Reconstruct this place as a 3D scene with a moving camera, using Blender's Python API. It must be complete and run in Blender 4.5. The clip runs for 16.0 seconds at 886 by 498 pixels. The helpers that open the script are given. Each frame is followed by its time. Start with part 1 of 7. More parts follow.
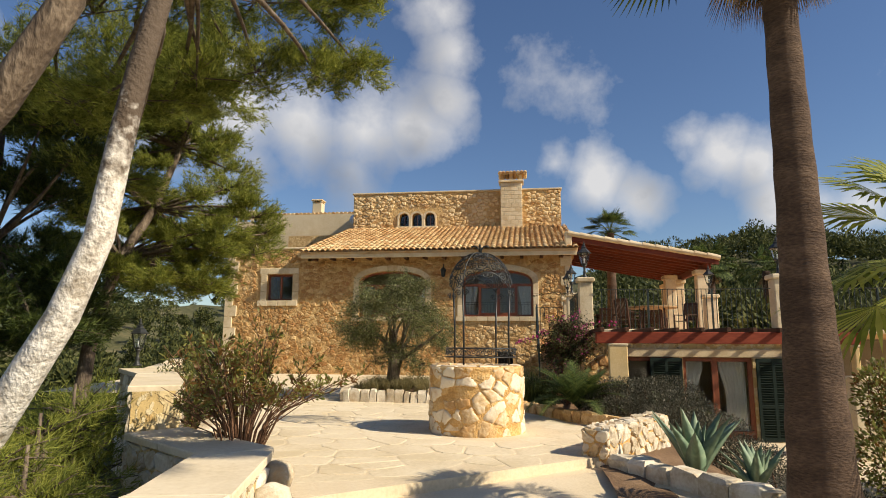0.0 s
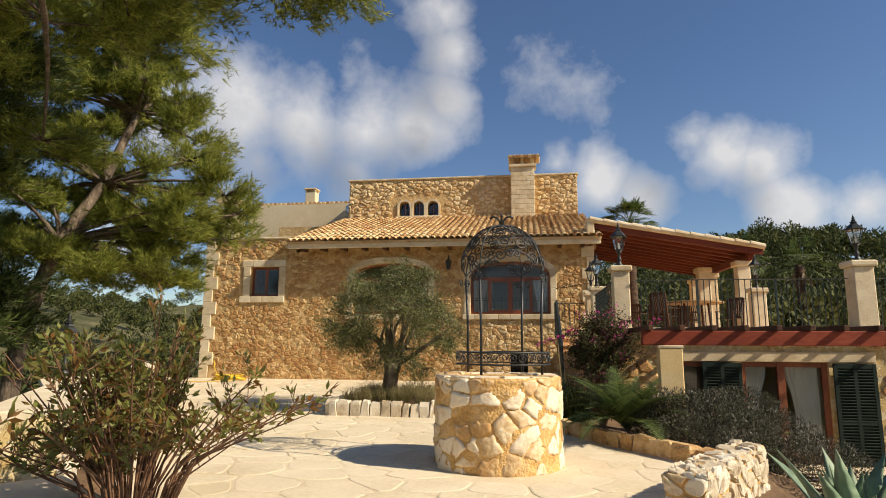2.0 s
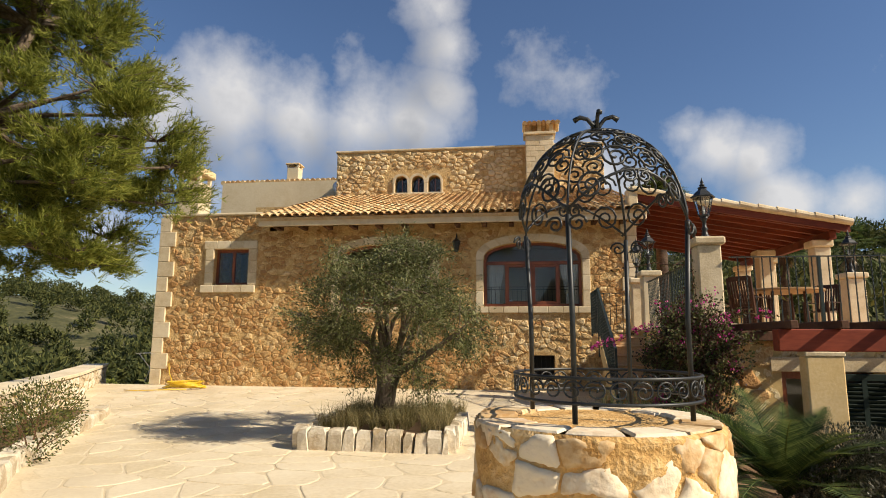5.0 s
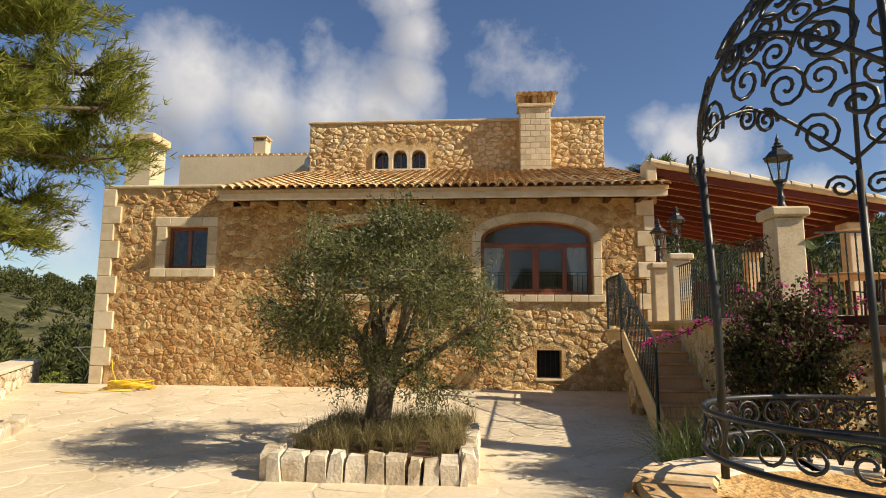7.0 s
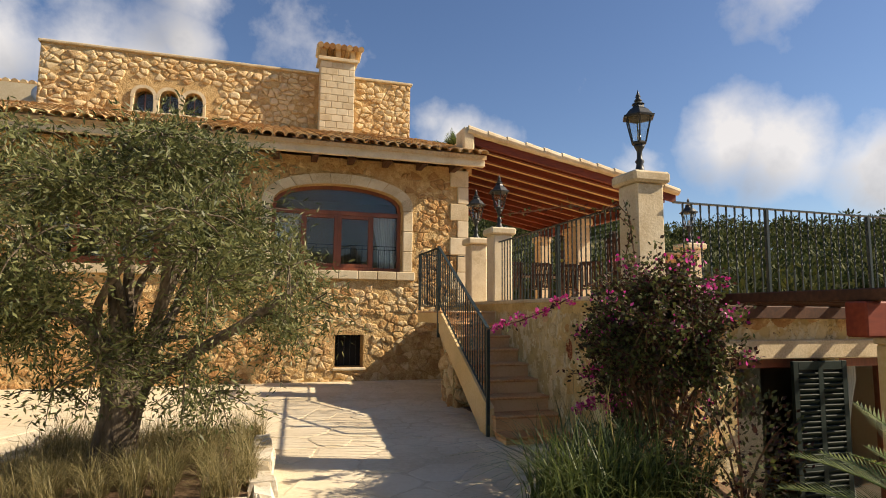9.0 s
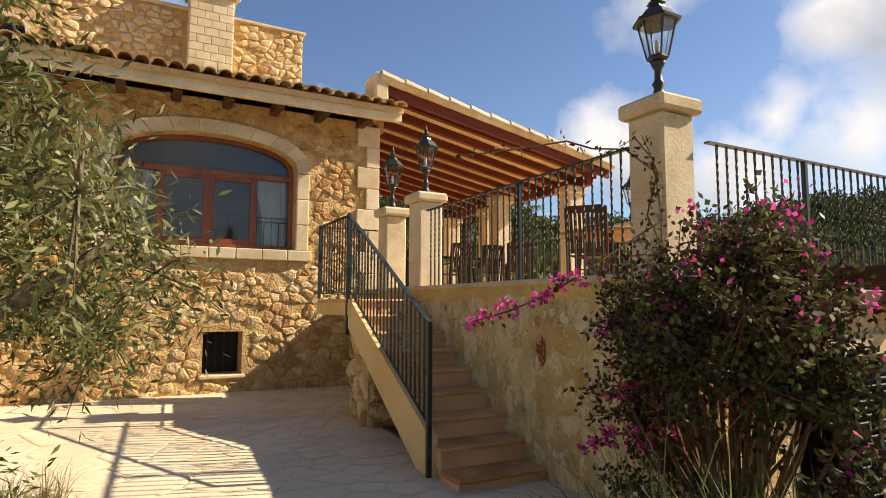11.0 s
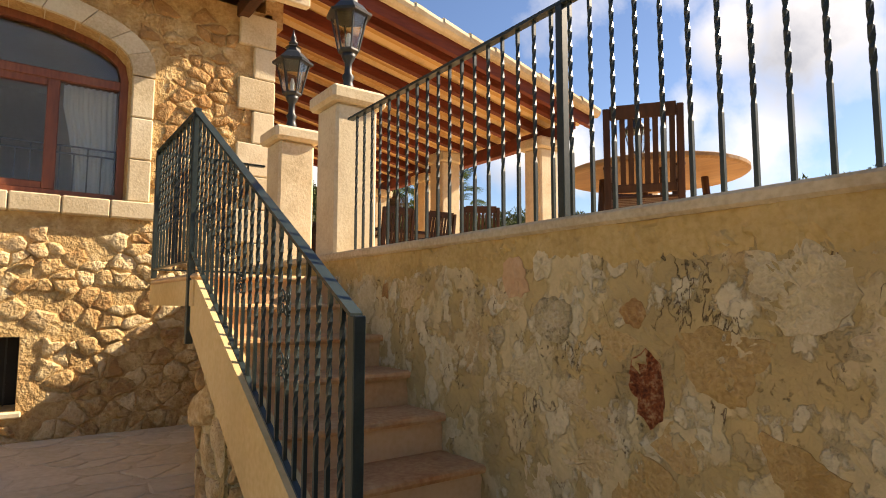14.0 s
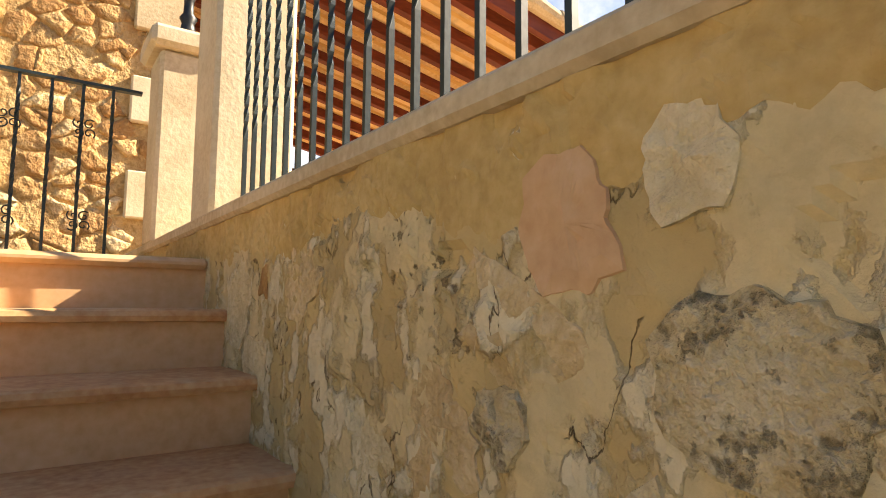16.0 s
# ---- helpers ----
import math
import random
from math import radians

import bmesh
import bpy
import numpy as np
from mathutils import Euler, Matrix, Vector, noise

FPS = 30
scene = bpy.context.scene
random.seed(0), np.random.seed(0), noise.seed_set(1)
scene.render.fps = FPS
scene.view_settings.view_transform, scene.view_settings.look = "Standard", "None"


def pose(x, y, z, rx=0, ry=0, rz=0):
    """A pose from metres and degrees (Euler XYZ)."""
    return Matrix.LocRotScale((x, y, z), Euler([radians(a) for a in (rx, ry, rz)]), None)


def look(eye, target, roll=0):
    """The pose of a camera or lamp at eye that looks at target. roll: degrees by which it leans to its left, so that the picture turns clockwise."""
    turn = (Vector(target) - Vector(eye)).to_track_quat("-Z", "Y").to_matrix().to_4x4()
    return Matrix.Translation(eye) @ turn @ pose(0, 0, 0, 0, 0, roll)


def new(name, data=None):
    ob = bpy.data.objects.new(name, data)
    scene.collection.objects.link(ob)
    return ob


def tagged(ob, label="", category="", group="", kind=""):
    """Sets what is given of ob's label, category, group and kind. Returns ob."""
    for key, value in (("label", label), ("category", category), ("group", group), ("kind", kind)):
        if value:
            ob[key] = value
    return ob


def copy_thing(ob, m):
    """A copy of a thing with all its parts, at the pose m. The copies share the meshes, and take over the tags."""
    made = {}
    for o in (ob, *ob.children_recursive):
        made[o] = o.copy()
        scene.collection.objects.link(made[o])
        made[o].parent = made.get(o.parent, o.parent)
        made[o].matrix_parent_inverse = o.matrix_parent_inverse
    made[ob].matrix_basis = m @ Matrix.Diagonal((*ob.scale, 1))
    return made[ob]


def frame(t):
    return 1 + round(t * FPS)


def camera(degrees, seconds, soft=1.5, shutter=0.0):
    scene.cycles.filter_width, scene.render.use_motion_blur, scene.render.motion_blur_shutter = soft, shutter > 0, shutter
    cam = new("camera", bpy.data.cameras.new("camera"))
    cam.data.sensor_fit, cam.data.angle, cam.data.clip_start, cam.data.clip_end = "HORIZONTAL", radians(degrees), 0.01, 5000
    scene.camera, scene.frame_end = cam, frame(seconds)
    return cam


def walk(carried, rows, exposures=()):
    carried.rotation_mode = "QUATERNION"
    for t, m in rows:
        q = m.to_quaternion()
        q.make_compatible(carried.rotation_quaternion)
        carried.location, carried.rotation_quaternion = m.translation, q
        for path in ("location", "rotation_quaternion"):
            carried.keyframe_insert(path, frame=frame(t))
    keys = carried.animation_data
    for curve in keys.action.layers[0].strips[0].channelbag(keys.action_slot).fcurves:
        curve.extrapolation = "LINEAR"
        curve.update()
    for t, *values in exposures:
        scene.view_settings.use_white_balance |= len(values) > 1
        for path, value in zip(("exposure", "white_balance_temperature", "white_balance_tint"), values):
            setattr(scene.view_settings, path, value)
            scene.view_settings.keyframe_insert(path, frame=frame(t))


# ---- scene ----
cam = camera(73.6, 16.0, 1.0)
METRES, EYE, TILT, LEAN, TURN = 18.0, 1.52, 0.0, 0.0, 7.9
ROWS = [
    (0.0, 0.0, 0.0, 0.0, -0.05, 9.09, -0.34),
    (0.5, -0.0012, 0.0342, -0.0008, 0.1, 9.08, -0.27),
    (1.0, -0.0016, 0.0694, -0.0008, 0.16, 9.11, -0.3),
    (1.5, -0.0035, 0.1046, 0.0009, 0.19, 9.13, -0.33),
    (2.0, -0.005, 0.1404, 0.0015, 0.17, 9.12, -0.33),
    (2.5, -0.0065, 0.1759, 0.0035, 0.25, 9.13, -0.32),
    (3.0, -0.0073, 0.2093, 0.0045, 0.25, 9.12, -0.31),
    (3.5, -0.0091, 0.2439, 0.0048, 0.2, 9.12, -0.34),
    (4.0, -0.013, 0.2785, 0.005, 0.04, 9.09, -0.34),
    (6.5, -0.046, 0.4271, 0.0128, -2.22, 7.75, -0.33),
    (7.0, -0.0532, 0.4542, 0.0113, -3.53, 7.66, -0.38),
    (7.5, -0.0581, 0.4825, 0.0126, -6.09, 7.51, -0.4),
    (8.0, -0.0585, 0.5099, 0.0122, -10.77, 7.55, -0.45),
    (8.5, -0.0566, 0.5382, 0.0098, -18.2, 7.15, -0.5),
    (9.0, -0.0531, 0.5669, 0.0091, -24.76, 6.22, -0.49),
    (9.5, -0.0492, 0.5964, 0.0084, -30.16, 5.51, -0.43),
    (10.0, -0.0414, 0.6283, 0.0087, -33.06, 5.38, -0.36),
    (12.5, 0.0339, 0.7787, 0.0035, -38.29, 5.36, -0.02),
    (13.0, 0.0518, 0.8045, 0.0018, -39.47, 5.23, 0.0),
    (13.5, 0.0685, 0.8277, -0.0006, -41.43, 5.22, -0.08),
    (14.0, 0.0891, 0.8468, 0.0015, -43.69, 5.3, -0.14),
    (14.5, 0.1104, 0.8643, 0.0005, -45.47, 5.46, -0.2),
    (15.0, 0.1335, 0.8795, -0.0, -45.99, 5.42, -0.11),
    (15.5, 0.1531, 0.8964, 0.0007, -45.98, 5.89, -0.57),
    (16.0, 0.1692, 0.9164, 0.0022, -42.98, 5.57, -0.42),
]
walk(cam, [(t, pose(0, 0, EYE, TILT, LEAN, TURN) @ pose(METRES * x, METRES * y, METRES * z, 90 + pitch, roll, yaw)) for t, x, y, z, yaw, pitch, roll in ROWS],
     [(0.0, 0.38, 6500, 10), (4.0, 0.38, 6500, 10), (7.0, 0.42, 6700, 11), (9.0, 0.6, 6800, 12), (10.0, 0.7, 6900, 12), (12.5, 1.02, 7000, 13), (14.0, 1.1, 7100, 14), (15.0, 1.3, 7100, 14), (16.0, 1.52, 7000, 13)])

# ---- light ----
SUN = Vector((1.0, -0.28, 0.77)).normalized()
sun_data = bpy.data.lights.new("sun", "SUN")
sun_data.energy, sun_data.angle, sun_data.color = 5.0, radians(0.5), (1.0, 0.87, 0.67)
sun = new("sun", sun_data)
sun.matrix_world = look(Vector((0, 0, 40)) + SUN * 30, (0, 0, 40))

world = bpy.data.worlds.new("sky")
scene.world = world
world.use_nodes = True
wn, wl = world.node_tree.nodes, world.node_tree.links
wn.clear()


def wmath(op, a, b=None, c=None, clamp=False):
    n = wn.new("ShaderNodeMath")
    n.operation, n.use_clamp = op, clamp
    for i, v in enumerate((a, b, c)):
        if v is None:
            continue
        if isinstance(v, (int, float)):
            n.inputs[i].default_value = v
        else:
            wl.new(v, n.inputs[i])
    return n.outputs[0]


sky = wn.new("ShaderNodeTexSky")
sky.sky_type, sky.sun_disc = "NISHITA", False
sky.sun_elevation, sky.sun_rotation = math.asin(SUN.z), math.atan2(SUN.x, SUN.y)
sky.air_density, sky.dust_density, sky.ozone_density = 1.0, 0.3, 2.5
coord = wn.new("ShaderNodeTexCoord")
ragged = wn.new("ShaderNodeTexNoise")
ragged.inputs["Scale"].default_value, ragged.inputs["Detail"].default_value, ragged.inputs["Roughness"].default_value = 6.5, 12.0, 0.58
wl.new(coord.outputs["Generated"], ragged.inputs["Vector"])


def cloud_field(shift):
    """Sum of soft round cumulus cores, in degrees: bearing to the right of +y, height, half-width, weight."""
    moved = wn.new("ShaderNodeVectorMath")
    moved.operation = "ADD"
    wl.new(coord.outputs["Generated"], moved.inputs[0])
    moved.inputs[1].default_value = shift
    total = None
    for bearing, height, wide, weight in CLOUDS:
        b, h = radians(bearing), radians(height)
        away = wn.new("ShaderNodeVectorMath")
        away.operation = "DISTANCE"
        wl.new(moved.outputs[0], away.inputs[0])
        away.inputs[1].default_value = (math.cos(h) * math.sin(b), math.cos(h) * math.cos(b), math.sin(h))
        blob = wmath("MULTIPLY", wmath("SUBTRACT", 1.0, wmath("DIVIDE", away.outputs["Value"], math.sin(radians(wide)) * 1.5), clamp=True), weight)
        total = blob if total is None else wmath("MAXIMUM", total, blob)
    return total


CLOUDS = [
    (-34, 19, 5, 1.0), (-28, 20, 6, 1.1), (-22, 20, 6, 1.1), (-16, 20, 6, 1.1), (-11, 20.5, 5, 1.05), (-8, 23, 3.5, 0.9), (-26, 16.5, 4.5, 0.9), (-17, 16.5, 4.5, 0.9),
    (-7, 27.5, 4, 0.75), (-8, 31, 4, 0.72), (2, 26, 4.5, 0.6), (6, 24.5, 3.5, 0.5), (-29, 12.5, 3, 0.95), (-38, 8, 4, 0.8), (-24, 7.5, 3, 0.75),
    (3, 17, 2.5, 0.8), (7, 15.5, 3.2, 1.05), (11, 13.5, 3.2, 0.95), (15.5, 18.5, 3.2, 0.85), (18, 17, 3.8, 0.92), (21.5, 16, 3.4, 0.9), (23, 11.5, 3.6, 1.0), (28, 11, 3, 0.9),
    (35, 13, 3, 1.0), (43, 15, 4.2, 1.1), (47, 14, 4.6, 1.1), (55, 11, 5, 1.1), (58, 16, 3.4, 1.0), (50, 27, 5, 0.9), (57, 29, 5, 0.9), (64, 13, 6, 1.1), (70, 22, 6, 1.0), (63, 23, 4, 0.85),
    (-52, 18, 7, 1.0), (-70, 12, 8, 1.0), (-95, 20, 10, 1.0), (100, 18, 9, 1.0), (135, 24, 10, 1.0), (180, 15, 11, 1.05), (-140, 22, 11, 1.0),
]
thick = cloud_field((0, 0, 0))
lit = cloud_field((SUN.x * 0.07, SUN.y * 0.07, 0.075))
grain = wmath("MULTIPLY", wmath("SUBTRACT", ragged.outputs["Fac"], 0.5), 1.9)
mask = wmath("MULTIPLY", wmath("SUBTRACT", wmath("ADD", thick, grain), 0.27), 1.5, clamp=True)
body = wmath("MULTIPLY", wmath("SUBTRACT", wmath("ADD", lit, wmath("MULTIPLY", grain, 0.9)), 0.3), 1.5, clamp=True)
shade = wn.new("ShaderNodeMix")
shade.data_type = "RGBA"
wl.new(body, shade.inputs["Factor"])
shade.inputs["A"].default_value, shade.inputs["B"].default_value = (7.6, 7.45, 7.3, 1), (3.5, 3.6, 3.85, 1)
mixed = wn.new("ShaderNodeMix")
mixed.data_type = "RGBA"
wl.new(wmath("MULTIPLY", mask, 0.88), mixed.inputs["Factor"])
deep = wn.new("ShaderNodeHueSaturation")
deep.inputs["Hue"].default_value, deep.inputs["Saturation"].default_value, deep.inputs["Value"].default_value = 0.506, 1.1, 0.98
wl.new(sky.outputs["Color"], deep.inputs["Color"])
wl.new(deep.outputs["Color"], mixed.inputs["A"])
wl.new(shade.outputs["Result"], mixed.inputs["B"])
back = wn.new("ShaderNodeBackground")
back.inputs["Strength"].default_value = 0.08
wl.new(mixed.outputs["Result"], back.inputs["Color"])
out = wn.new("ShaderNodeOutputWorld")
wl.new(back.outputs["Background"], out.inputs["Surface"])


# ---- materials ----
def mat(name, dark, mid, light, scale=3.0, fine=40.0, rough=0.85, bump=0.3, metal=0.0, vary=0.0, island=0.0, blotch=None, spec=0.3, stretch=(1, 1, 1), depth=0.02, pits=None):
    """Three tones by a coarse and a fine noise, with relief; vary: lightness per object, island: per loose piece; blotch: (tone, amount, scale)."""
    m = bpy.data.materials.new(name)
    m.use_nodes = True
    n, l = m.node_tree.nodes, m.node_tree.links
    b = n["Principled BSDF"]
    tc = n.new("ShaderNodeTexCoord")
    mp = n.new("ShaderNodeMapping")
    mp.inputs["Scale"].default_value = stretch
    geo = n.new("ShaderNodeNewGeometry")
    l.new(geo.outputs["Position"], mp.inputs["Vector"])
    a = n.new("ShaderNodeTexNoise")
    a.inputs["Scale"].default_value, a.inputs["Detail"].default_value = scale, 5.0
    f = n.new("ShaderNodeTexNoise")
    f.inputs["Scale"].default_value, f.inputs["Detail"].default_value = fine, 4.0
    l.new(mp.outputs["Vector"], a.inputs["Vector"])
    l.new(mp.outputs["Vector"], f.inputs["Vector"])
    mx = n.new("ShaderNodeMath")
    mx.operation = "MULTIPLY_ADD"
    l.new(f.outputs["Fac"], mx.inputs[0])
    mx.inputs[1].default_value = 0.45
    half = n.new("ShaderNodeMath")
    half.operation = "MULTIPLY"
    l.new(a.outputs["Fac"], half.inputs[0])
    half.inputs[1].default_value = 0.55
    l.new(half.outputs[0], mx.inputs[2])
    value = mx.outputs[0]
    for amount, source in ((vary, "Object Info"), (island, "Geometry")):
        if amount:
            src = n.new("ShaderNodeObjectInfo").outputs["Random"] if source == "Object Info" else geo.outputs["Random Per Island"]
            r = n.new("ShaderNodeMath")
            r.operation = "MULTIPLY_ADD"
            l.new(src, r.inputs[0])
            r.inputs[1].default_value = amount
            l.new(value, r.inputs[2])
            s = n.new("ShaderNodeMath")
            s.operation = "SUBTRACT"
            l.new(r.outputs[0], s.inputs[0])
            s.inputs[1].default_value = amount / 2
            value = s.outputs[0]
    ramp = n.new("ShaderNodeValToRGB")
    e = ramp.color_ramp.elements
    e[0].position, e[0].color = 0.34, (*dark, 1)
    e[1].position, e[1].color = 0.66, (*light, 1)
    x = e.new(0.5)
    x.color = (*mid, 1)
    l.new(value, ramp.inputs["Fac"])
    colour = ramp.outputs["Color"]
    if blotch:
        tone, amount, bs = blotch
        bn = n.new("ShaderNodeTexNoise")
        bn.inputs["Scale"].default_value, bn.inputs["Detail"].default_value, bn.inputs["Roughness"].default_value = bs, 6.0, 0.65
        l.new(geo.outputs["Position"], bn.inputs["Vector"])
        br = n.new("ShaderNodeMapRange")
        br.inputs["From Min"].default_value, br.inputs["From Max"].default_value, br.inputs["To Max"].default_value = 0.5, 0.68, amount
        l.new(bn.outputs["Fac"], br.inputs["Value"])
        bm_ = n.new("ShaderNodeMix")
        bm_.data_type = "RGBA"
        l.new(br.outputs["Result"], bm_.inputs["Factor"])
        l.new(colour, bm_.inputs["A"])
        bm_.inputs["B"].default_value = (*tone, 1)
        colour = bm_.outputs["Result"]
    height = mx.outputs[0]
    if pits:
        # pitted, stained patches: (tone, patch scale, pit scale, share)
        tone, ps, cs, low = pits
        patch = n.new("ShaderNodeTexNoise")
        patch.inputs["Scale"].default_value, patch.inputs["Detail"].default_value, patch.inputs["Roughness"].default_value = ps, 7.0, 0.7
        l.new(geo.outputs["Position"], patch.inputs["Vector"])
        where = n.new("ShaderNodeMapRange")
        where.inputs["From Min"].default_value, where.inputs["From Max"].default_value = low, low + 0.09
        l.new(patch.outputs["Fac"], where.inputs["Value"])
        wob = n.new("ShaderNodeTexNoise")
        wob.inputs["Scale"].default_value, wob.inputs["Detail"].default_value = cs * 0.8, 5.0
        l.new(geo.outputs["Position"], wob.inputs["Vector"])
        push = n.new("ShaderNodeVectorMath")
        push.operation = "MULTIPLY_ADD"
        l.new(wob.outputs["Color"], push.inputs[0])
        push.inputs[1].default_value = (2.2 / cs,) * 3
        l.new(geo.outputs["Position"], push.inputs[2])
        vo = n.new("ShaderNodeTexVoronoi")
        vo.inputs["Scale"].default_value = cs
        l.new(push.outputs[0], vo.inputs["Vector"])
        pit = n.new("ShaderNodeMapRange")
        pit.inputs["From Min"].default_value, pit.inputs["From Max"].default_value, pit.inputs["To Min"].default_value, pit.inputs["To Max"].default_value = 0.15, 0.62, 0.75, 0.12
        l.new(vo.outputs["Distance"], pit.inputs["Value"])
        both = n.new("ShaderNodeMath")
        both.operation = "MULTIPLY"
        l.new(pit.outputs["Result"], both.inputs[0])
        l.new(where.outputs["Result"], both.inputs[1])
        stain = n.new("ShaderNodeMix")
        stain.data_type = "RGBA"
        l.new(both.outputs[0], stain.inputs["Factor"])
        l.new(colour, stain.inputs["A"])
        stain.inputs["B"].default_value = (*tone, 1)
        colour = stain.outputs["Result"]
        sink = n.new("ShaderNodeMath")
        sink.operation = "MULTIPLY_ADD"
        l.new(both.outputs[0], sink.inputs[0])
        sink.inputs[1].default_value = -0.6
        l.new(height, sink.inputs[2])
        height = sink.outputs[0]
    l.new(colour, b.inputs["Base Color"])
    b.inputs["Metallic"].default_value, b.inputs["Specular IOR Level"].default_value = metal, spec
    rr = n.new("ShaderNodeMapRange")
    rr.inputs["To Min"].default_value, rr.inputs["To Max"].default_value = max(0.02, rough - 0.12), min(1, rough + 0.12)
    l.new(f.outputs["Fac"], rr.inputs["Value"])
    l.new(rr.outputs["Result"], b.inputs["Roughness"])
    if bump:
        bp = n.new("ShaderNodeBump")
        bp.inputs["Strength"].default_value, bp.inputs["Distance"].default_value = bump, depth
        l.new(height, bp.inputs["Height"])
        l.new(bp.outputs["Normal"], b.inputs["Normal"])
    return m


def leaf_mat(name, dark, mid, light, through_light=0.35, rough=0.5):
    m = mat(name, dark, mid, light, scale=1.3, fine=9.0, rough=rough, bump=0.0, island=0.5, spec=0.35)
    n, l = m.node_tree.nodes, m.node_tree.links
    b = n["Principled BSDF"]
    tr = n.new("ShaderNodeBsdfTranslucent")
    l.new(b.inputs["Base Color"].links[0].from_socket, tr.inputs["Color"])
    mixer = n.new("ShaderNodeMixShader")
    mixer.inputs["Fac"].default_value = through_light
    l.new(b.outputs["BSDF"], mixer.inputs[1])
    l.new(tr.outputs["BSDF"], mixer.inputs[2])
    l.new(mixer.outputs["Shader"], n["Material Output"].inputs["Surface"])
    return m


OCHRE_STONE = mat("ochre rubble stone", (0.42, 0.235, 0.09), (0.60, 0.40, 0.18), (0.76, 0.59, 0.34), 7.0, 34, 0.9, 1.0, vary=0.26, island=0.26, blotch=((0.42, 0.19, 0.07), 0.5, 2.2), depth=0.06)
OCHRE_MORTAR = mat("ochre lime mortar", (0.42, 0.25, 0.10), (0.58, 0.39, 0.17), (0.72, 0.53, 0.28), 8.0, 36, 0.95, 1.0, blotch=((0.38, 0.16, 0.05), 0.45, 0.8), depth=0.06)
PALE_STONE = mat("pale cut limestone", (0.50, 0.39, 0.24), (0.64, 0.53, 0.35), (0.72, 0.62, 0.44), 3.0, 45, 0.88, 0.6, vary=0.2, island=0.2, blotch=((0.44, 0.33, 0.19), 0.4, 4.0), depth=0.012)
WELL_STONE = mat("cream and orange field stone", (0.48, 0.29, 0.12), (0.66, 0.49, 0.28), (0.80, 0.70, 0.53), 2.6, 22, 0.9, 0.9, vary=0.45, island=0.45, blotch=((0.52, 0.26, 0.08), 0.45, 3.0), depth=0.02)
WELL_MORTAR = mat("orange well mortar", (0.46, 0.25, 0.08), (0.62, 0.38, 0.14), (0.72, 0.52, 0.27), 5, 34, 0.95, 1.0, depth=0.05)
PLASTER = mat("cream lime plaster", (0.58, 0.47, 0.30), (0.66, 0.55, 0.37), (0.71, 0.61, 0.43), 0.8, 25, 0.92, 0.3, blotch=((0.52, 0.38, 0.2), 0.35, 1.2), depth=0.008)
FLAG = mat("pale limestone flag", (0.60, 0.50, 0.33), (0.70, 0.60, 0.43), (0.75, 0.66, 0.49), 1.2, 18, 0.9, 0.45, vary=0.12, island=0.12, blotch=((0.52, 0.43, 0.3), 0.4, 0.7), depth=0.012)
GROUT = mat("sandy joint mortar", (0.56, 0.46, 0.30), (0.66, 0.55, 0.38), (0.72, 0.62, 0.45), 1.1, 30, 0.95, 0.4)
KERB = mat("whitish kerb stone", (0.46, 0.38, 0.26), (0.60, 0.52, 0.39), (0.72, 0.66, 0.54), 4, 30, 0.9, 0.7, vary=0.3, island=0.3, blotch=((0.34, 0.22, 0.1), 0.6, 5.0), depth=0.03)
TILE = mat("weathered clay roof tile", (0.44, 0.24, 0.09), (0.62, 0.41, 0.19), (0.74, 0.56, 0.31), 2.5, 24, 0.9, 0.4, vary=0.35, island=0.35, blotch=((0.26, 0.18, 0.11), 0.5, 2.5), depth=0.008)
TERRACOTTA = mat("terracotta step tile", (0.60, 0.35, 0.16), (0.69, 0.44, 0.23), (0.75, 0.51, 0.29), 2.0, 35, 0.85, 0.25, vary=0.2, island=0.2, blotch=((0.50, 0.30, 0.16), 0.35, 3.0), depth=0.004)
NOSING = mat("red-brown worn tread tile", (0.44, 0.19, 0.07), (0.58, 0.31, 0.13), (0.70, 0.44, 0.22), 3.0, 40, 0.8, 0.3, vary=0.2, blotch=((0.60, 0.38, 0.20), 0.5, 2.5), depth=0.004)
IRON = mat("black wrought iron", (0.012, 0.014, 0.014), (0.02, 0.022, 0.022), (0.035, 0.038, 0.037), 8, 90, 0.45, 0.2, spec=0.5, depth=0.002)
RAILPAINT = mat("dark green painted iron", (0.012, 0.02, 0.018), (0.018, 0.03, 0.028), (0.03, 0.045, 0.042), 8, 80, 0.42, 0.15, spec=0.5, depth=0.002)
WOOD = mat("red-brown stained window wood", (0.15, 0.042, 0.018), (0.22, 0.065, 0.028), (0.29, 0.10, 0.045), 3, 40, 0.45, 0.2, spec=0.5, stretch=(1, 1, 0.15), depth=0.003)
RAFTER = mat("dark red-brown rafter", (0.09, 0.018, 0.01), (0.14, 0.03, 0.016), (0.19, 0.045, 0.024), 3, 30, 0.65, 0.3, stretch=(0.2, 1, 1), depth=0.004)
PLANK = mat("honey-coloured ceiling boards", (0.48, 0.29, 0.09), (0.60, 0.38, 0.13), (0.68, 0.46, 0.18), 3, 30, 0.6, 0.2, stretch=(0.2, 1, 1), depth=0.003)
BEAM = mat("red-stained timber", (0.15, 0.024, 0.01), (0.22, 0.038, 0.015), (0.29, 0.06, 0.026), 3, 30, 0.65, 0.3, stretch=(0.2, 1, 1), depth=0.004)
DARKWOOD = mat("dark weathered timber", (0.05, 0.022, 0.012), (0.09, 0.04, 0.02), (0.14, 0.065, 0.035), 3, 30, 0.7, 0.3, depth=0.004)
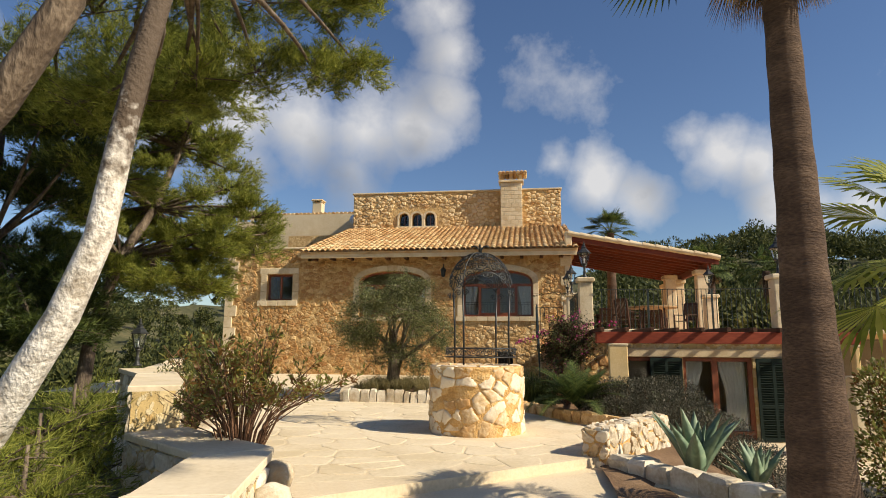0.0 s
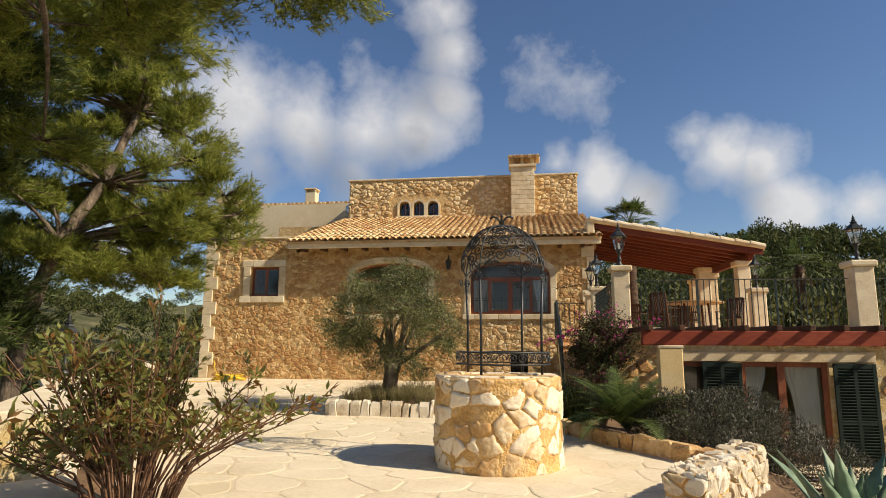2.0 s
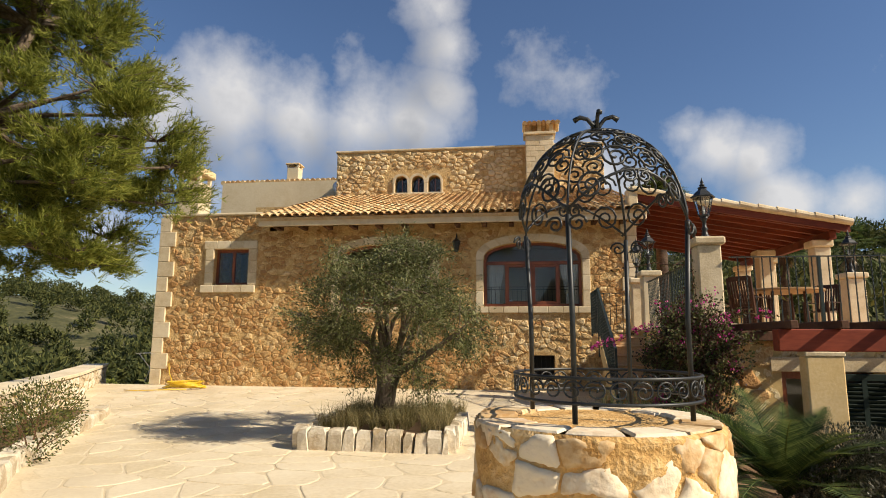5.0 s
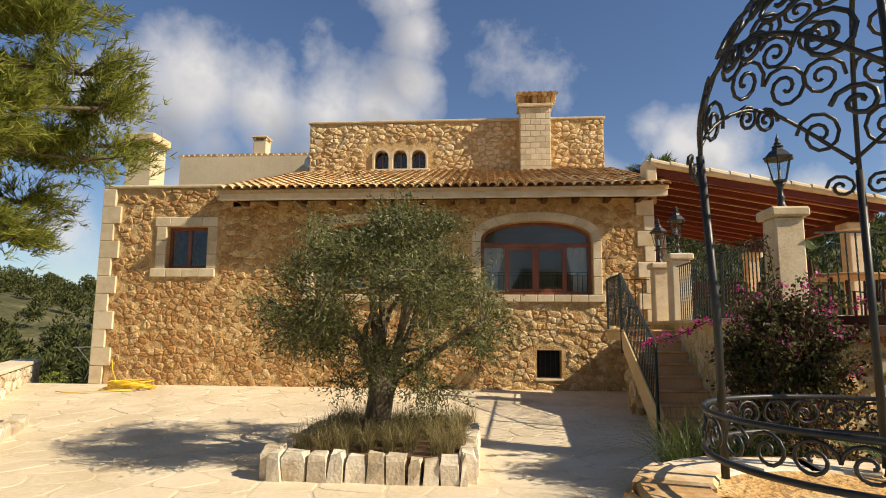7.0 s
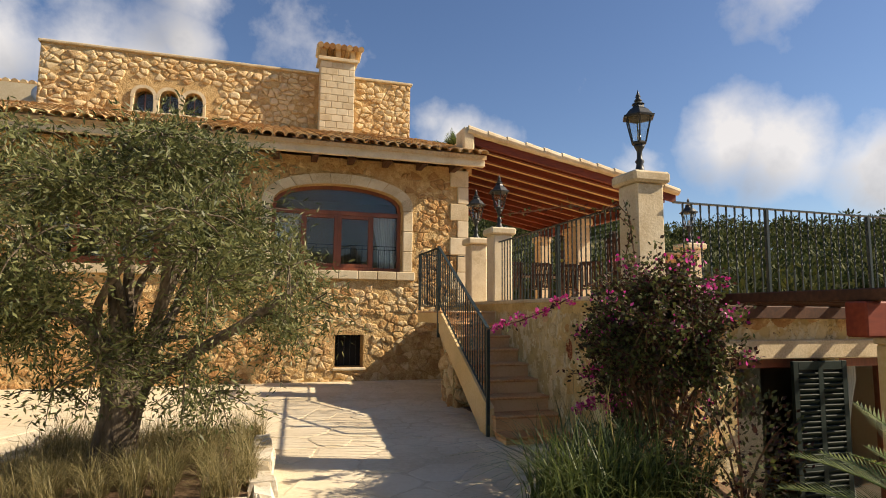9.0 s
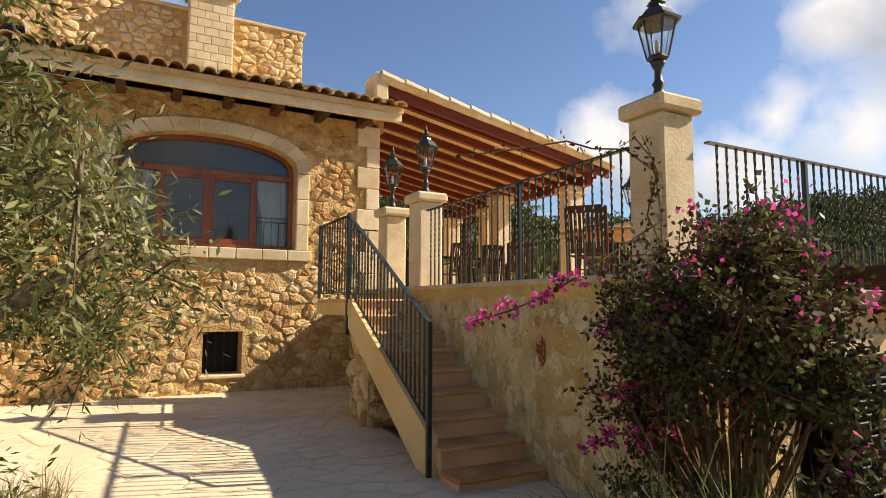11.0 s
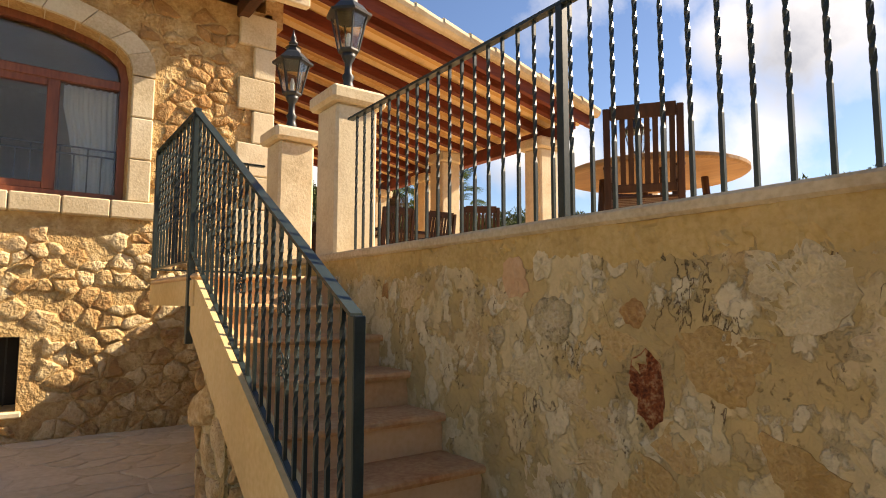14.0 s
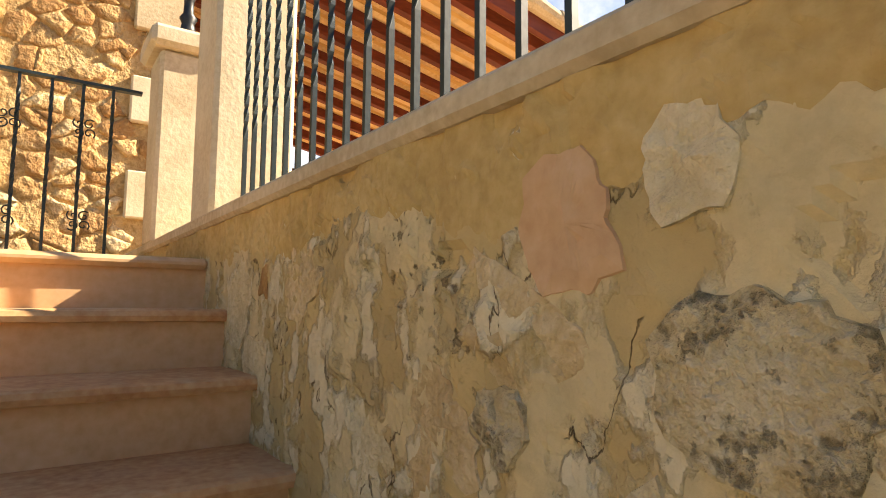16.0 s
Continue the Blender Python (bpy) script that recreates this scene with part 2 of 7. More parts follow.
TEAK = mat("brown oiled hardwood", (0.025, 0.009, 0.005), (0.042, 0.016, 0.008), (0.07, 0.029, 0.014), 3, 40, 0.5, 0.2, stretch=(1, 1, 0.2), depth=0.003)
TABLEWOOD = mat("tan weathered table wood", (0.22, 0.13, 0.055), (0.32, 0.20, 0.09), (0.42, 0.28, 0.14), 3, 40, 0.6, 0.2, stretch=(1, 0.15, 1), depth=0.003)
SHUTTER = mat("dark green shutter paint", (0.006, 0.014, 0.012), (0.01, 0.021, 0.017), (0.016, 0.03, 0.025), 4, 50, 0.65, 0.1, spec=0.2)
CURTAIN = mat("white curtain cloth", (0.66, 0.64, 0.6), (0.74, 0.72, 0.68), (0.8, 0.78, 0.75), 3, 80, 0.95, 0.1)
ROOM = mat("dim interior plaster", (0.35, 0.28, 0.2), (0.4, 0.33, 0.24), (0.45, 0.38, 0.28), 1, 20, 0.95, 0.1)
SOIL = mat("dry brown soil", (0.10, 0.06, 0.035), (0.16, 0.10, 0.055), (0.23, 0.15, 0.09), 2, 25, 0.97, 0.8, depth=0.04)
SCRUB = mat("dry scrub hillside", (0.045, 0.05, 0.02), (0.085, 0.085, 0.035), (0.20, 0.17, 0.09), 0.12, 1.2, 0.97, 0.6, depth=0.3)
BARK = mat("grey pine bark", (0.055, 0.04, 0.03), (0.12, 0.09, 0.065), (0.24, 0.19, 0.14), 5, 28, 0.95, 1.0, stretch=(1, 1, 0.4), depth=0.05)
WHITEBARK = mat("limewashed pine bark", (0.42, 0.37, 0.30), (0.72, 0.68, 0.61), (0.82, 0.79, 0.73), 5, 24, 0.95, 1.0, blotch=((0.12, 0.09, 0.06), 0.7, 9.0), depth=0.05)


def fade_wash(m, tone, low, high):
    """The limewash wears off towards its upper edge, in flakes."""
    n, l = m.node_tree.nodes, m.node_tree.links
    b = n["Principled BSDF"]
    geo = n.new("ShaderNodeNewGeometry")
    axis = n.new("ShaderNodeSeparateXYZ")
    l.new(geo.outputs["Position"], axis.inputs[0])
    flake = n.new("ShaderNodeTexNoise")
    flake.inputs["Scale"].default_value, flake.inputs["Detail"].default_value = 9.0, 6.0
    l.new(geo.outputs["Position"], flake.inputs["Vector"])
    add = n.new("ShaderNodeMath")
    add.operation = "MULTIPLY_ADD"
    l.new(flake.outputs["Fac"], add.inputs[0])
    add.inputs[1].default_value = 2.6
    l.new(axis.outputs["Z"], add.inputs[2])
    span = n.new("ShaderNodeMapRange")
    span.inputs["From Min"].default_value, span.inputs["From Max"].default_value = low + 1.3, high + 1.3
    l.new(add.outputs[0], span.inputs["Value"])
    mx = n.new("ShaderNodeMix")
    mx.data_type = "RGBA"
    l.new(span.outputs["Result"], mx.inputs["Factor"])
    l.new(b.inputs["Base Color"].links[0].from_socket, mx.inputs["A"])
    mx.inputs["B"].default_value = (*tone, 1)
    l.new(mx.outputs["Result"], b.inputs["Base Color"])


fade_wash(WHITEBARK, (0.10, 0.075, 0.055), 2.7, 3.5)
OLIVEBARK = mat("grey olive bark", (0.06, 0.045, 0.03), (0.13, 0.10, 0.07), (0.22, 0.18, 0.13), 6, 30, 0.95, 1.0, stretch=(1, 1, 0.35), depth=0.05)
PALMBARK = mat("brown fibrous palm trunk", (0.035, 0.022, 0.015), (0.075, 0.048, 0.033), (0.14, 0.095, 0.065), 2.5, 30, 0.95, 1.0, stretch=(1, 1, 3.0), depth=0.03)
PINE = leaf_mat("pine needles", (0.115, 0.145, 0.024), (0.225, 0.255, 0.042), (0.37, 0.385, 0.075), 0.5, 0.7)
# Darker copy of the pine needles, with the crown's shade put into its colour.
PINE_SHADED = leaf_mat("shaded pine needles", (0.03, 0.05, 0.012), (0.06, 0.085, 0.018), (0.11, 0.14, 0.03), 0.35)
WOODS = leaf_mat("woodland leaves", (0.03, 0.042, 0.012), (0.065, 0.078, 0.02), (0.12, 0.125, 0.035), 0.2, 0.8)
OLIVE = leaf_mat("olive leaves", (0.065, 0.078, 0.024), (0.13, 0.145, 0.048), (0.23, 0.235, 0.095), 0.3)
SHRUB = leaf_mat("green shrub leaves", (0.045, 0.06, 0.015), (0.09, 0.105, 0.025), (0.17, 0.17, 0.04), 0.35)
RUSTLEAF = leaf_mat("olive and rust shrub leaves", (0.20, 0.10, 0.025), (0.14, 0.16, 0.035), (0.26, 0.27, 0.07), 0.45)
TWIG = mat("brown twigs", (0.09, 0.045, 0.025), (0.15, 0.08, 0.045), (0.22, 0.13, 0.075), 6, 40, 0.9, 0.3)
GREYHEDGE = leaf_mat("grey-green rosemary leaves", (0.028, 0.03, 0.016), (0.06, 0.06, 0.036), (0.15, 0.14, 0.10), 0.2)
VINE = leaf_mat("bougainvillea leaves", (0.05, 0.018, 0.014), (0.05, 0.055, 0.02), (0.11, 0.125, 0.035), 0.3, 0.7)
BRACT = leaf_mat("magenta bracts", (0.42, 0.02, 0.17), (0.6, 0.045, 0.3), (0.72, 0.12, 0.42), 0.4)
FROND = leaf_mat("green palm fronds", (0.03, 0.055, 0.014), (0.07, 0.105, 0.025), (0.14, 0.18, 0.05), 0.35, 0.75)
# Brighter copy of FROND: sunlight on the leaves is put into the colour.
LITFROND = leaf_mat("sunlit yellow-green palm fronds", (0.12, 0.16, 0.025), (0.25, 0.29, 0.05), (0.40, 0.42, 0.10), 0.5, 0.6)
DRYFROND = leaf_mat("dry palm fronds", (0.14, 0.08, 0.035), (0.24, 0.15, 0.07), (0.36, 0.25, 0.13), 0.3)
AGAVE = mat("blue-green agave", (0.10, 0.16, 0.10), (0.16, 0.23, 0.15), (0.25, 0.32, 0.21), 3, 12, 0.55, 0.1, spec=0.4)
GRASS = leaf_mat("dry ornamental grass", (0.15, 0.135, 0.055), (0.27, 0.23, 0.10), (0.42, 0.35, 0.18), 0.45)
STRAP = leaf_mat("green strap leaves", (0.03, 0.05, 0.014), (0.07, 0.10, 0.025), (0.14, 0.17, 0.05), 0.3)
HOSE = mat("yellow garden hose", (0.62, 0.40, 0.02), (0.74, 0.50, 0.03), (0.8, 0.58, 0.06), 6, 60, 0.4, 0.1, spec=0.5)
POT = mat("terracotta jar", (0.40, 0.20, 0.10), (0.52, 0.29, 0.15), (0.60, 0.38, 0.22), 4, 40, 0.85, 0.3)
WHITE = mat("white enamel", (0.72, 0.72, 0.72), (0.78, 0.78, 0.78), (0.82, 0.82, 0.82), 4, 60, 0.4, 0.0)
REDSTONE = mat("dark red ironstone", (0.12, 0.03, 0.012), (0.34, 0.10, 0.035), (0.62, 0.36, 0.17), 30, 90, 0.95, 1.0, depth=0.06)
SALMON = mat("salmon sandstone", (0.58, 0.35, 0.18), (0.64, 0.41, 0.22), (0.69, 0.47, 0.28), 5, 40, 0.9, 0.3)
WALLSTONE = mat("flush cream wall stone", (0.48, 0.34, 0.16), (0.64, 0.48, 0.25), (0.75, 0.61, 0.37), 4.0, 55, 0.92, 1.0, vary=0.22, island=0.22, blotch=((0.42, 0.28, 0.12), 0.6, 3.0), depth=0.035, pits=((0.20, 0.135, 0.07), 2.3, 52.0, 0.57))


def patchy_render(name, ground_tone, tones, crack_tone, seed=0.0):
    """Smeared render: flakes of several tones with ragged sharp edges that stand proud, hairline cracks and small pits."""
    m = bpy.data.materials.new(name)
    m.use_nodes = True
    n, l = m.node_tree.nodes, m.node_tree.links
    b = n["Principled BSDF"]
    geo = n.new("ShaderNodeNewGeometry")

    def field(scale, detail, rough, stretch, shift, twist=0.0):
        mp = n.new("ShaderNodeMapping")
        mp.inputs["Scale"].default_value, mp.inputs["Location"].default_value = stretch, (shift + seed, shift * 1.7, shift * 0.6)
        l.new(geo.outputs["Position"], mp.inputs["Vector"])
        t = n.new("ShaderNodeTexNoise")
        t.inputs["Scale"].default_value, t.inputs["Detail"].default_value, t.inputs["Roughness"].default_value, t.inputs["Distortion"].default_value = scale, detail, rough, twist
        l.new(mp.outputs["Vector"], t.inputs["Vector"])
        return t.outputs["Fac"]

    def ramp(value, low, high, top=1.0):
        r = n.new("ShaderNodeMapRange")
        r.inputs["From Min"].default_value, r.inputs["From Max"].default_value, r.inputs["To Max"].default_value = low, high, top
        l.new(value, r.inputs["Value"])
        return r.outputs["Result"]

    def calc(op, p, q):
        k = n.new("ShaderNodeMath")
        k.operation = op
        for i, v in enumerate((p, q)):
            if isinstance(v, (int, float)):
                k.inputs[i].default_value = v
            else:
                l.new(v, k.inputs[i])
        return k.outputs[0]

    def blend(fac, p, q):
        k = n.new("ShaderNodeMix")
        k.data_type = "RGBA"
        l.new(fac, k.inputs["Factor"])
        for key, v in (("A", p), ("B", q)):
            if isinstance(v, tuple):
                k.inputs[key].default_value = (*v, 1)
            else:
                l.new(v, k.inputs[key])
        return k.outputs["Result"]
    soft = field(2.6, 6, 0.6, (1, 1, 1), 3.0)
    colour = blend(ramp(soft, 0.4, 0.62), ground_tone, tuple(c * 0.72 for c in ground_tone))
    height = calc("MULTIPLY", field(55, 5, 0.6, (1, 1, 1), 1.0), 0.25)
    for i, (tone, scale, low, share) in enumerate(tones):
        f = field(scale, 7, 0.55, (1, 1.15, 0.85), 7.0 + 5 * i, 0.1)
        flake = ramp(f, low, low + 0.035, share)
        worn = blend(ramp(field(19, 6, 0.65, (1, 1, 1), 31.0 + i), 0.42, 0.66), tone, tuple(c * 0.8 for c in tone))
        colour = blend(flake, colour, worn)
        height = calc("ADD", height, calc("MULTIPLY", flake, 0.55))
    thin = calc("ABSOLUTE", calc("SUBTRACT", field(4.2, 6, 0.55, (1, 1.5, 0.7), 50.0, 0.3), 0.5), 0.0)
    crack = calc("MULTIPLY", ramp(thin, 0.006, 0.001), ramp(field(5.0, 3, 0.5, (1, 1, 1), 61.0), 0.53, 0.58))
    colour = blend(calc("MULTIPLY", crack, 0.85), colour, crack_tone)
    height = calc("SUBTRACT", height, calc("MULTIPLY", crack, 0.9))
    spot = calc("MULTIPLY", ramp(field(34, 4, 0.6, (1, 1, 1), 71.0), 0.6, 0.67), ramp(field(3.1, 5, 0.6, (1, 1, 1), 81.0), 0.52, 0.62))
    colour = blend(calc("MULTIPLY", spot, 0.7), colour, crack_tone)
    height = calc("SUBTRACT", height, spot)
    l.new(colour, b.inputs["Base Color"])
    b.inputs["Roughness"].default_value, b.inputs["Specular IOR Level"].default_value = 0.93, 0.25
    bp = n.new("ShaderNodeBump")
    bp.inputs["Strength"].default_value, bp.inputs["Distance"].default_value = 0.9, 0.022
    l.new(height, bp.inputs["Height"])
    l.new(bp.outputs["Normal"], b.inputs["Normal"])
    return m


FLAKES = [((0.74, 0.60, 0.34), 3.6, 0.5, 0.75), ((0.78, 0.68, 0.45), 7.5, 0.55, 0.75), ((0.48, 0.37, 0.19), 6.0, 0.59, 0.6), ((0.50, 0.31, 0.11), 4.2, 0.66, 0.6)]
WALLRENDER = patchy_render("smeared flaking render", (0.61, 0.45, 0.20), FLAKES, (0.20, 0.13, 0.06))
RUST = mat("rusty brown stone", (0.30, 0.15, 0.05), (0.44, 0.25, 0.09), (0.58, 0.40, 0.19), 12, 60, 0.95, 1.0, depth=0.03)
OCHREPLASTER = mat("smooth ochre render", (0.60, 0.41, 0.17), (0.68, 0.49, 0.23), (0.74, 0.56, 0.30), 1.4, 30, 0.92, 0.4, blotch=((0.54, 0.38, 0.18), 0.4, 2.0), depth=0.01)
BANDRENDER = mat("orange ochre render band", (0.45, 0.30, 0.10), (0.57, 0.40, 0.155), (0.66, 0.49, 0.22), 3.0, 40, 0.93, 0.8, blotch=((0.42, 0.27, 0.10), 0.5, 3.5), depth=0.02)
WALLPALE = mat("pale cream wall stone", (0.56, 0.45, 0.25), (0.69, 0.57, 0.34), (0.77, 0.66, 0.43), 6.0, 60, 0.92, 1.0, vary=0.2, blotch=((0.50, 0.38, 0.19), 0.5, 7.0), depth=0.03)
WALLOCHRE = mat("ochre wall stone", (0.46, 0.29, 0.10), (0.60, 0.41, 0.17), (0.70, 0.52, 0.26), 6.0, 60, 0.92, 1.0, vary=0.2, blotch=((0.40, 0.24, 0.09), 0.5, 6.0), depth=0.03)
WALLGREY = mat("grey porous wall stone", (0.50, 0.39, 0.20), (0.63, 0.51, 0.29), (0.72, 0.62, 0.42), 8.0, 60, 0.95, 1.0, blotch=((0.50, 0.34, 0.15), 0.6, 6.0), depth=0.05, pits=((0.36, 0.27, 0.13), 11.0, 90.0, 0.52))
# Flat black: painted darkness behind openings and slats; also the candle wick.
FLATBLACK = mat("flat black for dark openings and wick", (0.01, 0.01, 0.01), (0.015, 0.015, 0.015), (0.02, 0.02, 0.02), 5, 50, 0.5, 0.0)


def clear_glass(name, tint=(1, 1, 1), rough=0.0):
    m = bpy.data.materials.new(name)
    m.use_nodes = True
    b = m.node_tree.nodes["Principled BSDF"]
    b.inputs["Base Color"].default_value = (*tint, 1)
    b.inputs["Roughness"].default_value, b.inputs["IOR"].default_value, b.inputs["Transmission Weight"].default_value = rough, 1.45, 1.0
    return m


GLASS = clear_glass("window glass", (0.9, 0.95, 0.95))
LAMPGLASS = clear_glass("lantern glass", (0.92, 0.95, 0.95), 0.05)


# ---- mesh helpers ----
class Shape:
    """Vertices and faces collected piece by piece."""

    def __init__(self):
        self.v, self.f = [], []

    def add(self, v, f):
        k = len(self.v)
        self.v.extend(v)
        self.f.extend(tuple(i + k for i in g) for g in f)
        return self

    def box(self, x0, x1, y0, y1, z0, z1, b=0.0, m=None):
        """A box, with chamfered edges where b is given."""
        x0, x1, y0, y1, z0, z1 = min(x0, x1), max(x0, x1), min(y0, y1), max(y0, y1), min(z0, z1), max(z0, z1)
        b = min(b, (x1 - x0) * 0.4, (y1 - y0) * 0.4, (z1 - z0) * 0.4)
        if b <= 0:
            v = [(x, y, z) for z in (z0, z1) for x, y in ((x0, y0), (x1, y0), (x1, y1), (x0, y1))]
            f = [(3, 2, 1, 0), (4, 5, 6, 7), (0, 1, 5, 4), (1, 2, 6, 5), (2, 3, 7, 6), (3, 0, 4, 7)]
        else:
            rings = [(z0, b), (z0 + b, 0), (z1 - b, 0), (z1, b)]
            v, f = [], []
            for z, i in rings:
                c = b if i == 0 else b
                v += [(x0 + i, y0 + c, z), (x0 + c, y0 + i, z), (x1 - c, y0 + i, z), (x1 - i, y0 + c, z), (x1 - i, y1 - c, z), (x1 - c, y1 - i, z), (x0 + c, y1 - i, z), (x0 + i, y1 - c, z)]
            for r in range(3):
                for k in range(8):
                    f.append((r * 8 + k, r * 8 + (k + 1) % 8, r * 8 + 8 + (k + 1) % 8, r * 8 + 8 + k))
            f += [tuple(range(7, -1, -1)), tuple(range(24, 32))]
        if m is not None:
            v = [tuple(m @ Vector(p)) for p in v]
        return self.add(v, f)

    def prism(self, outline, y0, y1):
        """An outline of (x, z) points pulled from y0 to y1 (counter-clockwise seen from -y)."""
        n = len(outline)
        v = [(x, y0, z) for x, z in outline] + [(x, y1, z) for x, z in outline]
        f = [tuple(range(n)), tuple(range(2 * n - 1, n - 1, -1))] + [(i, n + i, n + (i + 1) % n, (i + 1) % n) for i in range(n)]
        return self.add(v, f)

    def slab(self, outline, z0, z1, b=0.0):
        """An outline of (x, y) points pulled from z0 to z1, its upper edge chamfered by b."""
        n = len(outline)
        cx, cy = sum(p[0] for p in outline) / n, sum(p[1] for p in outline) / n
        v = [(x, y, z0) for x, y in outline] + [(x, y, z1 - b) for x, y in outline]
        f = [(i, (i + 1) % n, n + (i + 1) % n, n + i) for i in range(n)]
        top = n
        if b:
            for x, y in outline:
                d = math.hypot(x - cx, y - cy) or 1
                v.append((x - (x - cx) / d * b, y - (y - cy) / d * b, z1))
            f += [(n + i, n + (i + 1) % n, 2 * n + (i + 1) % n, 2 * n + i) for i in range(n)]
            top = 2 * n
        f.append(tuple(range(top, top + n)))
        return self.add(v, f)

    def tube(self, points, radii, sides=8, cap=True, flat=1.0):
        """A round bar along points."""
        pts = [Vector(p) for p in points]
        if isinstance(radii, (int, float)):
            radii = [radii] * len(pts)
        v, f, side = [], [], None
        for i, p in enumerate(pts):
            d = (pts[min(i + 1, len(pts) - 1)] - pts[max(i - 1, 0)]).normalized()
            if side is None:
                side = d.cross(Vector((0, 0, 1)) if abs(d.z) < 0.9 else Vector((1, 0, 0))).normalized()
            side = (side - d * side.dot(d)).normalized()
            up = d.cross(side)
            for k in range(sides):
                a = 2 * math.pi * k / sides
                v.append(tuple(p + (side * math.cos(a) + up * math.sin(a) * flat) * radii[i]))
        for i in range(len(pts) - 1):
            for k in range(sides):
                f.append((i * sides + k, i * sides + (k + 1) % sides, (i + 1) * sides + (k + 1) % sides, (i + 1) * sides + k))
        if cap:
            f += [tuple(range(sides - 1, -1, -1)), tuple(range((len(pts) - 1) * sides, len(pts) * sides))]
        return self.add(v, f)

    def turned(self, profile, sides=16, centre=(0, 0, 0), turn=0.0):
        """A profile of (radius, z) turned round the upright axis."""
        v, f = [], []
        for r, z in profile:
            for k in range(sides):
                a = 2 * math.pi * k / sides + turn
                v.append((centre[0] + r * math.cos(a), centre[1] + r * math.sin(a), centre[2] + z))
        for i in range(len(profile) - 1):
            for k in range(sides):
                f.append((i * sides + k, i * sides + (k + 1) % sides, (i + 1) * sides + (k + 1) % sides, (i + 1) * sides + k))
        f += [tuple(range(sides - 1, -1, -1)), tuple(range((len(profile) - 1) * sides, len(profile) * sides))]
        return self.add(v, f)

    def moved(self, m):
        self.v = [tuple(m @ Vector(p)) for p in self.v]
        return self


ORIGIN = {}


def welded(shape):
    """The same shape with touching corners shared."""
    seen, where, s = {}, [], Shape()
    for p in shape.v:
        k = (round(p[0], 4), round(p[1], 4), round(p[2], 4))
        if k not in seen:
            seen[k] = len(s.v)
            s.v.append(p)
        where.append(seen[k])
    for g in shape.f:
        h = []
        for i in g:
            if where[i] not in h:
                h.append(where[i])
        if len(h) > 2:
            s.f.append(tuple(h))
    return s


def make_mesh(shape, material, at=Vector((0, 0, 0)), smooth=False):
    me = bpy.data.meshes.new("mesh")
    me.from_pydata([(p[0] - at.x, p[1] - at.y, p[2] - at.z) for p in shape.v], [], shape.f)
    me.materials.append(material)
    if smooth:
        me.polygons.foreach_set("use_smooth", [True] * len(me.polygons))
    me.update()
    return me


def thing(name, at, label, category, group="", kind=""):
    ob = new(name)
    ob.empty_display_size = 0.1
    ob.location = at
    ORIGIN[ob] = Vector(at)
    return tagged(ob, label, category, group, kind)


def part(name, shape, material, parent, label="", smooth=False):
    at = ORIGIN[parent]
    ob = new(name, make_mesh(shape, material, at, smooth))
    ob.parent = parent
    ORIGIN[ob] = at
    return tagged(ob, label) if label else ob


def single(name, shape, material, label="", category="", kind="", at=(0, 0, 0), group="", smooth=False):
    at = Vector(at)
    ob = new(name, make_mesh(shape, material, at, smooth))
    ob.location = at
    ORIGIN[ob] = at
    return tagged(ob, label, category, group, kind)


def piece(name, mesh, parent, loc=(0, 0, 0), turn=None):
    ob = new(name, mesh)
    ob.parent = parent
    ob.location = loc
    if turn:
        ob.rotation_euler = turn
    return ob


rng = random.Random(7)


def ground_z(x, y):
    """The court is level round the well and rises gently to the house."""
    return 0.12 + 0.265 * min(max((y - 15.5) / 6.0, 0.0), 1.0)


def cells(w, h, sx, sy, jitter=0.42, seed=1):
    """Irregular cells over a w x h field: clipped half-planes round jittered seeds. Yields (centre, outline)."""
    r = random.Random(seed)
    nx, ny = max(1, round(w / sx)), max(1, round(h / sy))
    dx, dy = w / nx, h / ny
    seeds = {}
    for j in range(-2, ny + 2):
        for i in range(-2, nx + 2):
            off = 0.5 * (j % 2)
            seeds[i, j] = ((i + 0.5 + off * 0.8 - 0.2 + r.uniform(-jitter, jitter)) * dx, (j + 0.5 + r.uniform(-jitter, jitter)) * dy)
    k = dx / dy
    for j in range(-1, ny + 1):
        for i in range(-1, nx + 1):
            cx, cy = seeds[i, j]
            poly = [(cx - 2 * dx, cy - 2 * dy), (cx + 2 * dx, cy - 2 * dy), (cx + 2 * dx, cy + 2 * dy), (cx - 2 * dx, cy + 2 * dy)]
            for jj in range(j - 2, j + 3):
                for ii in range(i - 2, i + 3):
                    if (ii, jj) == (i, j) or (ii, jj) not in seeds:
                        continue
                    ox, oy = seeds[ii, jj]
                    nxv, nyv = (ox - cx), (oy - cy) * k * k
                    lim = nxv * (ox + cx) / 2 + nyv * (oy + cy) / 2
                    poly = clip(poly, nxv, nyv, lim)
                    if len(poly) < 3:
                        break
                if len(poly) < 3:
                    break
            for a, b, lim in ((1, 0, w), (-1, 0, 0), (0, 1, h), (0, -1, 0)):
                poly = clip(poly, a, b, lim)
            if len(poly) >= 3:
                yield (cx, cy), poly


def clip(poly, a, b, lim):
    """The part of an outline where a x + b y <= lim."""
    res = []
    for i, p in enumerate(poly):
        q = poly[(i + 1) % len(poly)]
        dp, dq = a * p[0] + b * p[1] - lim, a * q[0] + b * q[1] - lim
        if dp <= 0:
            res.append(p)
        if (dp < 0 < dq) or (dq < 0 < dp):
            t = dp / (dp - dq)
            res.append((p[0] + (q[0] - p[0]) * t, p[1] + (q[1] - p[1]) * t))
    return res


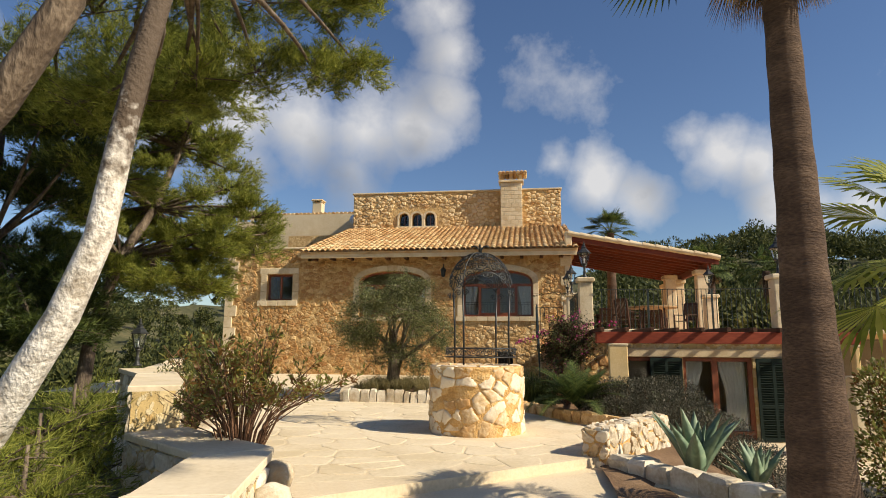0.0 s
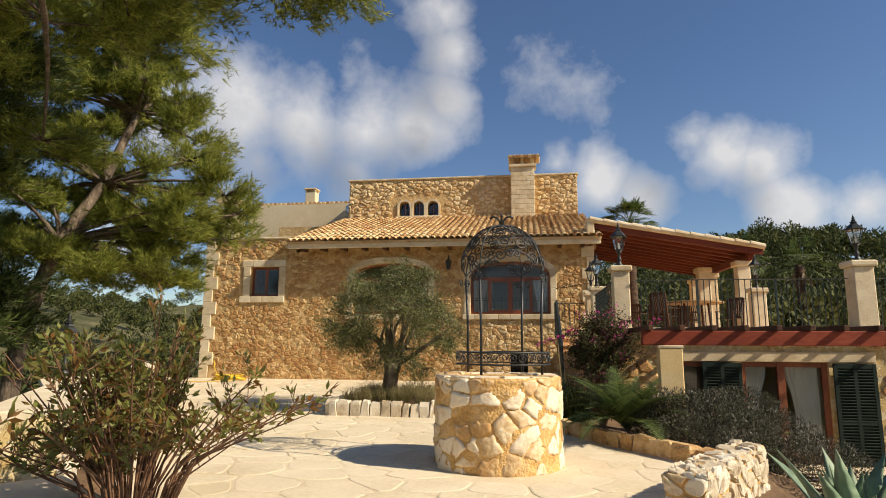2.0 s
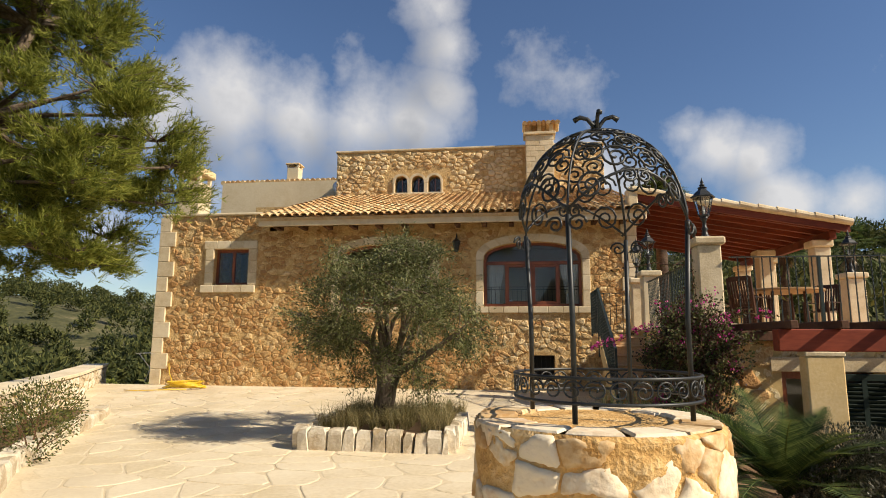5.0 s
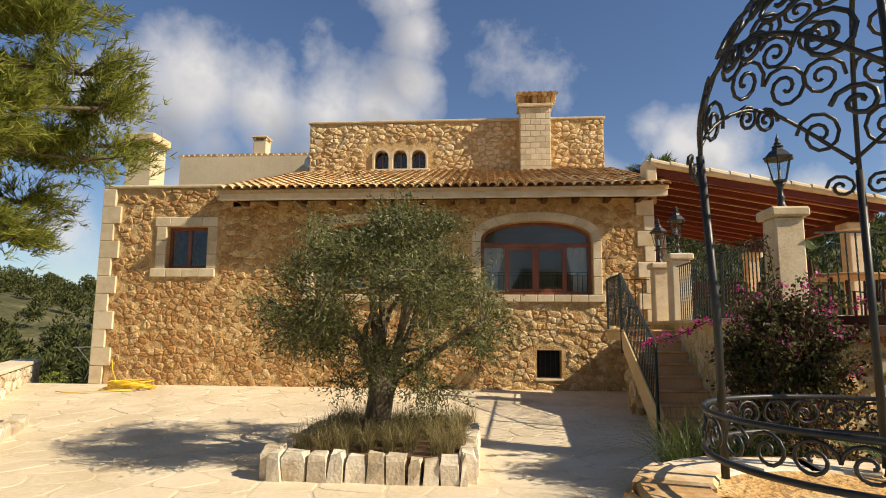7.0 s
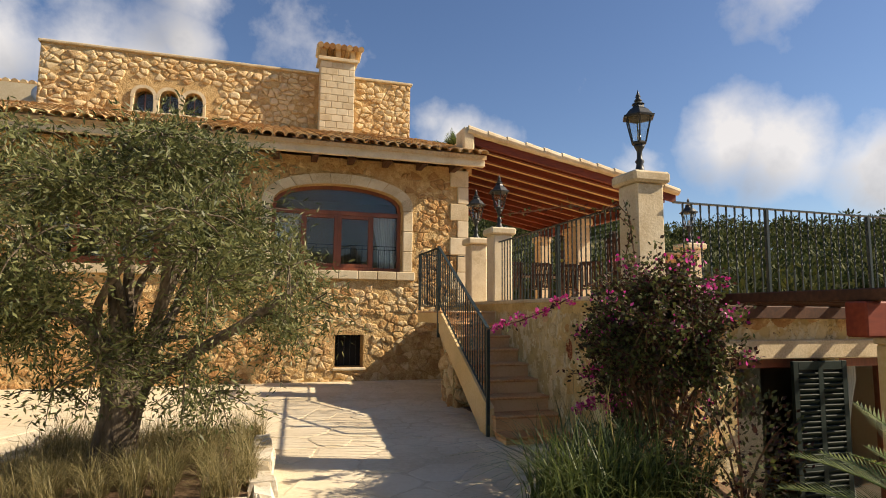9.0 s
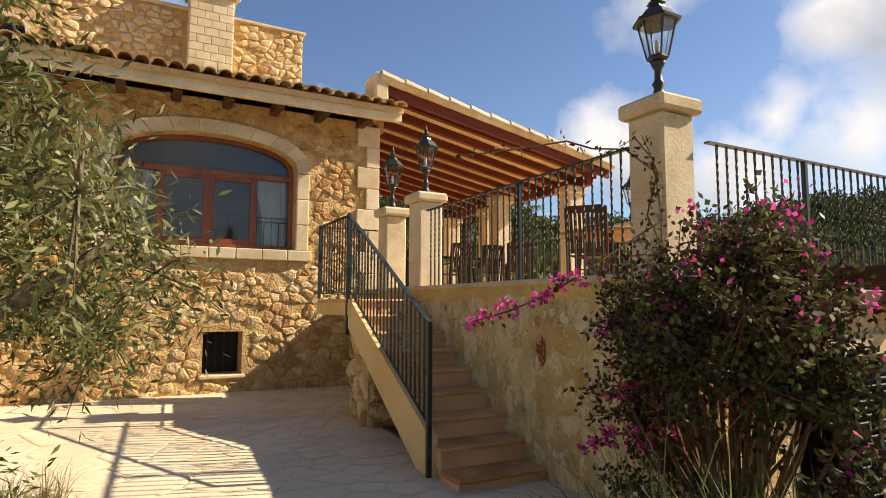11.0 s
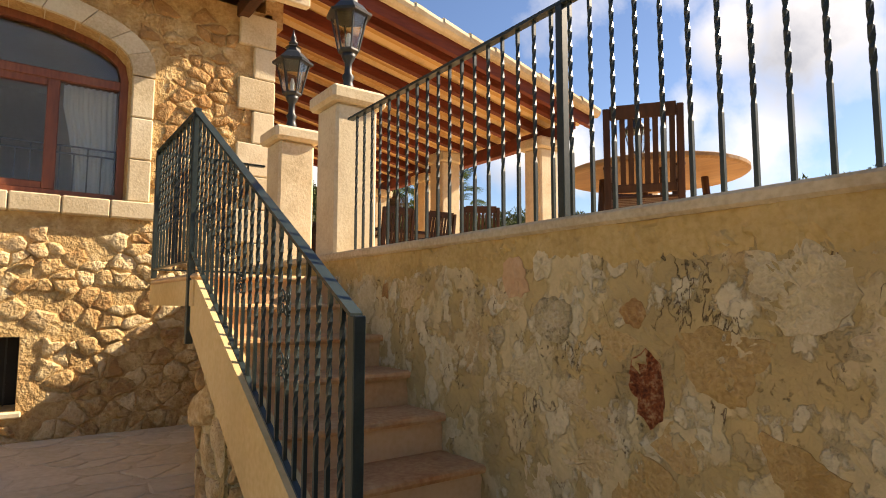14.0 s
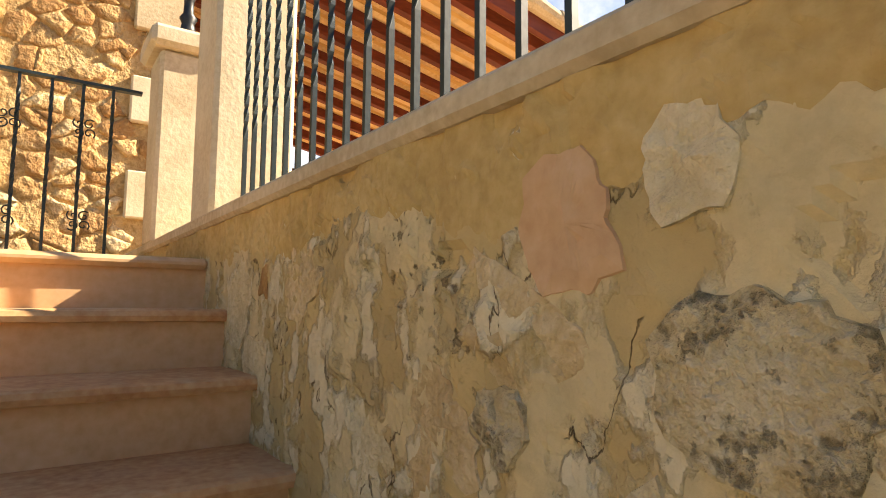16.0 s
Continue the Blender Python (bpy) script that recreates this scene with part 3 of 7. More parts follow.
def area(poly):
    return 0.5 * sum(p[0] * q[1] - q[0] * p[1] for p, q in zip(poly, poly[1:] + poly[:1]))


def stone_shape(poly, gap, proud, r, rough=0.4, chip=0.2):
    """One stone over an outline: a skirt, a rounded shoulder and a humped, tilted face. Points are (u, v, out)."""
    n = len(poly)
    # cut the corners off, so that no stone is a straight-edged polygon
    cut = []
    for i in range(n):
        p, q, o = poly[i], poly[(i + 1) % n], poly[i - 1]
        e1, e2 = math.dist(p, o), math.dist(p, q)
        if min(e1, e2) < 0.02:
            cut.append(p)
            continue
        c1, c2 = r.uniform(0.12, 0.34), r.uniform(0.12, 0.34)
        cut.append((p[0] + (o[0] - p[0]) * c1, p[1] + (o[1] - p[1]) * c1))
        cut.append((p[0] + (q[0] - p[0]) * c2, p[1] + (q[1] - p[1]) * c2))
    n = len(cut)
    cx, cy = sum(p[0] for p in cut) / n, sum(p[1] for p in cut) / n
    tx, ty = r.uniform(-rough, rough) * 0.25, r.uniform(-rough, rough) * 0.25
    v, f = [], []
    for ring, (shrink, out) in enumerate(((0.0, -0.02), (0.35, 0.62), (1.0, 1.0))):
        for x, y in cut:
            d = math.hypot(x - cx, y - cy) or 1
            s = min(0.9, (gap + shrink * chip * d * r.uniform(0.6, 1.25)) / d) if ring else gap / d * r.uniform(0.4, 1.7)
            px, py = x + (cx - x) * s, y + (cy - y) * s
            z = -0.02 if ring == 0 else proud * out * r.uniform(1 - rough, 1 + rough * 0.6) + (px - cx) * tx + (py - cy) * ty
            v.append((px, py, z))
    v.append((cx, cy, proud * r.uniform(0.9, 1.25)))
    for ring in range(2):
        for i in range(n):
            f.append((ring * n + i, ring * n + (i + 1) % n, (ring + 1) * n + (i + 1) % n, (ring + 1) * n + i))
    f += [(2 * n + i, 2 * n + (i + 1) % n, 3 * n) for i in range(n)]
    return v, f


def ragged_stone(poly, r, out, step=0.035, pock=0.004, gap=0.02, rough=0.3):
    """A ragged stone: the outline is cut fine and wandered, the face pocked, tilted and uneven. Points are (u, v, out)."""
    gx, gy = sum(p[0] for p in poly) / len(poly), sum(p[1] for p in poly) / len(poly)
    ring = []
    for p, q in zip(poly, poly[1:] + poly[:1]):
        k = max(1, round(math.dist(p, q) / step))
        ring += [(p[0] + (q[0] - p[0]) * i / k, p[1] + (q[1] - p[1]) * i / k) for i in range(k)]
    n = len(ring)
    sd = r.uniform(0, 50)
    tx, ty = r.uniform(-rough, rough) * 0.35, r.uniform(-rough, rough) * 0.35
    v, f = [], []
    for scale, lift in ((1.0, -0.01), (r.uniform(0.9, 0.97), 0.72), (0.62, 1.0), (0.3, 1.05)):
        for x, y in ring:
            d = math.hypot(x - gx, y - gy) or 1
            w = noise.noise(Vector((x * 9 + sd, y * 9, 1.0))) * 0.045 + noise.noise(Vector((x * 26 + sd, y * 26, 4.0))) * 0.016
            u = max(0.2, 1 - (gap + max(w, -gap)) / d) * scale
            px, py = gx + (x - gx) * u, gy + (y - gy) * u
            h = out * lift + noise.noise(Vector((px * 22, py * 22, sd))) * pock + (px - gx) * tx + (py - gy) * ty if lift > 0 else -0.015
            v.append((px, py, h))
    v.append((gx, gy, out))
    for k in range(3):
        f += [(k * n + i, k * n + (i + 1) % n, (k + 1) * n + (i + 1) % n, (k + 1) * n + i) for i in range(n)]
    f += [(3 * n + i, 3 * n + (i + 1) % n, 4 * n) for i in range(n)]
    return v, f


def rubble(parent, place, w, h, sx, sy, material, keep=lambda u, v: True, gap=0.012, proud=0.03, seed=1, single_pieces=lambda u, v: False, name="stone", rough=0.5, limit=300, jitter=0.42, drop=0.0, ragged=0.0):
    """Lays rubble over a w x h field; place(u, v, out) gives the world point. Some stones are parts, the rest one joined part."""
    r = random.Random(seed)
    rest, made = Shape(), 0
    for (cx, cy), poly in cells(w, h, sx, sy, jitter, seed):
        if area(poly) < sx * sy * 0.12:
            continue
        gx, gy = sum(p[0] for p in poly) / len(poly), sum(p[1] for p in poly) / len(poly)
        if r.random() < drop or not keep(gx, gy) or not all(keep(gx + (p[0] - gx) * 0.85, gy + (p[1] - gy) * 0.85) for p in poly):
            continue
        if ragged:
            v, f = ragged_stone(poly, r, proud * r.uniform(0.35, 1.45), ragged, 0.009, gap, rough)
        else:
            v, f = stone_shape(poly, gap, proud * r.uniform(0.6, 1.3), r, rough)
        v = [place(*p) for p in v]
        if made < limit and single_pieces(gx, gy):
            made += 1
            s = Shape().add(v, f)
            part(name, s, material, parent, smooth=bool(ragged))
        else:
            rest.add(v, f)
    if rest.v:
        ob = part(name + "_field", rest, material, parent, smooth=bool(ragged))
        ob["kind"] = "stuff"


def in_box(u, v, x0, x1, y0, y1):
    return x0 < u < x1 and y0 < v < y1


# ---- ground ----
def terrain(x, y):
    far = math.hypot(x, y - 12)
    base = -0.75
    left = max(0.0, -6.0 - x)
    base -= min(left * 0.16, 3.0)
    hill = 0.0
    if far > 40:
        k = min((far - 40) / 120, 1.0)
        bearing = math.degrees(math.atan2(x, y))
        lift = 13 + 8 * math.sin(radians(bearing * 2.0 + 20)) + 5 * math.sin(radians(bearing * 5.0))
        if bearing < -20:
            lift = 11.5 + 3.0 * math.sin(radians(bearing * 7))
        if bearing > 18:
            lift = 22 + 4 * math.sin(radians(bearing * 6))
        if bearing < -52:
            lift *= 0.6
        hill = lift * k * k * (3 - 2 * k)
    n = noise.noise(Vector((x * 0.05, y * 0.05, 0))) * min(max(far - 25, 0) * 0.05, 3.0)
    return base + hill + n


def build_ground():
    s = Shape()
    rings = [0, 8, 16, 22, 30, 38, 46, 56, 68, 82, 98, 116, 138, 165, 200, 300, 600, 1500, 3500]
    sides = 120
    s.v.append((0, 12, terrain(0, 12)))
    for r_ in rings[1:]:
        for k in range(sides):
            a = 2 * math.pi * k / sides
            x, y = r_ * math.cos(a), 12 + r_ * math.sin(a)
            s.v.append((x, y, terrain(x, y) if r_ < 400 else -2.0))
    for k in range(sides):
        s.f.append((0, 1 + k, 1 + (k + 1) % sides))
        for i in range(len(rings) - 2):
            a, b = 1 + i * sides, 1 + (i + 1) * sides
            s.f.append((a + k, b + k, b + (k + 1) % sides, a + (k + 1) % sides))
    single("ground", s, SCRUB, "dry scrubby hillside with bare patches", "ground", "structure", smooth=True)


build_ground()

# the court: a raised platform of pale flags on sandy mortar
COURT = [(-2.2, 5.35), (0.75, 7.9), (1.1, 8.1), (2.0, 9.75), (0.95, 11.35), (-0.25, 13.6), (0.35, 14.4), (1.3, 14.6), (1.7, 21.54), (-11.6, 21.54), (-14.0, 21.6), (-13.4, 19.6), (-9.6, 15.2), (-7.3, 12.6), (-5.3, 9.8), (-4.6, 8.2), (-3.2, 6.6)]


def inside(poly, x, y):
    hit = False
    for (ax, ay), (bx, by) in zip(poly, poly[1:] + poly[:1]):
        if (ay > y) != (by > y) and x < (bx - ax) * (y - ay) / (by - ay) + ax:
            hit = not hit
    return hit


court = thing("floor", (-4, 14, 0.15), "pale irregular limestone paving of a sunny court", "paving", kind="structure")
bed = Shape()
bed.slab(COURT, -1.2, 0.115)
for i in range(30):
    y0, y1 = 15.5 + i * 0.2, 15.5 + (i + 1) * 0.2014
    for j in range(1):
        z0, z1 = ground_z(0, y0) - 0.006, ground_z(0, y1) - 0.006
        x0 = -13.6
        k = len(bed.v)
        bed.v += [(x0, y0, z0), (1.32, y0, z0), (1.32, y1, z1), (x0, y1, z1)]
        bed.f.append((k, k + 1, k + 2, k + 3))
part("mortar_bed", bed, GROUT, court)

lower = single("pavement", Shape().slab([(-8, -12), (9, -12), (9, 3.0), (2.6, 5.7), (2.25, 6.3), (1.15, 7.9), (0.75, 7.95), (-2.25, 5.4), (-2.6, 3.2), (-2.4, 1.5), (-4, 0.5), (-8, -1)], -1.2, 0.0), GROUT, "pale sandy concrete forecourt below the raised court", "pavement", "structure")
yard = single("pavement_yard", Shape().slab([(2.3, 9.6), (30, 6), (30, 16.5), (1.5, 16.5), (1.5, 13.0)], -1.2, -0.66), GROUT, "pale paving in front of the lower rooms", "pavement", "structure")

# ---- house ----
FY = 21.54
X0, X1 = -11.42, 1.64
house = thing("house", (-5, 24, 0.38), "two-storey ochre rubble-stone country house with clay tile roof", "house")


def arch(cx, half, z0, spring, crown, n=14):
    """Outline of an opening with a flat segmental head, counter-clockwise from the lower left."""
    pts = [(cx - half, z0), (cx + half, z0)]
    rise = crown - spring
    for i in range(n + 1):
        a = math.pi * i / n
        pts.append((cx + half * math.cos(a), spring + rise * (abs(math.sin(a)) ** 0.75)))
    return pts


def wall_with_holes(x0, x1, y0, y1, z0, z1, holes):
    """A wall along x as columns between the openings; holes are outlines (x, z) with one lower and one upper edge each."""
    s = Shape()
    xs = {x0, x1}
    for h in holes:
        xs |= {p[0] for p in h}
    xs = sorted(x for x in xs if x0 <= x <= x1)
    for a, b in zip(xs, xs[1:]):
        if b - a < 1e-5:
            continue
        mid = (a + b) / 2
        spans = []
        for h in holes:
            def cut(x):
                zs = []
                for p, q in zip(h, h[1:] + h[:1]):
                    if abs(p[0] - q[0]) > 1e-9 and min(p[0], q[0]) - 1e-9 <= x <= max(p[0], q[0]) + 1e-9:
                        zs.append(p[1] + (q[1] - p[1]) * (x - p[0]) / (q[0] - p[0]))
                return (min(zs), max(zs)) if zs else None
            e = 1e-6
            if cut(mid):
                spans.append((cut(a + e), cut(b - e)))
        spans.sort(key=lambda t: t[0][0])
        low = (z0, z0)
        for (la, ha), (lb, hb) in spans + [((z1, z1), (z1, z1))]:
            s.prism([(a, low[0]), (b, low[1]), (b, lb), (a, la)], y0, y1)
            low = (ha, hb)
    return welded(s)


WIN_S = [(-9.8, 3.11), (-8.78, 3.11), (-8.78, 4.12), (-9.8, 4.12)]
WIN_R = arch(-0.98, 1.27, 2.5, 3.72, 4.2)
WIN_L = arch(-4.9, 1.27, 2.5, 3.72, 4.2)
VENT = [(-1.0, 0.64), (-0.45, 0.64), (-0.45, 1.26), (-1.0, 1.26)]
HOLES = [WIN_S, WIN_R, WIN_L, VENT]
part("wall_front", wall_with_holes(X0, X1, FY, FY + 0.5, 0.2, 4.72, HOLES), OCHRE_MORTAR, house)
part("wall_left", Shape().box(X0, X0 + 0.5, FY + 0.5, 30, -2, 4.72), OCHRE_MORTAR, house)
part("wall_right", Shape().box(X1 - 0.5, X1, FY + 0.5, 27, 0.2, 4.9), OCHRE_MORTAR, house)
part("parapet", Shape().box(X0 + 0.02, -8.2, FY + 0.02, FY + 0.45, 4.72, 5.08), OCHRE_MORTAR, house)
part("parapet_coping", Shape().box(X0 - 0.05, -8.1, FY - 0.05, FY + 0.5, 5.08, 5.15, 0.02), PALE_STONE, house)
part("flat_roof", Shape().box(X0 + 0.5, -8.0, FY + 0.45, 29, 4.5, 4.7), PLASTER, house)

# upper storey
UY = 27.0
UX0, UX1 = -8.1, 1.7
TRI = [arch(cx, 0.235, 6.98, 7.34, 7.62, 10) for cx in (-5.62, -5.0, -4.38)]
part("upper_wall_front", wall_with_holes(UX0, UX1, UY, UY + 0.4, 4.5, 8.58, TRI), OCHRE_MORTAR, house)
part("upper_wall_left", Shape().box(UX0, UX0 + 0.4, UY + 0.4, 33, 4.5, 8.58), OCHRE_MORTAR, house)
part("upper_wall_right", Shape().box(UX1 - 0.4, UX1, UY + 0.4, 33, 1.9, 8.58), OCHRE_MORTAR, house)
part("upper_wall_back", Shape().box(UX0, UX1, 33, 33.4, 0, 8.58), OCHRE_MORTAR, house)
part("upper_roof", Shape().box(UX0 + 0.4, UX1 - 0.4, UY + 0.4, 33, 8.2, 8.4), PLASTER, house)
part("upper_coping", Shape().box(UX0 - 0.06, UX1 + 0.06, UY - 0.06, UY + 0.46, 8.58, 8.66, 0.02), PALE_STONE, house)

# plastered rear wing
part("rear_wing", Shape().box(-13.9, UX0 - 0.01, 29.3, 33.4, 0, 8.2), PLASTER, house, "cream plastered rear wing")
part("ceiling_room", Shape().box(X0 + 0.5, X1 - 0.5, FY + 0.5, 26.9, 4.55, 4.6), ROOM, house)
part("room_back", Shape().box(X0 + 0.5, X1 - 0.5, 25.4, 25.5, 0.2, 4.55), ROOM, house)
part("room_floor", Shape().box(X0 + 0.5, X1 - 0.5, FY + 0.5, 25.4, 1.8, 1.9), TERRACOTTA, house)

# roof over the front rooms
EAVE_Y, EAVE_Z, TOP_Z = 20.92, 4.86, 6.86
SLOPE = (TOP_Z - EAVE_Z) / (UY - EAVE_Y)
RX0, RX1 = -8.3, 1.86
deck = Shape()
deck.add([(RX0, EAVE_Y, EAVE_Z - 0.09), (RX1, EAVE_Y, EAVE_Z - 0.09), (RX1, UY, TOP_Z - 0.09), (RX0, UY, TOP_Z - 0.09), (RX0, EAVE_Y, EAVE_Z), (RX1, EAVE_Y, EAVE_Z), (RX1, UY, TOP_Z), (RX0, UY, TOP_Z)],
         [(3, 2, 1, 0), (4, 5, 6, 7), (0, 1, 5, 4), (1, 2, 6, 5), (2, 3, 7, 6), (3, 0, 4, 7)])
part("roof_deck", deck, TILE, house)
part("eave_board", Shape().box(RX0 + 0.02, RX1 - 0.02, EAVE_Y + 0.04, EAVE_Y + 0.14, 4.64, 4.8, 0.01), PALE_STONE, house, "pale timber eaves board")
for x in (RX0 + 0.1, RX1 - 0.3):
    gable = Shape().add([(x, FY, 4.6), (x + 0.2, FY, 4.6), (x + 0.2, UY, 4.6), (x, UY, 4.6), (x, FY, EAVE_Z + 0.05), (x + 0.2, FY, EAVE_Z + 0.05), (x + 0.2, UY, TOP_Z - 0.1), (x, UY, TOP_Z - 0.1)],
              [(3, 2, 1, 0), (4, 5, 6, 7), (0, 1, 5, 4), (1, 2, 6, 5), (2, 3, 7, 6), (3, 0, 4, 7)])

    part("roof_gable", gable, OCHRE_MORTAR, house)
for i in range(14):
    x = -7.85 + i * 0.705
    part("rafter_end", Shape().box(x - 0.06, x + 0.06, EAVE_Y + 0.14, FY + 0.1, 4.6, 4.76, 0.01), DARKWOOD, house)

# chimney on the upper wall
chim = thing("chimney", (-0.55, 26.8, 6.6), "tall pale block chimney with a clay tile cap", "chimney")
part("shaft", Shape().box(-1.02, -0.08, 26.55, 27.1, 6.5, 8.86, 0.01), GROUT, chim)
part("cap_slab", Shape().box(-1.12, 0.02, 26.45, 27.2, 8.86, 8.96, 0.015), PALE_STONE, chim)
for x, y in ((-1.04, 26.53), (-0.2, 26.53), (-1.04, 26.98), (-0.2, 26.98), (-0.62, 26.53), (-0.62, 26.98)):
    part("cap_post", Shape().box(x, x + 0.14, y, y + 0.14, 8.96, 9.24), TILE, chim)
cap = Shape()
for j in range(8):
    x = -1.14 + j * 0.165
    for y0, y1, za, zb in ((26.4, 26.84, 9.26, 9.42), (27.26, 26.82, 9.26, 9.42)):
        pts = [(x + 0.08, y0, za), (x + 0.08, y1, zb)]
        cap.tube(pts, 0.085, 8)
part("cap_tiles", cap, TILE, chim, "clay barrel tile cap")


def small_chimney(at, w, h, label):
    c = thing("chimney", at, label, "chimney")
    x, y, z = at
    part("shaft", Shape().box(x - w / 2, x + w / 2, y - w / 2, y + w / 2, z, z + h * 0.8, 0.02), PLASTER, c)
    for sx in (-1, 1):
        for sy in (-1, 1):
            part("cap_post", Shape().box(x + sx * w * 0.42 - 0.05, x + sx * w * 0.42 + 0.05, y + sy * w * 0.42 - 0.05, y + sy * w * 0.42 + 0.05, z + h * 0.8, z + h * 0.9), PLASTER, c)
    part("cap_slab", Shape().box(x - w * 0.62, x + w * 0.62, y - w * 0.62, y + w * 0.62, z + h * 0.9, z + h, 0.03), TILE, c)


small_chimney((-10.85, 29.7, 8.2), 0.5, 0.85, "small cream plastered chimney on the rear wing")
small_chimney((-11.62, 23.4, 4.7), 0.72, 2.3, "square cream plastered chimney on the flat roof")

# ---- terrace ----
TZ = 1.9
WX = 1.305
terrace = thing("terrace", (4, 18, 0), "raised terrace with ochre stone retaining wall and pale coping", "terrace", kind="structure")
part("wall_side", Shape().box(WX, WX + 0.4, 15.352, 19.45, -0.8, TZ - 0.055), WALLRENDER, terrace)
part("wall_side_house", Shape().box(WX, WX + 0.4, 19.45, FY, 0.1, TZ - 0.055), WALLRENDER, terrace)
LOW = [[(2.3, -0.7), (3.5, -0.7), (3.5, 1.24), (2.3, 1.24)], [(3.7, -0.7), (5.27, -0.7), (5.27, 1.24), (3.7, 1.24)]]
part("wall_front", wall_with_holes(WX, 7.2, 15.0, 15.35, -0.8, TZ - 0.1, LOW), WALLRENDER, terrace)
part("floor_slab", Shape().box(WX + 0.4, 16, 15.35, 34, TZ - 0.2, TZ - 0.02), TERRACOTTA, terrace)
part("coping_side", Shape().box(WX - 0.035, WX + 0.45, 14.95, 21.4, TZ - 0.055, TZ + 0.0, 0.012), PALE_STONE, terrace)
part("coping_front", Shape().box(WX + 0.45, 16, 14.93, 15.4, TZ - 0.1, TZ + 0.0, 0.02), PALE_STONE, terrace)
part("lower_room_back", Shape().box(1.75, 16, 18.5, 18.6, -0.8, TZ - 0.2), ROOM, terrace)
part("lower_room_side", Shape().box(7.0, 7.2, 15.35, 18.5, -0.8, TZ - 0.2), ROOM, terrace)
part("lower_room_floor", Shape().box(1.7, 7.0, 15.35, 18.5, -0.8, -0.68), TERRACOTTA, terrace)


def pier(x, y, w, z0, z1, label, cap=0.07):
    p = thing("stone_pier", (x, y, z0), label, "pier", "terrace piers")
    part("shaft", Shape().box(x - w / 2, x + w / 2, y - w / 2, y + w / 2, z0, z1 - 0.12, 0.02), PALE_STONE, p)
    part("cap", Shape().box(x - w / 2 - cap, x + w / 2 + cap, y - w / 2 - cap, y + w / 2 + cap, z1 - 0.12, z1, 0.025), PALE_STONE, p, "weathered projecting stone cap")
    return p


PIERS = [(1.52, 15.4, 0.34, 3.2), (1.49, 19.35, 0.34, 3.14), (1.43, 20.35, 0.32, 3.08), (6.08, 15.2, 0.38, 3.22), (5.85, 19.9, 0.36, 3.12)]
for x, y, w, top in PIERS:
    pier(x, y, w, TZ - 0.02, top, "cream cut-stone terrace pier carrying a black lantern", 0.055)

# stairs up beside the terrace wall
stairs = thing("staircase", (0.85, 17.5, 0.1), "terracotta-tiled outside staircase with ochre rendered stringer", "staircase")
SX0, SX1 = 0.43, WX - 0.003
RISE, RUN, FIRST, BASE, STEPS = 0.184, 0.315, 16.53, 0.074, 9
for i in range(STEPS):
    y, z = FIRST + i * RUN, BASE + (i + 1) * RISE
    part("riser", Shape().box(SX0, SX1, y + 0.035, y + RUN + 0.035, z - RISE - 0.005, z - 0.04), TERRACOTTA, stairs)
    if i < STEPS - 1:
        nose = [(y - 0.0, z - 0.02), (y + 0.005, z - 0.036), (y + 0.03, z - 0.04), (y + RUN + 0.034, z - 0.04), (y + RUN + 0.034, z), (y + 0.02, z), (y + 0.005, z - 0.006)]
        t = Shape().prism(nose, SX0 - 0.015, SX1 - 0.002)
        t.v = [(q[1], q[0], q[2]) for q in t.v]
        t.f = [g[::-1] for g in t.f]
        part("tread", t, NOSING, stairs, "rounded terracotta tread")
LZ = BASE + STEPS * RISE
part("landing", Shape().box(0.36, SX1 - 0.002, 19.05, 20.5, LZ - 0.04, LZ, 0.015), TERRACOTTA, stairs, "terracotta landing")
part("landing_slab", Shape().box(0.36, SX1 - 0.004, 19.09, 20.48, LZ - 0.2, LZ - 0.04), OCHREPLASTER, stairs)
waist = Shape().prism([(16.62, 0.0), (17.05, 0.0), (19.4, 1.42), (19.4, 1.5), (19.08, 1.49), (16.62, 0.06)], 0.46, SX1 - 0.004)
waist.v = [(q[1], q[0], q[2]) for q in waist.v]
waist.f = [g[::-1] for g in waist.f]
part("waist_slab", waist, OCHREPLASTER, stairs)
band = Shape().prism([(16.98, 0.1), (17.1, 0.1), (19.3, 1.46), (19.3, 1.72), (19.08, 1.70), (16.98, 0.52)], 0.37, 0.45)
band.v = [(q[1], q[0], q[2]) for q in band.v]
band.f = [g[::-1] for g in band.f]
part("stringer", band, OCHREPLASTER, stairs, "smooth ochre rendered stringer")
part("pillar_core", Shape().box(0.5, SX1 - 0.004, 18.8, 19.38, 0.1, LZ - 0.2), WALLRENDER, stairs)

# porch roof on the terrace
porch = thing("porch_roof", (4, 22, 4), "red-stained timber lean-to roof edged with pale tiles", "porch roof")
PX0, PZ0, PX1, PZ1, PY0, PY1 = 1.66, 5.36, 6.62, 4.42, 21.15, 27.6
pd = (PZ1 - PZ0) / (PX1 - PX0)
brd = Shape()
brd.add([(PX0, PY0, PZ0), (PX1, PY0, PZ1), (PX1, PY1, PZ1), (PX0, PY1, PZ0), (PX0, PY0, PZ0 + 0.05), (PX1, PY0, PZ1 + 0.05), (PX1, PY1, PZ1 + 0.05), (PX0, PY1, PZ0 + 0.05)],
        [(3, 2, 1, 0), (4, 5, 6, 7), (0, 1, 5, 4), (1, 2, 6, 5), (2, 3, 7, 6), (3, 0, 4, 7)])
part("boards", brd, PLANK, porch)
part("tie_beam", Shape().box(PX1 - 0.35, PX1 - 0.2, PY0 + 0.35, PY1, PZ1 - 0.28, PZ1 - 0.06, 0.01), RAFTER, porch)
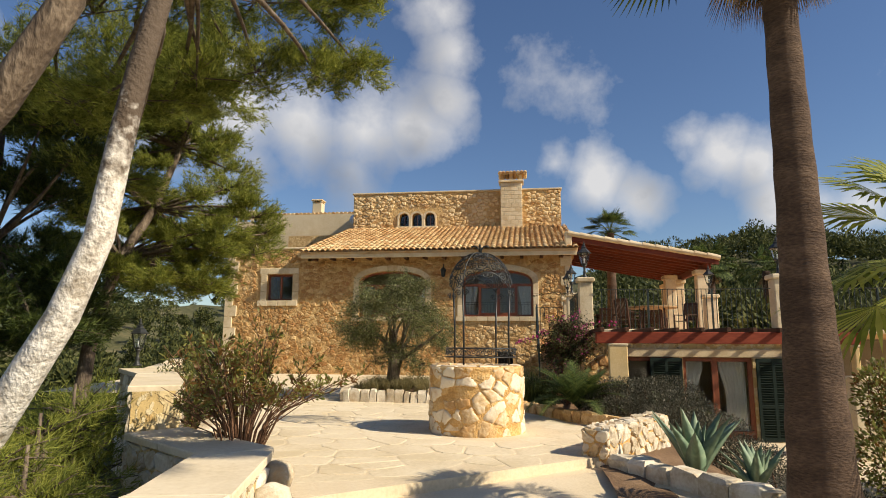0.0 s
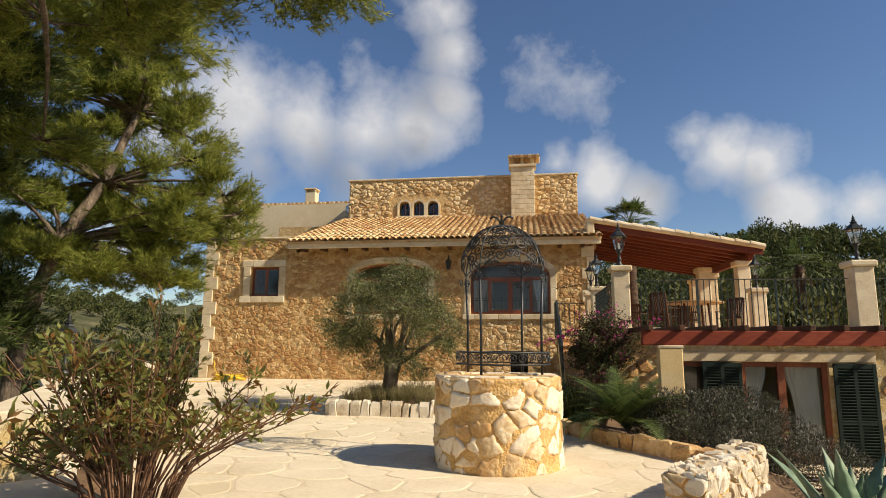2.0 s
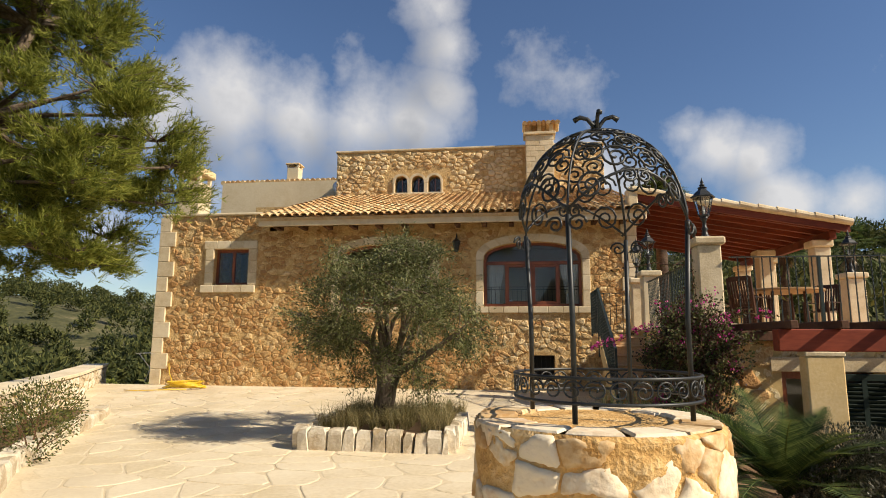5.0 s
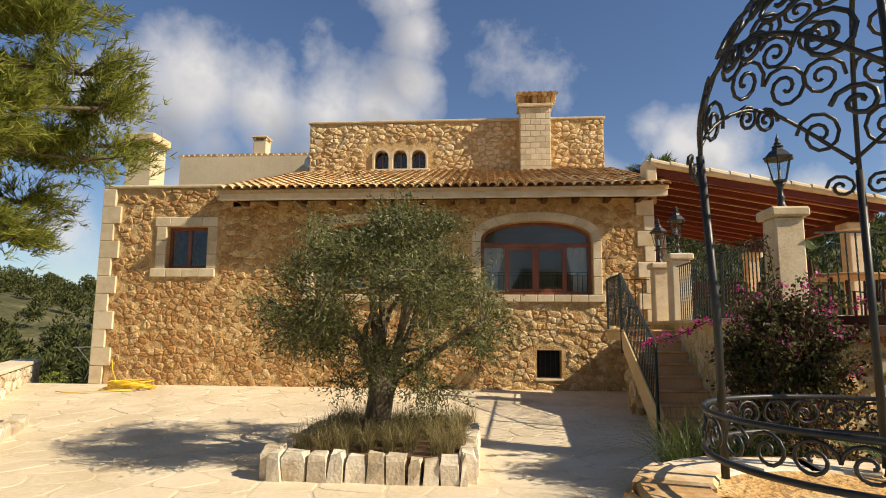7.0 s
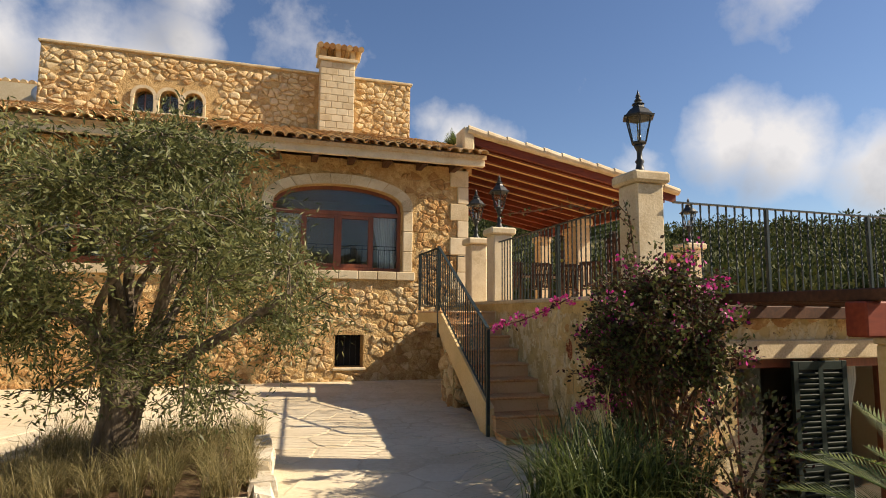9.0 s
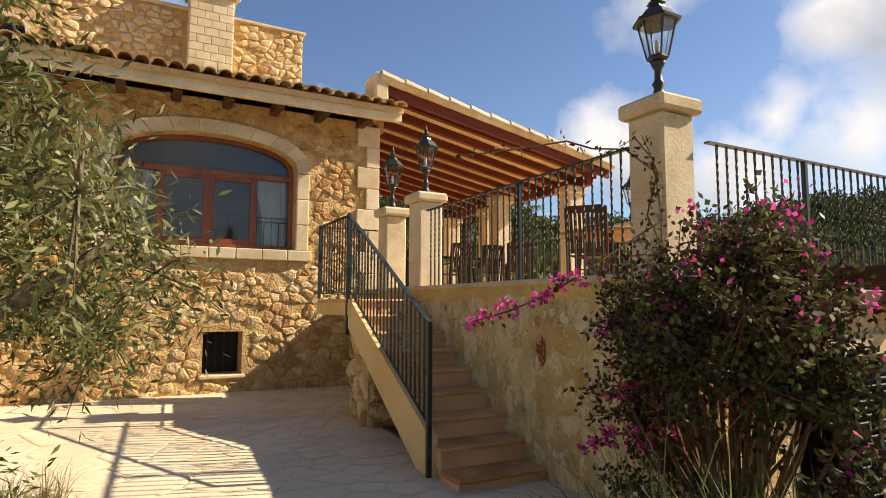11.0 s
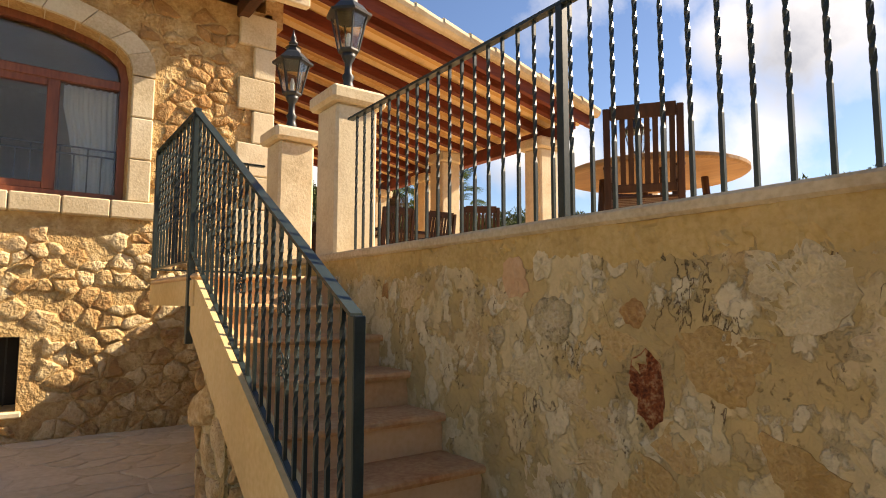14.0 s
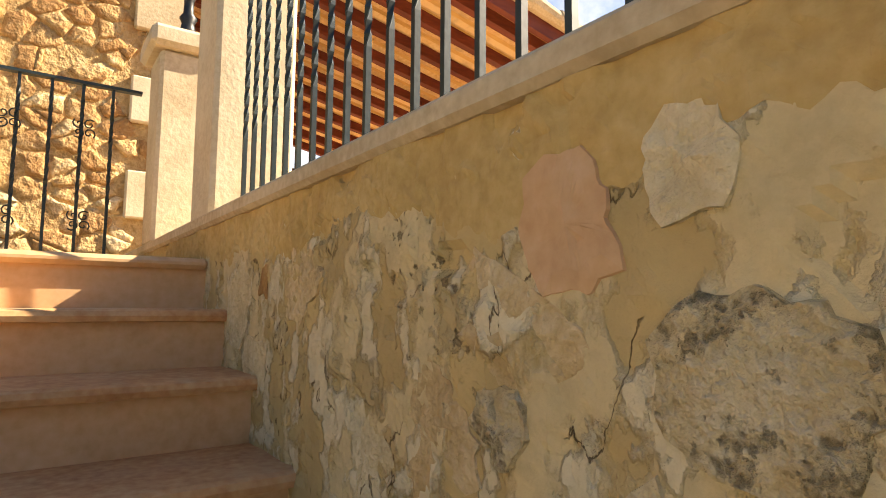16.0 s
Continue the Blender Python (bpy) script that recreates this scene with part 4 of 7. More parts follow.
for i in range(11):
    y = PY0 + 0.35 + i * 0.6
    r_ = Shape()
    r_.add([(PX0 + 0.02, y, PZ0 - 0.16), (PX1 - 0.1, y, PZ1 - 0.12), (PX1 - 0.1, y + 0.1, PZ1 - 0.12), (PX0 + 0.02, y + 0.1, PZ0 - 0.16), (PX0 + 0.02, y, PZ0 - 0.006), (PX1 - 0.1, y, PZ1 + 0.012), (PX1 - 0.1, y + 0.1, PZ1 + 0.012), (PX0 + 0.02, y + 0.1, PZ0 - 0.006)],
           [(3, 2, 1, 0), (4, 5, 6, 7), (0, 1, 5, 4), (1, 2, 6, 5), (2, 3, 7, 6), (3, 0, 4, 7)])
    part("rafter", r_, RAFTER, porch)
fas = Shape()
fas.add([(PX0, PY0 + 0.06, PZ0 - 0.2), (PX1 - 0.02, PY0 + 0.06, PZ1 - 0.16), (PX1 - 0.02, PY0 + 0.14, PZ1 - 0.16), (PX0, PY0 + 0.14, PZ0 - 0.2), (PX0, PY0 + 0.06, PZ0 - 0.003), (PX1 - 0.02, PY0 + 0.06, PZ1 - 0.003), (PX1 - 0.02, PY0 + 0.14, PZ1 - 0.003), (PX0, PY0 + 0.14, PZ0 - 0.003)],
        [(3, 2, 1, 0), (4, 5, 6, 7), (0, 1, 5, 4), (1, 2, 6, 5), (2, 3, 7, 6), (3, 0, 4, 7)])
part("barge_board", fas, RAFTER, porch)
for i in range(12):
    t0, t1 = i / 12, (i + 1.08) / 12
    a = Vector((PX0 - 0.12 + (PX1 - PX0 + 0.14) * t0, PY0 + 0.02, PZ0 + 0.075 + (PZ1 - PZ0) * t0 + 0.012))
    b = Vector((PX0 - 0.12 + (PX1 - PX0 + 0.14) * min(t1, 1), PY0 + 0.02, PZ0 + 0.075 + (PZ1 - PZ0) * min(t1, 1) - 0.008))
    part("verge_tile", Shape().tube([a, b], [0.098, 0.085], 10), PALE_STONE, porch)
over = Shape()
for i in range(30):
    y = PY0 + 0.22 + i * 0.21
    over.tube([(PX0, y, PZ0 + 0.06), (PX1 + 0.06, y, PZ1 + 0.06)], 0.095, 8)
part("tile_rows", over, TILE, porch)["kind"] = "stuff"
# stepped pale end where the lean-to meets the house
part("end_block", Shape().box(PX0 - 0.22, PX0 + 0.02, PY0 - 0.02, PY0 + 0.5, 4.88, 5.5, 0.03), PALE_STONE, porch, "pale stone end block against the eaves")
for x, y in ((6.2, 21.95), (5.5, 23.6), (6.2, 25.2), (6.2, 27.2)):
    c = thing("porch_column", (x, y, TZ - 0.02), "square cream stone column carrying the porch roof", "column", "porch columns")
    part("shaft", Shape().box(x - 0.19, x + 0.19, y - 0.19, y + 0.19, TZ - 0.02, 3.98, 0.02), PALE_STONE, c)
    part("capital", Shape().box(x - 0.25, x + 0.25, y - 0.25, y + 0.25, 3.98, 4.16, 0.03), PALE_STONE, c)

# ---- facade stonework ----


def near_arch(x, z, cx, half, grow):
    if not (2.5 - 0.2 < z < 4.2 + grow) or abs(x - cx) > half + grow:
        return False
    if z < 3.72:
        return True
    u = min(1.0, abs(x - cx) / (half + grow))
    return z < 3.72 + (0.48 + grow) * (max(0.0, 1 - u * u) ** 0.5) ** 0.75


def facade_free(x, z):
    if near_arch(x, z, -0.98, 1.27, 0.2) or near_arch(x, z, -4.9, 1.27, 0.2):
        return False
    if in_box(x, z, -10.1, -8.5, 2.87, 4.37) or in_box(x, z, -1.03, -0.42, 0.6, 1.29):
        return False
    if x < X0 + 0.3 + (0.14 if int((z - 0.38) / 0.42) % 2 else 0) or x > X1 - (0.3 if int((z - 0.38) / 0.36) % 2 else 0.16):
        return False
    return z < (5.07 if x < -8.25 else 4.62)


rubble(house, lambda u, v, o: (X0 + u, FY - o, 0.3 + v), X1 - X0, 4.8, 0.18, 0.135, OCHRE_STONE, lambda u, v: facade_free(X0 + u, 0.3 + v), 0.004, 0.02, 3,
       lambda u, v: X0 + u > -2.0 and 0.3 + v < 2.4, rough=0.3, jitter=0.64, drop=0.15, ragged=0.04)
rubble(house, lambda u, v, o: (UX0 + u, UY - o, 6.6 + v), UX1 - UX0, 1.95, 0.235, 0.165, OCHRE_STONE,
       lambda u, v: not in_box(UX0 + u, 6.6 + v, -6.08, -3.92, 6.8, 7.85) and not in_box(UX0 + u, 6.6 + v, -1.08, -0.02, 6, 9) and v < 1.94, 0.012, 0.035, 5, rough=0.5, jitter=0.5, drop=0.07, ragged=0.09)


def block(name, x0, x1, z0, z1, proud, depth, parent, y=FY, b=0.012):
    part(name, Shape().box(x0 + 0.003, x1 - 0.003, y - proud, y + depth, z0 + 0.003, z1 - 0.003, b), PALE_STONE, parent)


def voussoirs(parent, cx, half, spring, crown, wide, n, y, proud, depth, power=0.75):
    def at(a, grow):
        return (cx + (half + grow) * math.cos(a), spring + (crown - spring + grow) * (abs(math.sin(a)) ** power) if grow == 0 else spring + (crown - spring + grow) * (abs(math.sin(a)) ** power))
    for i in range(n):
        a0, a1 = math.pi * i / n + 0.004, math.pi * (i + 1) / n - 0.004
        steps = [a0 + (a1 - a0) * k / 4 for k in range(5)]
        outline = [at(a, 0.0) for a in steps][::-1] + [at(a, wide) for a in steps]
        part("voussoir", Shape().prism(outline, y - proud, y + depth), PALE_STONE, parent)


for cx in (-0.98, -4.9):
    voussoirs(house, cx, 1.27, 3.72, 4.2, 0.2, 11, FY, 0.045, 0.26)
    for side in (-1, 1):
        for j in range(3):
            z0 = 2.5 + j * 0.4067
            a, b = (cx - 1.47, cx - 1.27) if side < 0 else (cx + 1.27, cx + 1.47)
            block("jamb_stone", a, b, z0, z0 + 0.4067, 0.045, 0.26, house)
    for j in range(8):
        x = cx - 1.52 + j * 0.38
        block("sill_stone", x, x + 0.38, 2.33, 2.5, 0.075, 0.26, house)
for j in range(4):
    block("sill_stone", -10.15 + j * 0.4, -9.75 + j * 0.4, 2.9, 3.11, 0.06, 0.2, house)
    block("lintel_stone", -10.1 + j * 0.39, -9.71 + j * 0.39, 4.12, 4.35, 0.04, 0.2, house)
for j in range(3):
    block("jamb_stone", -10.05, -9.8, 3.11 + j * 0.3367, 3.11 + (j + 1) * 0.3367, 0.04, 0.2, house)
    block("jamb_stone", -8.78, -8.53, 3.11 + j * 0.3367, 3.11 + (j + 1) * 0.3367, 0.04, 0.2, house)
for j in range(11):
    z = 0.38 + j * 0.425
    long_ = 0.44 if j % 2 else 0.28
    block("quoin", X0 - 0.05, X0 + long_, z, z + 0.425, 0.05, 0.4, house)
for j in range(12):
    z = 0.4 + j * 0.355
    long_ = 0.36 if j in (5, 7, 9, 11) else 0.2
    if z > 1.6:
        block("quoin", X1 - long_, X1 + 0.04, z, z + 0.355, 0.05, 0.4, house)
vent = thing("wall_vent", (-0.725, FY + 0.3, 0.64), "small dark square vent opening in the stone wall", "vent")
# Black sheet stands in for the shade deep in the vent.
part("back", Shape().box(-1.05, -0.4, FY + 0.42, FY + 0.47, 0.6, 1.3), FLATBLACK, vent)
part("sill", Shape().box(-1.04, -0.41, FY - 0.05, FY + 0.3, 0.585, 0.638, 0.012), PALE_STONE, vent)
for j in range(4):
    part("bar", Shape().box(-0.9 + j * 0.117, -0.885 + j * 0.117, FY + 0.36, FY + 0.375, 0.64, 1.26), IRON, vent)

# triple window of the upper wall
tri_w = thing("window_upper", (-5.0, UY, 6.9), "three small arched windows in a pale stone surround", "window", kind="structure")
for cx in (-5.62, -5.0, -4.38):
    voussoirs(tri_w, cx, 0.235, 7.34, 7.62, 0.085, 5, UY, 0.06, 0.2)
    pane = arch(cx, 0.232, 6.985, 7.34, 7.615, 10)
    part("pane", Shape().prism(pane, UY + 0.2, UY + 0.212), GLASS, tri_w)
    part("window_frame", Shape().box(cx - 0.012, cx + 0.012, UY + 0.18, UY + 0.235, 6.98, 7.6), WOOD, tri_w)
    # Black sheet painted in place of the unlit room behind the pane.
    part("backing", Shape().box(cx - 0.3, cx + 0.3, UY + 0.5, UY + 0.52, 6.9, 7.8), FLATBLACK, tri_w)
for x0, x1 in ((-5.94, -5.855), (-5.385, -5.235), (-4.765, -4.615), (-4.145, -4.06)):
    block("jamb_stone", x0, x1, 6.98, 7.34, 0.06, 0.2, tri_w, UY)
for j in range(3):
    block("sill_stone", -6.0 + j * 0.667, -5.333 + j * 0.667, 6.86, 6.98, 0.09, 0.2, tri_w, UY)

# chimney blocks
for row in range(12):
    z = 6.5 + row * 0.196
    off = 0.0 if row % 2 else -0.16
    for k in range(4):
        x0, x1 = max(-1.03, -1.03 + off + k * 0.32), min(-0.07, -1.03 + off + (k + 1) * 0.32)
        if x1 - x0 > 0.05:
            part("block", Shape().box(x0 + 0.006, x1 - 0.006, 26.53, 26.58, z + 0.006, z + 0.19, 0.008), PALE_STONE, chim)
    for k in range(2):
        part("block", Shape().box(-0.12, -0.06, 26.54 + k * 0.28, 26.81 + k * 0.28, z + 0.006, z + 0.19, 0.008), PALE_STONE, chim)
        part("block", Shape().box(-1.04, -0.98, 26.54 + k * 0.28, 26.81 + k * 0.28, z + 0.006, z + 0.19, 0.008), PALE_STONE, chim)

# ---- windows ----


def arched_window(cx, label):
    w = thing("arched_window", (cx, FY + 0.25, 2.5), label, "window", "arched windows")
    y0, y1 = FY + 0.22, FY + 0.29
    zt = 3.66
    rim = Shape()
    outer = arch(cx, 1.268, 2.502, 3.72, 4.198)
    inner = arch(cx, 1.2, 2.58, 3.72, 4.128)
    n = len(outer)
    for i in range(n):
        j = (i + 1) % n
        quad = [outer[i], outer[j], inner[j], inner[i]]
        rim.prism(quad, y0 - 0.02, y1)
    part("window_frame", welded(rim), WOOD, w, "red-brown wooden arched frame")
    part("transom", Shape().box(cx - 1.2, cx + 1.2, y0 - 0.015, y1, zt - 0.045, zt + 0.045, 0.008), WOOD, w)
    for x, h in ((-0.66, 0.05), (0.0, 0.075), (0.66, 0.05)):
        part("mullion", Shape().box(cx + x - h, cx + x + h, y0 - 0.015, y1, 2.58, zt - 0.045, 0.008), WOOD, w)
    for a, b in ((-0.61, -0.075), (0.075, 0.61)):
        for z in (2.58, zt - 0.11):
            part("sash_rail", Shape().box(cx + a, cx + b, y0, y1 - 0.01, z, z + 0.07, 0.006), WOOD, w)
    for a, b in ((-1.2, -0.71), (-0.61, -0.075), (0.075, 0.61), (0.71, 1.2)):
        part("pane", Shape().box(cx + a, cx + b, y0 + 0.03, y0 + 0.036, 2.58, zt - 0.045), GLASS, w)
    top = [p for p in arch(cx, 1.2, zt + 0.045, 3.72, 4.128)]
    part("pane", Shape().prism(top, y0 + 0.03, y0 + 0.036), GLASS, w)
    return w


def curtain(x0, x1, y, z0, z1, label, waist=1.0):
    c = Shape()
    n, rows = 28, 8
    for j in range(rows + 1):
        z = z0 + (z1 - z0) * j / rows
        k = 1 - (1 - waist) * math.sin(math.pi * min(1.0, (j / rows) * 1.15)) if waist < 1 else 1.0
        for i in range(n + 1):
            x = x0 + (x1 - x0) * k * i / n
            c.v.append((x, y + 0.03 * math.sin(i * 1.9) + 0.008 * math.sin(i * 5.1 + j), z))
    for j in range(rows):
        for i in range(n):
            a = j * (n + 1) + i
            c.f.append((a, a + 1, a + n + 2, a + n + 1))
    single("curtain", c, CURTAIN, label, "curtain", at=(x0, y, z0), smooth=True)


for cx in (-0.98, -4.9):
    arched_window(cx, "red-brown wooden arched window with clear panes and cream curtains")
    curtain(cx - 1.2, cx - 0.75, FY + 0.45, 1.95, 3.66, "cream curtain hanging inside an arched window", 0.75)
    curtain(cx + 1.2, cx + 0.75, FY + 0.45, 1.95, 3.66, "cream curtain hanging inside an arched window", 0.75)
for cx in (-0.98, -4.9):
    guard = thing("window_guard", (cx, FY + 0.36, 2.5), "low black iron guard rail inside an arched window", "railing", "window guards")
    for z in (2.96, 3.03):
        part("guard_rail", Shape().box(cx - 1.26, cx + 1.26, FY + 0.352, FY + 0.368, z, z + 0.014), IRON, guard)
    for i in range(22):
        x = cx - 1.2 + i * 0.1143
        part("guard_bar", Shape().box(x - 0.006, x + 0.006, FY + 0.354, FY + 0.366, 2.5, 3.04 if i % 2 else 2.96), IRON, guard)
candle = thing("candle", (-1.56, FY + 0.45, 2.5), "thick cream pillar candle standing on the window sill", "candle")
part("wax", Shape().turned([(0.045, 0.0), (0.05, 0.01), (0.05, 0.19), (0.04, 0.2), (0.01, 0.19)], 16, (-1.56, FY + 0.45, 2.5)), WHITE, candle)
part("wick", Shape().tube([(-1.56, FY + 0.45, 2.68), (-1.56, FY + 0.45, 2.715)], 0.003, 5), FLATBLACK, candle)
sw = thing("small_window", (-9.29, FY + 0.2, 3.11), "small two-leaf red-brown wooden window in a stone surround", "window")
for x0, x1 in ((-9.8, -9.73), (-9.33, -9.25), (-8.85, -8.78)):
    part("window_frame", Shape().box(x0, x1, FY + 0.15, FY + 0.22, 3.112, 4.118, 0.008), WOOD, sw)
for x0, x1 in ((-9.73, -9.33), (-9.25, -8.85)):
    for z0, z1 in ((3.112, 3.19), (4.04, 4.118)):
        part("sash_rail", Shape().box(x0, x1, FY + 0.155, FY + 0.215, z0, z1, 0.006), WOOD, sw)
    part("pane", Shape().box(x0, x1, FY + 0.18, FY + 0.186, 3.19, 4.04), GLASS, sw)

# ---- the well ----
WC = Vector((-0.82, 10.05, 0.1))
well = thing("well", WC, "round field-stone well with cream and orange stones", "well")
WR, WH = 0.77, 1.07
drum = Shape()
NU, NV = 150, 36
for j in range(NV + 1):
    for i in range(NU):
        a_, z = 2 * math.pi * i / NU, WH * j / NV
        px, py = math.cos(a_) * WR, math.sin(a_) * WR
        o = 0.022 * noise.noise(Vector((px * 5, py * 5, z * 5))) + 0.012 * noise.noise(Vector((px * 14, py * 14, z * 14))) - (0.02 if j == NV else 0.0)
        drum.v.append((WC.x + math.cos(a_) * (WR + o), WC.y + math.sin(a_) * (WR + o), WC.z + z))
for j in range(NV):
    for i in range(NU):
        drum.f.append((j * NU + i, j * NU + (i + 1) % NU, (j + 1) * NU + (i + 1) % NU, (j + 1) * NU + i))
part("shaft_wall", drum, WELL_MORTAR, well)
part("shaft_lining", Shape().turned([(WR - 0.03, WH - 0.005), (WR - 0.26, WH - 0.005), (WR - 0.26, 0.25)], 40, WC), WELL_MORTAR, well)
rubble(well, lambda u, v, o: (WC.x + (WR + o) * math.cos(u / WR), WC.y + (WR + o) * math.sin(u / WR), WC.z + v), 2 * math.pi * WR, WH - 0.01, 0.23, 0.2, WELL_STONE, gap=0.01, proud=0.014, seed=11,
       single_pieces=lambda u, v: True, rough=0.35, jitter=0.62, drop=0.27, ragged=0.03)
for k in range(13):
    a0, a1 = 2 * math.pi * k / 13 + 0.03, 2 * math.pi * (k + 1) / 13 - 0.03
    r0, r1 = WR - 0.28 + rng.uniform(-0.02, 0.03), WR + rng.uniform(-0.05, 0.02)
    z = WC.z + WH + rng.uniform(-0.01, 0.012)
    outline = [(WC.x + r1 * math.cos(a0 + (a1 - a0) * i / 3), WC.y + r1 * math.sin(a0 + (a1 - a0) * i / 3)) for i in range(4)]
    outline += [(WC.x + r0 * math.cos(a1 + (a0 - a1) * i / 3), WC.y + r0 * math.sin(a1 + (a0 - a1) * i / 3)) for i in range(4)]
    part("rim_stone", Shape().slab(outline, z - 0.05, z + 0.012, 0.015), WELL_STONE, well)

WC = Vector((-0.75, 10.05, 0.1))
gaz = thing("iron_well_canopy", (WC.x, WC.y, WC.z + WH), "black wrought-iron scrolled domed canopy standing on the well", "canopy")
PZ, GR, DZ, DTOP = WC.z + WH + 0.02, 0.52, 2.38, 3.06
POLES = [radians(a) for a in (243, 336, 63, 153)]


def on_dome(a, t, out=0.0):
    """A point of the dome: bearing a, t from 0 at its foot to 1 at the crown."""
    e = t * math.pi / 2
    r = (GR + 0.03 + out) * math.cos(e) ** 0.9 if t < 1 else 0.0
    return Vector((WC.x + r * math.cos(a), WC.y + r * math.sin(a), DZ + (DTOP - DZ + out) * math.sin(e)))


for a in POLES:
    part("pole", Shape().tube([(WC.x + GR * math.cos(a), WC.y + GR * math.sin(a), PZ), (WC.x + GR * math.cos(a), WC.y + GR * math.sin(a), 1.8), on_dome(a, 0.02)], 0.016, 8), IRON, gaz, smooth=True)
    part("rib", Shape().tube([on_dome(a, i / 12) for i in range(13)], 0.014, 6, flat=0.6), IRON, gaz, smooth=True)
for z, r in ((1.31, GR + 0.06), (1.45, GR + 0.06)):
    part("hoop", Shape().tube([(WC.x + r * math.cos(2 * math.pi * i / 40), WC.y + r * math.sin(2 * math.pi * i / 40), z) for i in range(41)], 0.011, 6, False), IRON, gaz, smooth=True)


def scroll(place, size, turns, flip, n=22):
    """Flat spiral points in two axes."""
    pts = []
    for i in range(n):
        t = i / (n - 1)
        a = turns * 2 * math.pi * t
        r = size * (1 - t) ** 0.8 + size * 0.08
        pts.append(place(r * math.cos(a) * flip, r * math.sin(a)))
    return pts


for k in range(28):
    a = 2 * math.pi * k / 28
    flip = 1 if k % 2 else -1
    def band_at(u, v, a=a):
        return (WC.x + (GR + 0.06) * math.cos(a + u / GR), WC.y + (GR + 0.06) * math.sin(a + u / GR), 1.38 + v)
    part("band_scroll", Shape().tube(scroll(band_at, 0.055, 1.6, flip), 0.006, 5), IRON, gaz, smooth=True)
for q in range(4):
    a0 = POLES[q]
    wide = math.pi / 2
    # arched lower edge of each panel, from pole to pole
    part("arch_bar", Shape().tube([on_dome(a0 + wide * i / 16, 0.05 + 0.23 * math.sin(math.pi * i / 16)) for i in range(17)], 0.009, 6), IRON, gaz, smooth=True)
    for u, t, size, flip in ((0.16, 0.18, 0.085, 1), (0.84, 0.18, 0.085, -1), (0.36, 0.38, 0.09, 1), (0.64, 0.38, 0.09, -1), (0.16, 0.42, 0.08, -1), (0.84, 0.42, 0.08, 1), (0.5, 0.52, 0.075, 1), (0.27, 0.6, 0.075, 1),
                             (0.73, 0.6, 0.075, -1), (0.5, 0.72, 0.07, -1), (0.3, 0.8, 0.06, 1), (0.7, 0.8, 0.06, -1), (0.44, 0.24, 0.05, -1), (0.56, 0.24, 0.05, 1)):
        def panel_at(du, dv, u=u, t=t, a0=a0):
            tt = min(0.98, max(0.0, t + dv / 0.95))
            rad = max(0.12, (GR + 0.03) * math.cos(tt * math.pi / 2))
            return on_dome(a0 + wide * u + du / rad, tt)
        part("scroll", Shape().tube(scroll(panel_at, size, 1.8, flip, 20), 0.0085, 5), IRON, gaz, smooth=True)
    for side in (-1, 1):
        def curl_at(du, dv, a0=a0, side=side):
            return (WC.x + (GR + 0.05 + 0.4 * abs(du)) * math.cos(a0 + side * 0.12 + du / GR), WC.y + (GR + 0.05) * math.sin(a0 + side * 0.12 + du / GR), DZ - 0.04 + dv)
        part("pole_curl", Shape().tube(scroll(curl_at, 0.05, 1.5, side, 16), 0.008, 5), IRON, gaz, smooth=True)
    b = POLES[q] + 0.5
    part("crown_leaf", Shape().tube([Vector((WC.x, WC.y, DTOP)) + Vector((math.cos(b) * r, math.sin(b) * r, h)) for r, h in ((0.01, 0.0), (0.02, 0.06), (0.06, 0.11), (0.11, 0.125), (0.15, 0.10))], [0.016, 0.016, 0.014, 0.016, 0.02], 6), IRON, gaz, smooth=True)

# ---- olive bed ----
bedt = thing("planting_bed", (-3.4, 15.45, 0.12), "square planting bed edged with upright whitish stones", "planting bed")
BX0, BX1, BY0, BY1 = -4.42, -2.3, 14.4, 16.8
part("soil", Shape().slab([(BX0 + 0.1, BY0 + 0.1), (BX1 - 0.1, BY0 + 0.1), (BX1 - 0.1, BY1 - 0.1), (BX0 + 0.1, BY1 - 0.1)], 0.0, 0.36), SOIL, bedt)


def kerb_run(parent, p, q, z, h, w, size, seed, material=KERB, name="kerb_stone"):
    """A row of rough upright stones from p to q."""
    r = random.Random(seed)
    p, q = Vector((*p, 0)), Vector((*q, 0))
    d = (q - p)
    length = d.length
    d.normalize()
    s_ = Vector((-d.y, d.x, 0))
    t = 0.0
    while t < length - 0.04:
        step = min(size * r.uniform(0.75, 1.3), length - t)
        a, b = p + d * (t + 0.008), p + d * (t + step - 0.008)
        hh, ww = h * r.uniform(0.88, 1.08), w * r.uniform(0.85, 1.1)
        s = Shape()
        base = []
        for zz, grow in ((z - 0.05, 1.0), (z + hh * 0.75, r.uniform(0.95, 1.05)), (z + hh, 0.8)):
            for c, sgn in ((a, -1), (b, -1), (b, 1), (a, 1)):
                mid = (a + b) / 2
                o = mid + (c - mid) * (grow if grow > 0.9 else 0.82) + s_ * sgn * ww / 2 * grow
                base.append((o.x + r.uniform(-0.022, 0.022), o.y + r.uniform(-0.022, 0.022), zz + r.uniform(-0.02, 0.02)))
        f = [(0, 1, 5, 4), (1, 2, 6, 5), (2, 3, 7, 6), (3, 0, 4, 7), (4, 5, 9, 8), (5, 6, 10, 9), (6, 7, 11, 10), (7, 4, 8, 11), (8, 9, 10, 11)]
        part(name, s.add(base, f), material, parent)
        t += step


